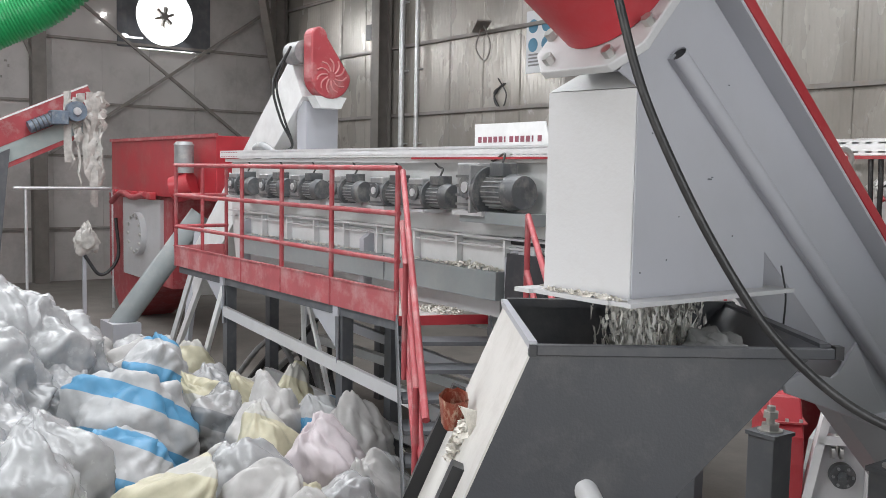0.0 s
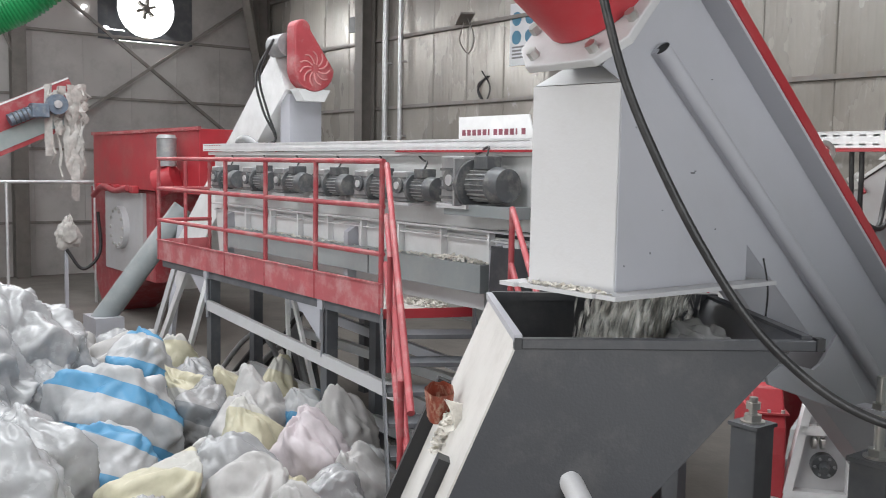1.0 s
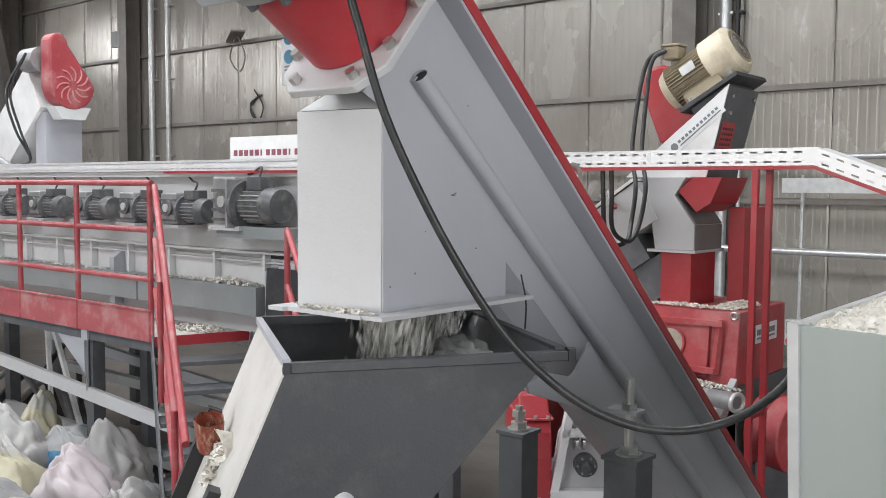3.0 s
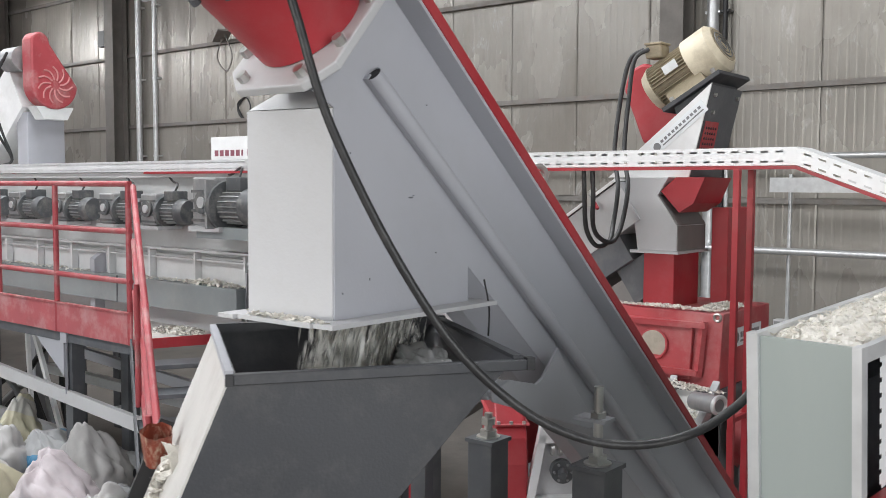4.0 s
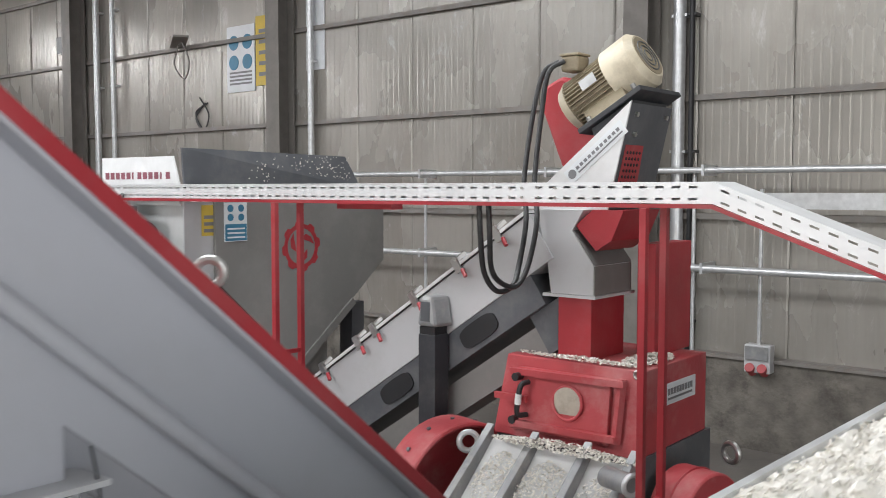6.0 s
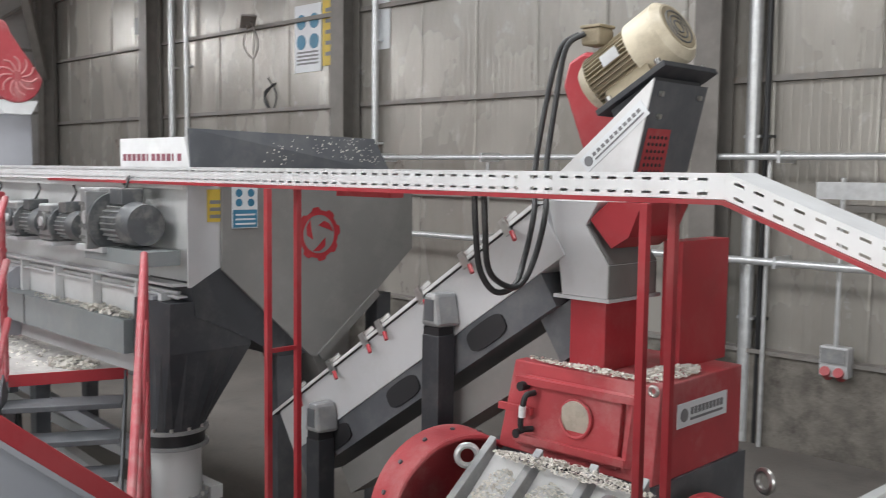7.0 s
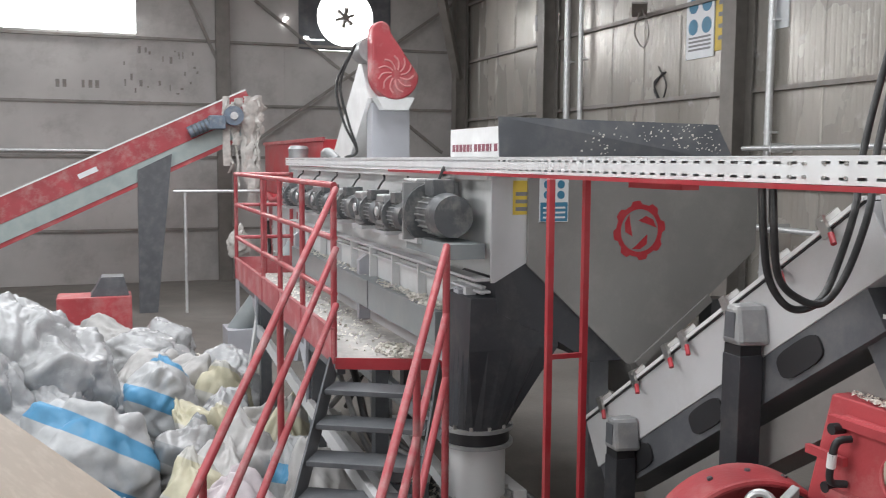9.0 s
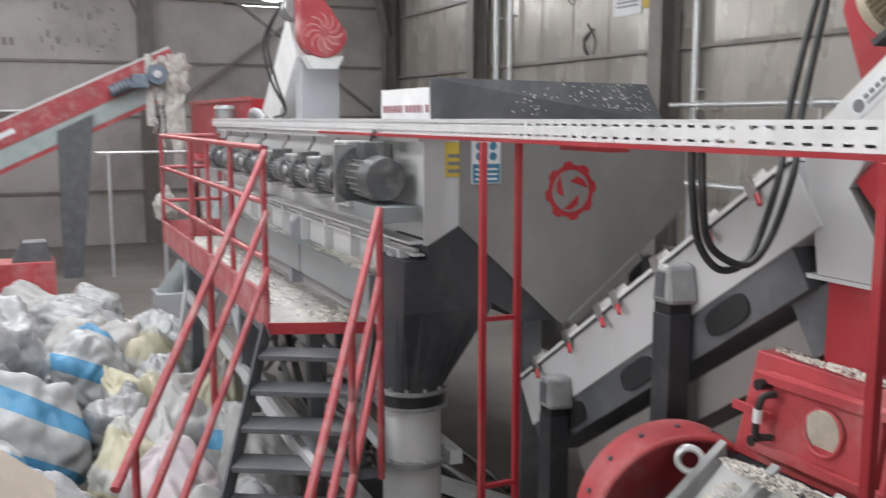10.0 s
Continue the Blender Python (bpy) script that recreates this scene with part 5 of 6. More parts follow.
for k, (y, z, w, h) in enumerate(((-2.2, 2.12, 0.012, 0.003), (-2.19, 2.124, 0.006, 0.002), (-2.36, 2.2, 0.003, 0.003), (-2.31, 1.97, 0.003, 0.004), (-2.12, 2.01, 0.004, 0.003), (-2.38, 1.95, 0.003, 0.003), (-2.25, 2.3, 0.003, 0.003), (-2.15, 2.3, 0.004, 0.002), (-2.28, 2.05, 0.003, 0.002))):
    part("paint_chip", box(B(), XN + 0.003, y, z, XN + 0.0036, y + w, z + h), m_dark2, ch)
part("wire_tie", tube(B(), [(4.44, -1.985, 1.95), (4.45, -1.98, 1.89), (4.445, -1.975, 1.83)], 0.002, n=6), m_black, ch)


def jack_post(x, y, zt, w=0.085, rod=0.19):
    g = thing("levelling_post", x, y, FLOOR, "dark blue-grey square post with a levelling bolt on top", "post", group="levelling posts")
    part("post", box(B(), x - w / 2, y - w / 2, FLOOR, x + w / 2, y + w / 2, zt), m_dark2, g, bevel=0.003)
    part("cap_plate", box(B(), x - w / 2 - 0.005, y - w / 2 - 0.005, zt, x + w / 2 + 0.005, y + w / 2 + 0.005, zt + 0.01), m_dark2, g)
    part("threaded_rod", cyl(B(), (x, y, zt + 0.01), (x, y, zt + rod), 0.011, n=12), m_steel, g, smooth=True)
    part("nut", cyl(B(), (x, y, zt + 0.01), (x, y, zt + 0.03), 0.024, n=6), m_steel, g)
    part("washer", cyl(B(), (x, y, zt + 0.0095), (x, y, zt + 0.014), 0.032, n=16), m_steel, g)
    part("nut", cyl(B(), (x, y, zt + 0.6 * rod), (x, y, zt + 0.6 * rod + 0.017), 0.02, n=6), m_steel, g)
    return g


jack_post(4.55, -1.69, 1.5)
jack_post(4.155, -1.575, 1.47, 0.078, 0.075)

# red pulley guard and bearing housing behind the chute
HB = Vector((3.891, -0.771, 1.144))
hu = Vector((0.73, 0.683, 0))
hn = Vector((0.683, -0.73, 0))


def hb(u, z, n):
    return HB + hu * u + hn * n + Vector((0, 0, z))


def hb_plate(pts, n0, n1):
    return plate(B(), [hb(u, z, n0) for u, z in pts], hn * (n1 - n0))


pg = thing("pulley_guard", 3.6, -0.8, FLOOR, "red angular pulley guard with a bolted seam", "guard")
for prof in (
        [(-0.42, -0.5), (-0.0, -0.5), (0.015, 0.03), (0.0, 0.12), (-0.025, 0.158), (-0.395, 0.158), (-0.42, 0.12), (-0.435, 0.03)],
        [(-0.395, 0.162), (-0.025, 0.162), (-0.09, 0.24), (-0.16, 0.255), (-0.26, 0.255), (-0.33, 0.24)]):
    part("guard_half", plate(B(), [hb(-0.235, z, n) for n, z in prof], hu * 0.11), m_red, pg, bevel=0.008)
part("seam_flange", plate(B(), [hb(-0.245, 0.16, -0.4), hb(-0.245, 0.16, -0.012), hb(-0.115, 0.16, -0.012), hb(-0.115, 0.16, -0.4)], (0, 0, 0.006)), m_red_dusty, pg)
for u in (-0.225, -0.18, -0.135):
    part("bolt", cyl(B(), hb(u, 0.166, -0.02), hb(u, 0.176, -0.02), 0.007, n=6), m_steel, pg)
part("stand", plate(B(), [hb(-0.22, -0.5, -0.4), hb(-0.22, -0.5, -0.05), hb(-0.14, -0.5, -0.05), hb(-0.14, -0.5, -0.4)], (0, 0, FLOOR - HB.z + 0.5)), m_dark2, pg)
bh = thing("bearing_housing", 3.9, -0.77, FLOOR, "white slanted bearing housing plate with a dark shaft hub", "bearing")
part("back_plate", hb_plate([(-0.125, -0.1), (-0.068, 0.2), (-0.04, 0.2), (0.1, 0.05), (0.1, -0.1)], -0.05, -0.025), m_light, bh, "pale recessed bearing plate")
part("frame_side", hb_plate([(-0.13, -0.1), (-0.1, -0.1), (-0.045, 0.2), (-0.072, 0.2)], -0.025, 0.012), m_white, bh, "white slanted frame side")
part("frame_top", hb_plate([(-0.088, 0.105), (0.045, 0.105), (0.02, 0.135), (-0.083, 0.135)], -0.025, 0.012), m_white, bh)
part("frame_cap", hb_plate([(-0.06, 0.17), (-0.03, 0.17), (-0.045, 0.2), (-0.06, 0.2)], -0.025, 0.012), m_white, bh)
part("frame_foot", hb_plate([(-0.13, -0.12), (0.1, -0.12), (0.1, -0.09), (-0.125, -0.09)], -0.025, 0.015), m_white, bh)
part("frame_side", hb_plate([(0.075, -0.09), (0.1, -0.09), (0.1, 0.06), (0.075, 0.09)], -0.025, 0.01), m_white, bh)
part("hub", cyl(B(), hb(0, 0, -0.025), hb(0, 0, 0.012), 0.041, n=24), m_motor, bh, "dark shaft hub", smooth=True)
for i in range(6):
    a = i * math.pi / 3
    part("hub_bolt", cyl(B(), hb(0.031 * math.cos(a), 0.031 * math.sin(a), 0.012), hb(0.031 * math.cos(a), 0.031 * math.sin(a), 0.019), 0.005, n=6), m_motor_mid, bh)
part("shaft", cyl(B(), hb(0, 0, 0.012), hb(-0.01, 0.0, 0.06), 0.018, 0.014, n=14), m_motor, bh, smooth=True)
for u in (-0.042, -0.015):
    part("adjuster_nut", cyl(B(), hb(u, 0.077, 0.005), hb(u + 0.012, 0.077, 0.005), 0.019, n=12), m_steel, bh, smooth=True)
part("adjuster_rod", cyl(B(), hb(-0.022, 0.08, 0.0), hb(-0.022, 0.16, 0.0), 0.006, n=10), m_steel, bh, smooth=True)
part("base_rail", hb_plate([(-0.26, -0.095), (0.12, -0.165), (0.12, -0.185), (-0.26, -0.115)], -0.02, 0.14), m_light, bh, "pale grey base rail")
part("base", hb_plate([(-0.2, -0.12), (0.2, -0.12), (0.2, FLOOR - HB.z), (-0.2, FLOOR - HB.z)], -0.16, -0.03), m_red_dusty, bh, "red machine base")

eb = thing("eye_bolt", 4.44, -1.787, 2.1, "steel lifting eye bolt on the chute edge", "eye bolt")
part("ring", ring(B(), (4.44, -1.787, 2.17), (0.8, -0.6, 0), 0.02, 0.007), m_steel, eb, smooth=True)
part("shank", cyl(B(), (4.44, -1.787, 2.126), (4.44, -1.787, 2.146), 0.007, n=10), m_steel, eb, smooth=True)

# ---------------- hopper ----------------
hp = thing("feed_hopper", 4.35, -2.2, FLOOR, "dark anthracite sheet metal feed hopper with a pale side plate", "hopper")
HL = Vector((4.417, -2.623, 0))
HU = Vector((0.566, 0.824, 0))
HV = Vector((-0.824, 0.566, 0))
HT, HD = 1.845, 0.5


def hop(u, v, z):
    return HL + HU * u + HV * v + Vector((0, 0, z))


def ul(z):
    return 0.42 * (z - HT)


def ur(z):
    return 0.475 + 0.9 * (z - HT)


ZB = 1.3
part("front_plate", plate(B(), [hop(ul(HT), 0, HT), hop(ur(HT), 0, HT), hop(ur(ZB), 0, ZB), hop(ul(ZB), 0, ZB)], HV * 0.004), m_dark, hp)
part("back_plate", plate(B(), [hop(ul(HT), HD, HT), hop(ur(HT), HD, HT), hop(ur(ZB), HD, ZB), hop(ul(ZB), HD, ZB)], HV * 0.004), m_dark, hp)
part("left_plate", plate(B(), [hop(ul(HT), 0.0, HT), hop(ul(HT), HD, HT), hop(ul(ZB), HD, ZB), hop(ul(ZB), 0.0, ZB)], -HU * 0.004), m_plate, hp, "pale worn side plate")
part("left_lining", plate(B(), [hop(ul(HT) + 0.003, 0.005, HT), hop(ul(HT) + 0.003, HD, HT), hop(ul(ZB) + 0.003, HD, ZB), hop(ul(ZB) + 0.003, 0.005, ZB)], HU * 0.002), m_dark, hp)
part("right_plate", plate(B(), [hop(ur(HT), 0.005, HT), hop(ur(HT), HD, HT), hop(ur(ZB), HD, ZB), hop(ur(ZB), 0.005, ZB)], HU * 0.004), m_dark, hp)
part("rim", bar(B(), hop(0.0, -0.004, HT - 0.009), hop(0.497, -0.004, HT - 0.009), 0.018, 0.018), m_dark, hp, "folded dark rim", bevel=0.002)
part("rim", bar(B(), hop(0.0, HD, HT), hop(0.5, HD, HT), 0.018, 0.018), m_dark, hp, "folded dark rim")
part("rim", bar(B(), hop(-0.006, -0.01, HT - 0.0), hop(-0.006, HD + 0.005, HT - 0.0), 0.013, 0.013), m_grey, hp, "pale worn rim")
part("rim", bar(B(), hop(0.485, 0.0, HT), hop(0.485, HD, HT), 0.018, 0.014), m_dark, hp, "folded dark rim")
part("rim_cap", bar(B(), hop(-0.012, -0.004, HT - 0.009), hop(0.0, -0.004, HT - 0.009), 0.02, 0.02), m_black, hp)
part("rim_cap", bar(B(), hop(0.497, -0.004, HT - 0.007), hop(0.511, -0.004, HT - 0.007), 0.02, 0.022), m_black, hp)
part("tail_edge", bar(B(), hop(ul(1.655) - 0.02, HD + 0.01, 1.655), hop(ul(ZB) - 0.02, HD + 0.01, ZB), 0.03, 0.03), m_black, hp, "black angle edge")
part("tail_edge", bar(B(), hop(ul(1.6) - 0.012, 0.12, 1.6), hop(ul(ZB) - 0.012, 0.12, ZB), 0.04, 0.03), m_black, hp, "black angle edge")
part("drain_tube", cyl(B(), hop(0.09, 0.01, 1.60), hop(0.12, -0.09, 1.54), 0.02, n=18), m_light, hp, "pale drain tube", smooth=True)
part("stand", bar(B(), hop(0.0, 0.25, FLOOR), hop(0.0, 0.25, ZB + 0.1), 0.3, 0.3), m_dark2, hp)
# crushed can and shreds lying on the side plate
cn = thing("crushed_can", 4.2, -2.3, 1.6, "crushed red and brown printed can on the hopper plate", "can")
c0 = hop(ul(1.63) - 0.03, 0.325, 1.622)
b = B()
cyl(b, c0, c0 + Vector((0.02, -0.015, 0.062)), 0.025, 0.028, n=20, caps=False)
for v in b.verts:
    v.co += Vector((noise.noise(v.co * 60), noise.noise(v.co * 60 + Vector((9, 0, 0))), noise.noise(v.co * 60 + Vector((0, 7, 0))))) * 0.006
cyl(b, c0 + Vector((0.001, 0, 0.001)), c0 + Vector((0.019, -0.015, 0.056)), 0.022, 0.024, n=20, caps=False)
part("can", b, m_cardred, cn, smooth=True)
fb = B()
rng = random.Random(8)
for _ in range(170):
    z = rng.uniform(1.565, 1.64)
    v = 0.27 + rng.gauss(0, 0.022)
    p = hop(ul(z) - 0.006 - rng.random() * 0.012, v, z)
    flakes(fb, p, 0.004, 0.004, 1, 0.009, rng, 0)
for k in range(5):
    p = hop(ul(1.66) - 0.012, 0.2 + 0.02 * k, 1.63)
    bar(fb, p, p + Vector((0.03 - 0.01 * k, -0.02, 0.06 - 0.005 * k)), 0.012, 0.001)
single("plastic_shreds", fb, m_flake, "white plastic shreds caught on the hopper plate", "plastic shreds", kind="stuff")

cs = thing("cover_stand", 3.75, -1.35, FLOOR, "pale beige sloping sheet cover beside the chute", "machine cover")
part("cover", hexa(B(), [(3.35, -1.58, 1.76), (3.8, -1.58, 1.76), (3.8, -1.28, 1.493), (3.35, -1.28, 1.493), (3.35, -1.58, 1.79), (3.8, -1.58, 1.79), (3.8, -1.28, 1.523), (3.35, -1.28, 1.523)]), m_beige, cs)
for y_, z_ in ((-1.55, 1.73), (-1.31, 1.52)):
    for x_ in (3.4, 3.7):
        part("leg", box(B(), x_ - 0.03, y_ - 0.02, FLOOR, x_ + 0.03, y_ + 0.02, z_), m_dark2, cs)

# ---------------- flake bin close to the camera ----------------
bn = thing("flake_conveyor", 5.2, -1.4, FLOOR, "narrow galvanised trough full of white flakes", "conveyor")
BX0, BX1, BY0, BY1, BZ = 5.147, 5.293, -2.347, 0.1, 1.95
part("end_sheet", box(B(), BX0, BY0, 1.0, BX1, BY0 + 0.006, BZ), m_binface, bn, "pale galvanised end sheet")
part("side_sheet", box(B(), BX0, BY0, 1.0, BX0 + 0.006, BY1, BZ), m_binface, bn, "pale galvanised side sheet")
part("corner_post", box(B(), BX0 - 0.004, BY0 - 0.006, FLOOR, BX0 + 0.012, BY0 + 0.01, BZ + 0.004), m_galv, bn)
part("corner_post", box(B(), BX1 - 0.01, BY0 - 0.006, FLOOR, BX1 + 0.002, BY0 + 0.01, BZ + 0.002), m_galv, bn)
part("rail", box(B(), BX1 - 0.01, BY0, BZ - 0.02, BX1, BY1, BZ), m_galv, bn)
sp_ = B()
hx = BX1 - 0.004
gy = [BY0 + 0.06 + 0.02 * i for i in range(60)]
gz = [1.755 + 0.02 * i for i in range(9)]
vv = {}


def gv(y, z):
    k = (round(y, 4), round(z, 4))
    if k not in vv:
        vv[k] = sp_.verts.new((hx, y, z))
    return vv[k]


for y in gy:
    for z in gz:
        ys = (y, y + 0.006, y + 0.02)
        zs = (z, z + 0.006, z + 0.02)
        for i in range(2):
            for j in range(2):
                if i == 0 and j == 0:
                    continue
                sp_.faces.new((gv(ys[i], zs[j]), gv(ys[i + 1], zs[j]), gv(ys[i + 1], zs[j + 1]), gv(ys[i], zs[j + 1])))
part("perforated_panel", sp_, m_tray, bn, "white perforated side panel")
part("red_frame", box(B(), BX1 - 0.002, BY0 + 0.02, 1.655, BX1 + 0.01, BY1, 1.755), m_red, bn, "red frame rail")
part("inner_floor", box(B(), BX0 + 0.006, BY0 + 0.006, 1.0, BX1 - 0.03, BY1, 1.89), m_dark2, bn)
g = B()
nx, ny = 14, 150
gg = [[g.verts.new((BX0 + 0.006 + (BX1 - BX0 - 0.018) * i / nx, BY0 + 0.006 + (BY1 - BY0 - 0.01) * j / ny, 1.94 + 0.014 * math.sin(math.pi * i / nx) ** 0.6 * min(1, j / 7) - 0.006 * (j < 2) + 0.012 * noise.noise(Vector((i * 0.5, j * 0.35, 0))) + 0.006 * noise.noise(Vector((i * 2.0, j * 1.7, 3))))) for j in range(ny + 1)] for i in range(nx + 1)]
for i in range(nx):
    for j in range(ny):
        g.faces.new((gg[i][j], gg[i + 1][j], gg[i + 1][j + 1], gg[i][j + 1]))
part("flake_bed", g, m_flake, bn, "bed of white flakes", smooth=True)
fb = B()
rng = random.Random(31)
for _ in range(2600):
    x, y = rng.uniform(BX0 + 0.012, BX1 - 0.016), rng.uniform(BY0 + 0.01, -0.9)
    i = (x - BX0) / (BX1 - BX0)
    flakes(fb, (x, y, 1.942 + 0.014 * math.sin(math.pi * i) ** 0.6 * min(1, (y - BY0) / 0.11)), 0.003, 0.003, 1, 0.0048, rng, 0.002)
tagged(part("flake_scatter", fb, m_flake, bn, "loose white flakes on the bed"), kind="stuff")
part("rim", box(B(), BX0 - 0.003, BY0, BZ - 0.012, BX0 + 0.007, BY1, BZ + 0.002), m_galv, bn, "thin folded rim")
# the trough stands askew and rises a little towards its far end
bn.matrix_basis = pose(BX0, BY0, BZ, 4.2, 0, -8.3) @ pose(-BX0, -BY0, -BZ) @ bn.matrix_basis

# ---------------- black hose in front of everything ----------------
hs = thing("rubber_hose", 4.8, -2.5, 1.8, "black ribbed rubber hose sagging in a loop", "hose")
part("hose", tube(B(), [(4.57, -2.675, 2.75), (4.586, -2.661, 2.47), (4.605, -2.645, 2.36), (4.632, -2.623, 2.245), (4.672, -2.59, 2.13), (4.715, -2.553, 2.025), (4.765, -2.511, 1.925), (4.815, -2.47, 1.856), (4.87, -2.425, 1.804), (4.93, -2.375, 1.774), (4.99, -2.325, 1.77), (5.045, -2.28, 1.789), (5.09, -2.24, 1.828), (5.11, -2.2, 1.866)], 0.0068, n=12, step=8), m_rubber, hs, smooth=True)

# ---------------- back left: blower tower, shredder, belt conveyor ----------------
bw = thing("blower_tower", -4.1, 1.55, FLOOR, "grey screw tower with a red vented drive guard", "tower")
part("box", box(B(), -4.2, 1.36, 2.3, -3.98, 1.77, 2.9), m_grey, bw, "grey upper casing", bevel=0.004)
part("incline", plate(B(), [(-4.0, 1.32, 2.95), (-4.3, 1.32, 3.4), (-7.6, 1.32, 0.75), (-7.3, 1.32, 0.3)], (0, 0.3, 0)), m_white, bw, "pale inclined trough")
G0 = Vector((-3.93, 1.54, 3.175))
b = B()
pts = []
for i in range(24):
    a = math.pi * (1.0 + 1.0 * i / 23)
    pts.append((G0.x, G0.y + 0.25 * math.cos(a), G0.z + 0.25 * math.sin(a)))
for i in range(12):
    a = math.pi * i / 11
    pts.append((G0.x, G0.y - 0.15 + 0.1 * math.cos(a), G0.z + 0.42 + 0.11 * math.sin(a)))
plate(b, pts, (0.2, 0, 0))
part("guard", b, m_red_rail, bw, "red teardrop drive guard", bevel=0.02)
for i in range(11):
    a0 = 2 * math.pi * i / 11
    pp = [(G0.x + 0.203, G0.y + r * math.cos(a0 + d), G0.z + r * math.sin(a0 + d)) for r, d in ((0.05, 0), (0.1, 0.12), (0.15, 0.3), (0.19, 0.55))]
    part("vent_slot", tube(B(), pp, 0.009, n=6, step=3), m_vent, bw, "curved vent slot")
part("guard_base", hexa(B(), [(-3.93, 1.42, 2.82), (-3.75, 1.42, 2.82), (-3.75, 1.68, 2.82), (-3.93, 1.68, 2.82), (-3.93, 1.34, 2.95), (-3.75, 1.34, 2.95), (-3.75, 1.75, 2.95), (-3.93, 1.75, 2.95)]), m_tank, bw)
part("motor", cyl(B(), (-4.3, 1.35, 3.45), (-4.0, 1.35, 3.45), 0.13), m_motor_mid, bw, smooth=True)
part("pole", box(B(), -4.32, 1.5, FLOOR, -4.2, 1.65, 2.4), m_grey, bw)
for k in range(2):
    part("cable", tube(B(), [(-4.05, 1.2, 3.5), (-4.1, 1.05 - 0.04 * k, 3.1), (-4.05, 1.12 - 0.05 * k, 2.7), (-4.0, 1.2, 2.4), (-4.1, 1.1, 2.33)], 0.014, n=8), m_rubber, bw, smooth=True)
b = tube(B(), [(-4.5, 1.0, 2.25), (-4.4, 0.95, 2.36), (-4.2, 0.95, 2.38), (-4.05, 1.0, 2.3)], 0.05)
single("small_blower_pipe", b, m_motor_mid, "bent grey pipe end over the trough", "pipe", smooth=True)

sh = thing("shredder", -8.6, 1.3, FLOOR, "large red shredder with a pale drive panel", "shredder")
part("hopper_body", box(B(), -11.7, 1.5, 1.66, -6.9, 2.7, 2.58), m_red, sh, "long red feed hopper", bevel=0.01)
part("hopper_rim", box(B(), -11.72, 1.47, 2.56, -6.88, 1.52, 2.61), m_red_rail, sh)
part("rotor_body", box(B(), -12.2, 1.6, 0.2, -8.9, 2.6, 1.64), m_red_rail, sh, "red rotor body")
part("drive_panel", box(B(), -11.2, 1.54, 0.25, -9.3, 1.6, 1.6), m_light, sh, "pale drive panel")
part("bearing", cyl(B(), (-10.3, 1.44, 1.0), (-10.3, 1.54, 1.0), 0.36, n=24), m_light, sh, smooth=True)
for i in range(12):
    a = 2 * math.pi * i / 12
    part("bolt", cyl(B(), (-10.3 + 0.31 * math.cos(a), 1.42, 1.0 + 0.31 * math.sin(a)), (-10.3 + 0.31 * math.cos(a), 1.44, 1.0 + 0.31 * math.sin(a)), 0.03, n=6), m_steel, sh)
part("lower_chute", hexa(B(), [(-11.6, 1.6, FLOOR), (-10.9, 1.6, FLOOR), (-10.9, 2.3, FLOOR), (-11.6, 2.3, FLOOR), (-12.2, 1.6, 0.2), (-9.6, 1.6, 0.2), (-9.6, 2.5, 0.2), (-12.2, 2.5, 0.2)]), m_red_rail, sh)
for k in range(5):
    part("hinge_lug", box(B(), -11.3 + 0.45 * k, 1.38, 1.6, -11.15 + 0.45 * k, 1.5, 1.72), m_red, sh, "red hinge lug", bevel=0.02)
part("flange_pipe", tube(B(), [(-11.4, 1.4, 1.5), (-10.8, 1.38, 1.68), (-10.2, 1.38, 1.62), (-9.6, 1.4, 1.68)], 0.05), m_red_rail, sh, smooth=True)
part("outfeed_screw", cyl(B(), (-8.0, 0.45, -0.2), (-7.6, 1.55, 1.45), 0.16, n=20), m_slate, sh, "grey inclined outfeed tube", smooth=True)
part("screw_foot", box(B(), -8.3, 0.3, FLOOR, -7.7, 0.7, -0.1), m_grey, sh)
part("motor", cyl(B(), (-7.6, 1.3, 2.05), (-7.6, 1.3, 2.45), 0.14, n=20), m_motor_mid, sh, "grey upright motor", smooth=True)
part("motor_cap", cyl(B(), (-7.6, 1.3, 2.45), (-7.6, 1.3, 2.5), 0.15, 0.11, n=20), m_motor_mid, sh, smooth=True)
part("gearbox", cyl(B(), (-7.7, 1.2, 1.8), (-7.5, 1.4, 1.9), 0.2, n=20), m_red, sh, smooth=True)
part("tilted_leg", bar(B(), (-7.5, 1.5, 1.3), (-7.3, 1.2, FLOOR), 0.1, 0.1), m_grey, sh)
part("platform_leg", bar(B(), (-6.8, 1.2, 1.0), (-7.2, 0.9, FLOOR), 0.06, 0.06), m_light, sh)

cv = thing("belt_conveyor", -12.5, -1.0, FLOOR, "inclined red and grey belt conveyor trailing torn film", "conveyor")
cx = -12.3
P0, P1 = Vector((cx, 1.25, 3.58)), Vector((cx, -4.2, 1.05))
cd = (P1 - P0).normalized()
cn_ = Vector((0, -cd.z, cd.y)) * -1
if cn_.z < 0:
    cn_ = -cn_


def conv(a, nrm, x):
    p = P0 + cd * a + cn_ * nrm
    return Vector((x, p.y, p.z))


def conv_box(a0, a1, n0, n1, x0, x1):
    return hexa(B(), [conv(a0, n0, x0), conv(a1, n0, x0), conv(a1, n0, x1), conv(a0, n0, x1), conv(a0, n1, x0), conv(a1, n1, x0), conv(a1, n1, x1), conv(a0, n1, x1)])


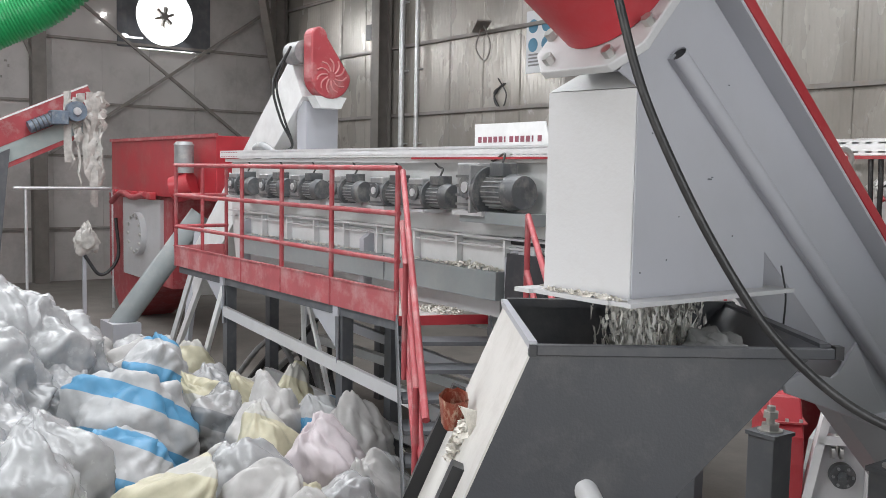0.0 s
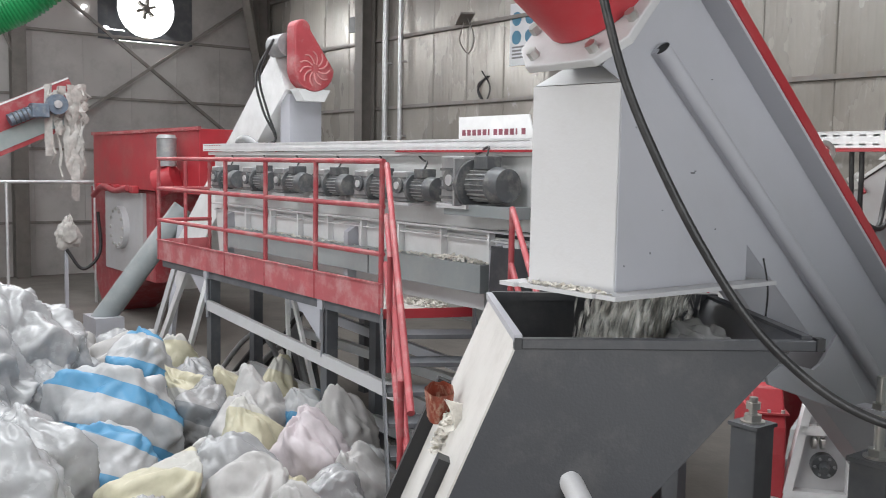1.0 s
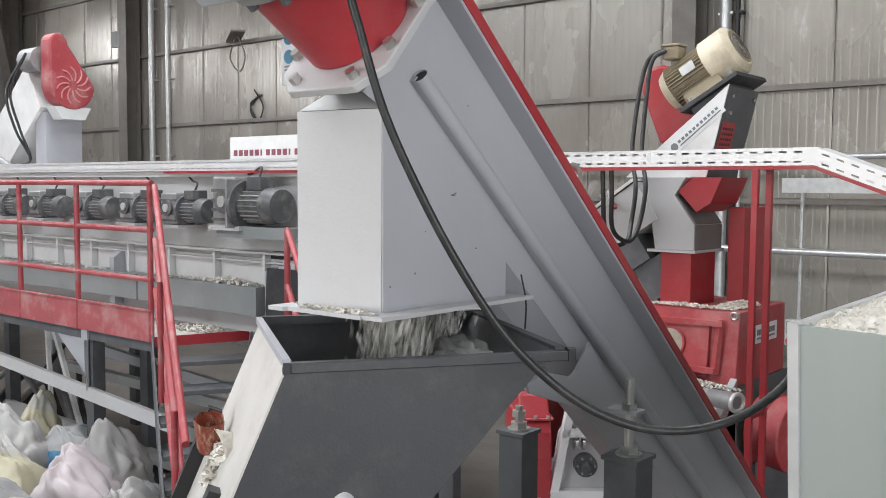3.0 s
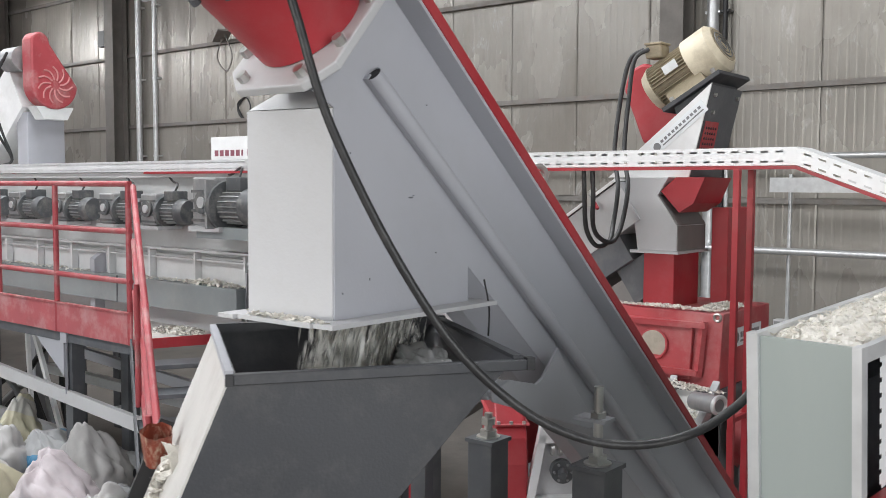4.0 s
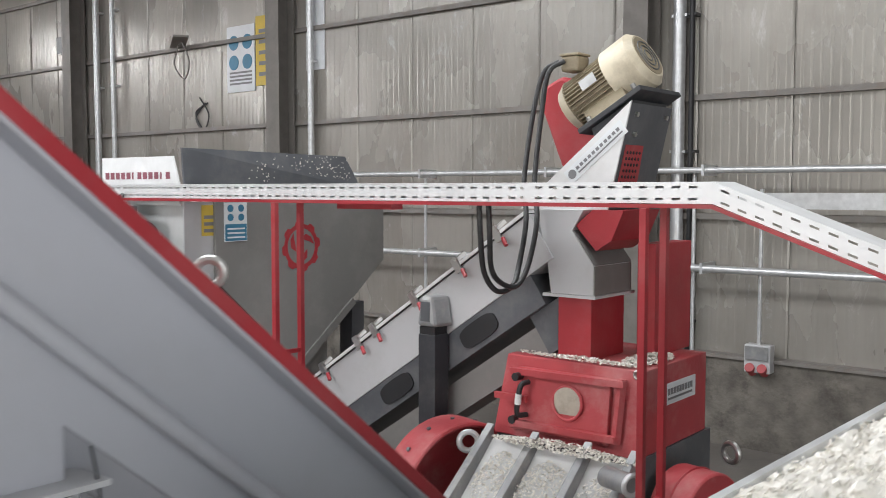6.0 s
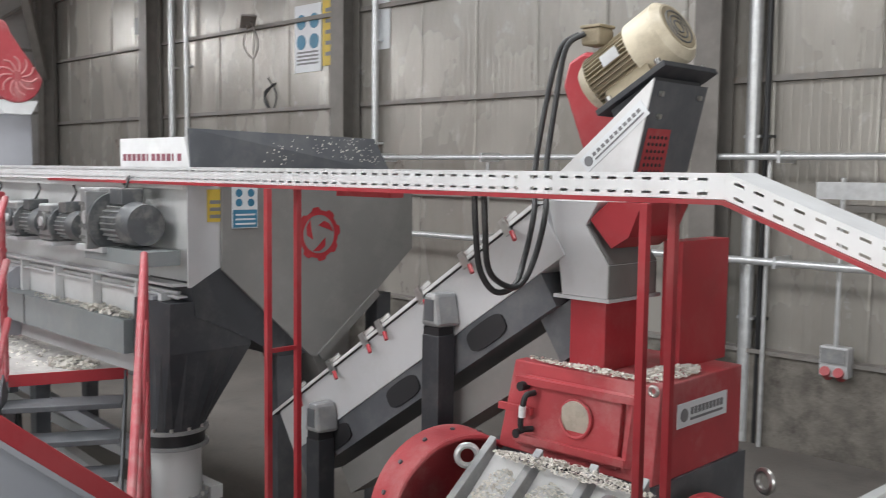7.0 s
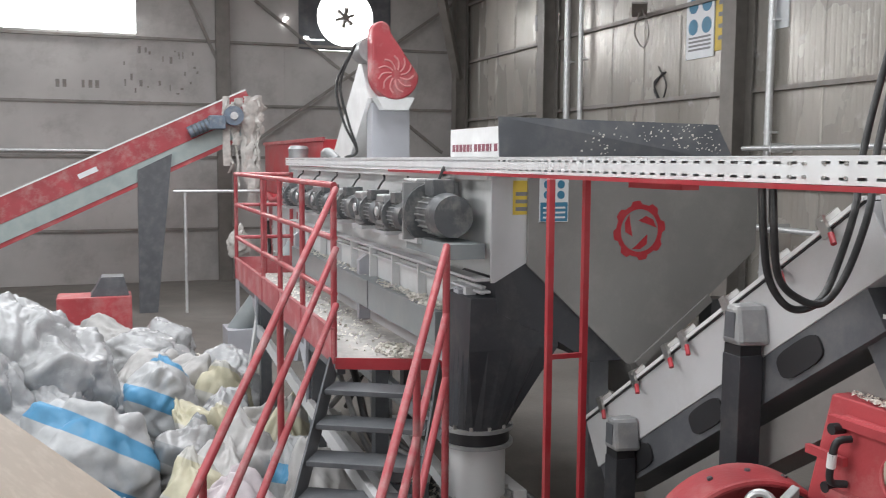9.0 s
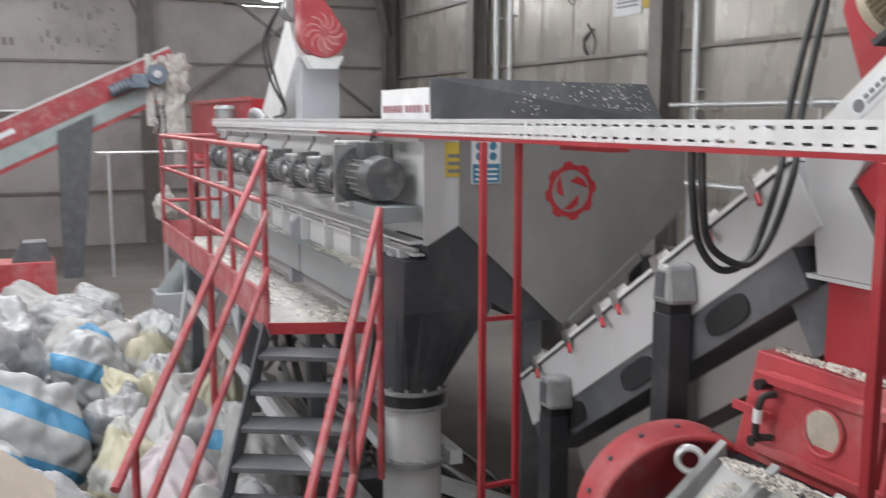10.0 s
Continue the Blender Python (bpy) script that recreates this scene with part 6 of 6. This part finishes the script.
part("side_board", conv_box(0, 6.5, -0.42, 0.0, cx, cx + 0.03), m_red_rail, cv, "red side board")
part("side_board", conv_box(0, 6.5, -0.42, 0.0, cx - 0.9, cx - 0.87), m_red_rail, cv, "red side board")
part("board_rim", conv_box(0, 6.5, 0.0, 0.03, cx - 0.01, cx + 0.04), m_white, cv, "pale worn rim")
part("frame", conv_box(0.1, 6.5, -0.72, -0.42, cx - 0.02, cx + 0.02), m_frame, cv, "grey-green side frame")
part("underside", conv_box(0.5, 6.5, -0.8, -0.72, cx - 0.9, cx), m_red_dusty, cv)
part("label", conv_box(3.0, 3.35, -0.26, -0.17, cx + 0.031, cx + 0.034), m_paper, cv, "white label with marks")
part("head_motor", box(B(), cx + 0.03, 0.55, 2.85, cx + 0.3, 0.85, 3.1), m_bluegrey, cv, bevel=0.02)
part("head_gearbox", cyl(B(), (cx + 0.03, 1.0, 3.1), (cx + 0.25, 1.0, 3.1), 0.18, n=20), m_bluegrey, cv, smooth=True)
part("head_motor", cyl(B(), (cx + 0.16, 0.6, 2.96), (cx + 0.16, 0.2, 2.78), 0.11, n=18), m_bluegrey, cv, "blue-grey finned motor", smooth=True)
for k in range(5):
    part("motor_rib", ring(B(), (cx + 0.16, 0.56 - 0.07 * k, 2.942 - 0.0315 * k), (0, -0.4, -0.18), 0.112, 0.012, n=18, k=5), m_motor, cv, smooth=True)
part("head_hub", cyl(B(), (cx + 0.25, 1.0, 3.1), (cx + 0.28, 1.0, 3.1), 0.07, n=16), m_galv, cv, smooth=True)
part("leg", hexa(B(), [(cx - 0.1, -0.72, FLOOR), (cx + 0.1, -0.72, FLOOR), (cx + 0.1, -0.4, FLOOR), (cx - 0.1, -0.4, FLOOR), (cx - 0.1, -0.7, 2.1), (cx + 0.1, -0.7, 2.1), (cx + 0.1, -0.1, 2.4), (cx - 0.1, -0.1, 2.4)]), m_dark2, cv, "blue-grey tapered leg")
rng = random.Random(3)
for k in range(26):
    y = rng.uniform(0.85, 1.55)
    z = rng.uniform(3.2, 3.5)
    L = rng.uniform(0.9, 2.1) if k % 2 else rng.uniform(0.3, 0.7)
    b = B()
    rows = []
    w = rng.uniform(0.03, 0.13)
    for i in range(9):
        q = Vector((cx + 0.06 + 0.05 * noise.noise(Vector((k, i * 0.6, 0))), y + 0.2 * noise.noise(Vector((k, i * 0.5, 5))), z - L * i / 8))
        ww = w * (0.5 + 0.6 * abs(noise.noise(Vector((k * 3, i * 0.8, 2)))))
        rows.append([b.verts.new(q + Vector((0.03 * math.sin(i + j), ww * (j - 1), 0))) for j in range(3)])
    for i in range(8):
        for j in range(2):
            b.faces.new((rows[i][j], rows[i][j + 1], rows[i + 1][j + 1], rows[i + 1][j]))
    part("film_strip", b, m_film, cv, "torn plastic film hanging down", smooth=True)
rb = thing("red_power_unit", -8.4, -1.4, FLOOR, "low red power unit with a dark motor on top", "power unit")
part("base", box(B(), -9.0, -1.95, FLOOR, -8.4, -0.95, 0.35), m_red_dusty, rb, bevel=0.01)
part("motor", hexa(B(), [(-8.95, -1.5, 0.35), (-8.5, -1.5, 0.35), (-8.5, -0.98, 0.35), (-8.95, -0.98, 0.35), (-8.9, -1.35, 0.62), (-8.5, -1.35, 0.62), (-8.5, -1.05, 0.62), (-8.9, -1.05, 0.62)]), m_dark2, rb)
cab = thing("pipe_stand", -11.5, 0.9, FLOOR, "thin pipe stand with a plastic bag hung on it", "stand")
part("rail", cyl(B(), (-12.0, -0.1, 1.72), (-12.0, 1.7, 1.72), 0.03), m_galv, cab, "thin horizontal pipe rail", smooth=True)
part("rail_post", cyl(B(), (-12.0, 0.1, FLOOR), (-12.0, 0.1, 1.72), 0.025), m_galv, cab, smooth=True)
part("rail_post", cyl(B(), (-12.0, 1.6, FLOOR), (-12.0, 1.6, 1.72), 0.025), m_galv, cab, smooth=True)
b = B()
bmesh.ops.create_icosphere(b, subdivisions=4, radius=1.0)
for v in b.verts:
    d = v.co.normalized()
    k = 0.75 + 0.5 * abs(noise.noise(d * 1.7)) + 0.25 * abs(noise.noise(d * 4))
    v.co = Vector((-11.5 + 0.12 * d.x * k, 0.98 + (0.2 - 0.1 * d.z) * d.y * k, 0.85 + 0.3 * d.z * k))
part("hung_bag", b, m_film, cab, "crumpled pale plastic bag hung on the stand", smooth=True)
part("stand", box(B(), -11.55, 0.92, FLOOR, -11.5, 0.98, 0.55), m_grey, cab)
part("cable", tube(B(), [(-11.5, 0.95, 0.55), (-11.4, 1.2, 0.2), (-11.4, 1.5, 0.5), (-11.5, 1.5, 1.2)], 0.03), m_rubber, cab, smooth=True)
gh = thing("green_hose", 1.2, -4.6, FLOOR, "green ribbed hose rising to the roof", "hose")
GP = [(1.2, -4.6, FLOOR + 0.1), (1.25, -4.3, 0.6), (1.42, -3.6, 2.1), (1.6, -3.0, 2.58), (1.72, -2.65, 2.82), (1.85, -2.1, 3.5), (1.95, -1.8, 4.6), (2.0, -1.7, 7.02)]
b = tube(B(), GP, 0.075, n=16, step=24)
sp_path = smooth_path(GP, 30)
for p, q in zip(sp_path[:-1], sp_path[1:]):
    if 2.2 < p.z < 3.4:
        ring(b, p, q - p, 0.075, 0.008, n=16, k=5)
part("hose", b, m_green, gh, smooth=True)

# ---------------- clutter under the platform ----------------
pn = thing("pneumatic_cylinder", -0.2, 0.5, 0.0, "steel pneumatic cylinder under the walkway", "cylinder")
part("barrel", cyl(B(), (-0.5, 0.75, 0.12), (-0.15, 0.6, 0.12), 0.06, n=18), m_galv, pn, smooth=True)
part("end_cap", bar(B(), (-0.15, 0.6, 0.12), (-0.1, 0.58, 0.12), 0.14, 0.14), m_motor, pn)
part("end_cap", bar(B(), (-0.55, 0.77, 0.12), (-0.5, 0.75, 0.12), 0.14, 0.14), m_motor, pn)
part("bed", box(B(), -0.9, 0.55, -0.1, 0.1, 0.95, 0.04), m_dark2, pn)
for k, (z, r) in enumerate(((0.3, 0.03), (0.25, 0.04), (0.15, 0.035), (0.5, 0.03))):
    b = tube(B(), [(-4.5, 0.6 + 0.2 * k, FLOOR + 0.05), (-3.6, 0.8 + 0.2 * k, z), (-3.0, 1.0 + 0.1 * k, FLOOR + 0.1), (-1.6, 1.0 + 0.3 * k, FLOOR + 0.05), (-0.4, 1.3 + 0.2 * k, FLOOR + 0.06)], r, n=8)
    single("floor_hose", b, m_rubber if k % 2 else m_motor_mid, "hose lying on the floor below the trough", "hose", group="floor hoses", smooth=True)
for x0, y0, x1, y1, z in ((-1.6, 0.9, 0.7, 0.7, 0.2), (-2.8, 0.9, 0.9, 0.85, 0.42), (-0.6, 0.6, 0.8, 1.3, 0.0)):
    single("floor_beam", bar(B(), (x0, y0, z), (x1, y1, z), 0.08, 0.08), m_tank, "grey steel beam of the trough frame", "beam", group="frame beams")
fb = B()
rng = random.Random(77)
flakes(fb, (-1.0, 0.7, FLOOR + 0.01), 2.2, 0.7, 500, 0.03, rng, 0.03)
flakes(fb, (-0.4, 0.75, 0.045), 0.35, 0.15, 160, 0.016, rng, 0.03)
flakes(fb, (-6.5, -0.5, FLOOR + 0.01), 1.8, 0.8, 700, 0.05, rng, 0.35)
single("floor_litter", fb, m_flake, "plastic scraps scattered on the floor", "plastic scraps", kind="stuff")

# ---------------- bags of waste film ----------------
m_bag = []
for nm, col, stripe in (("white_woven_sack", (0.42, 0.41, 0.40), None), ("blue_striped_sack", (0.42, 0.425, 0.43), (0.085, 0.27, 0.45)), ("yellowed_sack", (0.46, 0.43, 0.31), (0.42, 0.41, 0.38)), ("pinkish_sack", (0.47, 0.42, 0.435), None), ("milky_film", (0.38, 0.385, 0.39), None), ("grey_film", (0.32, 0.32, 0.32), (0.2, 0.21, 0.22))):
    m = mat(nm, col, 0.25 if "film" in nm else 0.42, var=0.12, scale=9, dirt=tuple(c * 0.55 for c in col), amount=0.25, dscale=4, bump=0.12, bscale=16)
    for nd in m.node_tree.nodes:
        if nd.type == "TEX_NOISE" and nd.inputs["Scale"].default_value == 16:
            nd.noise_type = "RIDGED_MULTIFRACTAL"
            nd.inputs["Scale"].default_value = 5.5
            nd.inputs["Distortion"].default_value = 0.6
        if nd.type == "BUMP":
            nd.inputs["Distance"].default_value = 0.018
            nd.inputs["Strength"].default_value = 0.6
    if stripe:
        n, l = m.node_tree.nodes, m.node_tree.links
        bs = n["Principled BSDF"]
        src = bs.inputs["Base Color"].links[0].from_socket
        tc = n.new("ShaderNodeTexCoord")
        wv = n.new("ShaderNodeTexWave")
        wv.inputs["Scale"].default_value = 0.85
        wv.inputs["Distortion"].default_value = 1.4
        wv.inputs["Detail Scale"].default_value = 0.8
        wv.bands_direction = "Z"
        tilt = n.new("ShaderNodeMapping")
        tilt.inputs["Rotation"].default_value = (0.55, 0.3, 0)
        l.new(tc.outputs["Object"], tilt.inputs["Vector"])
        l.new(tilt.outputs[0], wv.inputs["Vector"])
        mr = n.new("ShaderNodeMapRange")
        mr.inputs["From Min"].default_value, mr.inputs["From Max"].default_value = 0.7, 0.73
        l.new(wv.outputs["Fac"], mr.inputs["Value"])
        mx = n.new("ShaderNodeMix")
        mx.data_type = "RGBA"
        l.new(mr.outputs[0], mx.inputs["Factor"])
        l.new(src, mx.inputs["A"])
        mx.inputs["B"].default_value = (*stripe, 1)
        l.new(mx.outputs["Result"], bs.inputs["Base Color"])
    m_bag.append(m)
BAG_LABEL = ("crumpled white woven sack stuffed with waste film", "white woven sack with blue stripes in the waste heap", "yellowed plastic sack in the waste heap", "pale pink printed sack in the waste heap", "crumpled milky plastic film bundle", "grey printed plastic bag in the waste heap")


def sack(x, y, z, rx, ry, rz, kind, seed, turn=0.0, ear=0.25):
    """A stuffed sack: slack flat panels between creases, slumped over, with a flattened open mouth."""
    b = B()
    bmesh.ops.create_icosphere(b, subdivisions=5, radius=1.0)
    off = Vector((seed * 3.1, seed * 1.7, seed * 0.9))
    rng = random.Random(500 + seed)
    lean = Vector((rng.uniform(-0.35, 0.35), rng.uniform(-0.35, 0.35), 0))
    folds = rng.randint(5, 8)
    for v in b.verts:
        d = v.co.normalized()
        w = d + 0.3 * Vector((noise.noise(d * 1.5 + off), noise.noise(d * 1.5 + off + Vector((9, 2, 4))), noise.noise(d * 1.5 + off + Vector((3, 7, 1)))))
        r = 0.82 + 0.2 * noise.noise(d * 1.2 + off) + 0.3 * abs(noise.noise(w * 1.3 + off)) + 0.13 * abs(noise.noise(w * 2.9 + off)) + 0.06 * abs(noise.noise(w * 6 + off)) + 0.025 * abs(noise.noise(w * 13 + off))
        turnw = math.atan2(d.y, d.x)
        pleat = abs(math.sin(folds * turnw / 2 + 2.5 * noise.noise(d * 1.4 + off)))
        r += 0.07 * pleat * max(0.0, d.z + 0.1)
        p = d * r
        if d.z > 0.55:
            k = (d.z - 0.55) / 0.45
            p.z += ear * k * (0.75 + 0.9 * noise.noise(Vector((p.x * 1.6, p.y * 1.6, seed * 1.3))))
            p.y *= 1 - 0.5 * k
            p.x *= 1 + 0.15 * k
            p += lean * k * (1 + ear)
        if p.z < -0.5:
            p.z = -0.5 + (p.z + 0.5) * 0.35
        spread = 1.0 + 0.22 * max(0.0, 0.2 - p.z)
        v.co = Vector((p.x * rx * spread, p.y * ry * spread, p.z * rz))
    b.transform(pose(x, y, z, 0, 0, turn) @ pose(0, 0, 0, noise.noise(off) * 40, noise.noise(off + Vector((5, 5, 5))) * 40, 0))
    return single("waste_sack", b, m_bag[kind], BAG_LABEL[kind], "sack", group="waste sacks", smooth=True, soft_edges=True)


SACKS = (
    (-2.48, -0.88, 0.26, 0.32, 0.3, 0.4, 1), (-1.45, -1.45, 0.06, 0.46, 0.44, 0.52, 1), (-0.75, -1.75, -0.04, 0.46, 0.4, 0.4, 1), (-3.2, -0.3, 0.02, 0.3, 0.3, 0.35, 2),
    (-1.44, -0.75, 0.05, 0.26, 0.24, 0.3, 5), (-1.62, -0.4, 0.05, 0.26, 0.26, 0.32, 2), (-1.2, -0.35, 0.05, 0.25, 0.25, 0.34, 0), (-1.6, -0.05, 0.0, 0.24, 0.24, 0.34, 2),
    (-1.0, -0.02, -0.02, 0.3, 0.26, 0.34, 1), (-0.5, 0.02, -0.05, 0.28, 0.24, 0.36, 0), (0.15, -0.6, 0.02, 0.32, 0.26, 0.36, 3), (-0.45, -0.8, 0.0, 0.26, 0.26, 0.32, 2),
    (0.35, -1.35, 0.08, 0.34, 0.28, 0.34, 4), (0.55, -0.5, -0.05, 0.26, 0.24, 0.3, 0), (-0.1, -1.3, 0.0, 0.24, 0.24, 0.3, 0), (0.85, -0.9, 0.02, 0.26, 0.24, 0.3, 4),
    (0.5, -1.9, 0.1, 0.34, 0.3, 0.34, 2), (0.9, -1.5, 0.05, 0.3, 0.26, 0.34, 0), (1.1, -2.2, 0.15, 0.3, 0.28, 0.34, 4), (-1.0, -0.6, -0.05, 0.24, 0.24, 0.28, 0),
    (-2.3, -0.2, -0.1, 0.26, 0.26, 0.32, 0), (-2.6, -0.35, 0.0, 0.24, 0.24, 0.3, 4), (-3.7, -0.65, -0.02, 0.36, 0.32, 0.36, 0), (-4.1, 0.1, -0.2, 0.3, 0.28, 0.28, 4),
    (-1.9, -0.6, 0.05, 0.24, 0.22, 0.3, 2), (0.1, -0.15, -0.15, 0.24, 0.22, 0.26, 4), (0.6, -1.0, -0.05, 0.22, 0.22, 0.26, 2), (-3.0, 0.6, -0.3, 0.3, 0.26, 0.26, 1),
    (-2.4, 0.5, -0.3, 0.24, 0.22, 0.24, 0), (-1.8, 0.5, -0.3, 0.2, 0.2, 0.24, 4), (1.3, -1.3, 0.0, 0.26, 0.26, 0.3, 0), (1.5, -1.8, 0.05, 0.28, 0.26, 0.3, 3),
    (-0.3, -2.3, 0.2, 0.36, 0.34, 0.4, 4), (0.2, -2.5, 0.22, 0.3, 0.3, 0.36, 4), (-6.4, -0.9, -0.15, 0.5, 0.45, 0.36, 4), (-7.1, -0.6, -0.15, 0.45, 0.4, 0.36, 4),
    (-7.7, -1.3, -0.2, 0.4, 0.4, 0.3, 0), (-5.6, -0.6, -0.25, 0.35, 0.35, 0.28, 4), (-5.9, 0.1, -0.25, 0.35, 0.3, 0.26, 4), (-4.7, -0.9, -0.15, 0.4, 0.36, 0.32, 0),
)
for i, (x, y, z, rx, ry, rz, k) in enumerate(SACKS):
    sack(x, y, z, rx, ry, rz, k, i + 1, turn=(i * 67) % 360, ear=0.42 if k in (0, 2, 3) else 0.1)


def film_bundle(x, y, z, r, h, seed):
    """A loose bundle of clear film: broad soft lobes with sharp creases."""
    o = B()
    bmesh.ops.create_icosphere(o, subdivisions=6, radius=1.0)
    off = Vector((4.0 + seed * 2.3, seed * 1.1, 4.0))
    for v in o.verts:
        d = v.co.normalized()
        w = d + 0.4 * Vector((noise.noise(d * 2 + off), noise.noise(d * 2 + off + Vector((7, 1, 3))), noise.noise(d * 2 + off + Vector((1, 8, 2)))))
        k = 0.86 + noise.noise(d * 1.2 + off) * 0.2
        k += 0.3 * abs(noise.noise(w * 1.5 + off)) + 0.13 * abs(noise.noise(w * 3.4 + off)) + 0.07 * abs(noise.noise(w * 7 + off)) + 0.035 * abs(noise.noise(w * 16 + off))
        v.co = Vector((x + d.x * r * k, y + d.y * r * k, z + d.z * h * k))
    return single("film_bag", o, m_bag[4], "big bulging bag of clear crumpled plastic film", "film bag", group="film heap", smooth=True, soft_edges=True)


for i, q in enumerate(((-2.95, -2.05, 0.27, 0.75, 0.82), (-2.3, -2.45, 0.1, 0.7, 0.8), (-1.5, -2.65, 0.05, 0.62, 0.68), (-2.3, -1.75, -0.05, 0.45, 0.55), (-3.6, -2.4, 0.1, 0.8, 0.8), (-0.6, -3.0, 0.1, 0.62, 0.62), (-2.9, -1.4, -0.1, 0.45, 0.5))):
    film_bundle(*q, i)

# ---------------- wall panels, one sheet each ----------------
panel_mesh = {}
for zi, (z0, z1) in enumerate(((0.5, 1.96), (2.035, 3.27), (3.345, 4.68), (4.755, 6.06))):
    b = B()
    W, H = 1.043, z1 - z0
    prof = [(-W / 2, 0.012), (-W / 2 + 0.02, 0.0)]
    for k in range(10):
        xk = -W / 2 + 0.06 + k * 0.1
        prof += [(xk, 0.0), (xk + 0.012, 0.0016), (xk + 0.03, 0.0016), (xk + 0.042, 0.0)]
    prof += [(W / 2 - 0.02, 0.0), (W / 2, 0.012)]
    lo = [b.verts.new((x, y, 0)) for x, y in prof]
    hi = [b.verts.new((x, y, H)) for x, y in prof]
    for i in range(len(prof) - 1):
        b.faces.new((lo[i], lo[i + 1], hi[i + 1], hi[i]))
    me = mesh_of("panel", b, m_wall)
    for i in range(27):
        x = HX0 + 0.55 + 1.05 * i
        ob = new("panel", me)
        ob.parent = wall_n
        ob.matrix_basis = Matrix.Translation(Vector((x, HY1 - 0.004, z0)) - wall_n.location)

# ---------------- motion: flakes pouring from the duct into the hopper ----------------
POUR = []
rng = random.Random(99)
for k in range(64):
    b = B()
    for _ in range(70):
        c = Vector((rng.gauss(0, 0.014), rng.gauss(0, 0.022), rng.gauss(0, 0.04)))
        e = Euler((math.pi / 2 + rng.uniform(-0.35, 0.35), rng.uniform(-0.4, 0.4), rng.uniform(0, 6.28))).to_matrix()
        u, v = rng.uniform(0.0015, 0.004), rng.uniform(0.006, 0.018)
        b.faces.new([b.verts.new(c + e @ Vector(w)) for w in ((-u, -v, 0), (u, -v * 0.8, 0.002), (u * 0.8, v, -0.002), (-u * 0.9, v * 0.7, 0.002))])
    me = mesh_of("falling_flakes", b, m_fall_grey if k % 4 == 0 else m_fall)
    ob = tagged(new("falling_flakes", me), "clump of white flakes tumbling from the duct", "plastic flakes", "falling flakes", kind="stuff")
    POUR.append(ob)
# crumpled film lying on the far slope of the hopper
b = B()
bmesh.ops.create_icosphere(b, subdivisions=5, radius=1.0)
for v in b.verts:
    d = v.co.normalized()
    k = 0.8 + 0.4 * abs(noise.noise(d * 1.8)) + 0.2 * abs(noise.noise(d * 4.5)) + 0.06 * abs(noise.noise(d * 11))
    v.co = hop(0.385, 0.25, 1.775) + (HU * 0.045 * d.x + HV * 0.14 * d.y + Vector((0.02 * d.x, 0, 0.055 * d.z))) * k
single("film_scrap", b, m_bag[5], "crumpled grey plastic film caught inside the hopper", "plastic film", smooth=True, soft_edges=True)


def motions():
    for k, ob in enumerate(POUR):
        r = random.Random(200 + k)
        x, y = r.uniform(4.27, 4.355), r.uniform(-2.28, -2.07)
        period = 0.3
        t = -period * (k / len(POUR))
        rows = []
        turn = 0.0
        while t < 10.0:
            for s in (0.0, 0.1, 0.2, 0.2667):
                tt = t + s
                if 0 <= tt <= 10.0:
                    rows.append((tt, pose(x - 0.02 * s / 0.27, y - 0.05 * s / 0.27, 1.96 - 0.14 * s / 0.27 - 0.14 * (s / 0.27) ** 2, 60 * s, 40 * s, turn)))
            t += period
        if rows[0][0] > 0:
            rows.insert(0, (0.0, rows[0][1]))
        if rows[-1][0] < 10.0:
            rows.append((10.0, rows[-1][1]))
        walk(ob, rows)


motions()
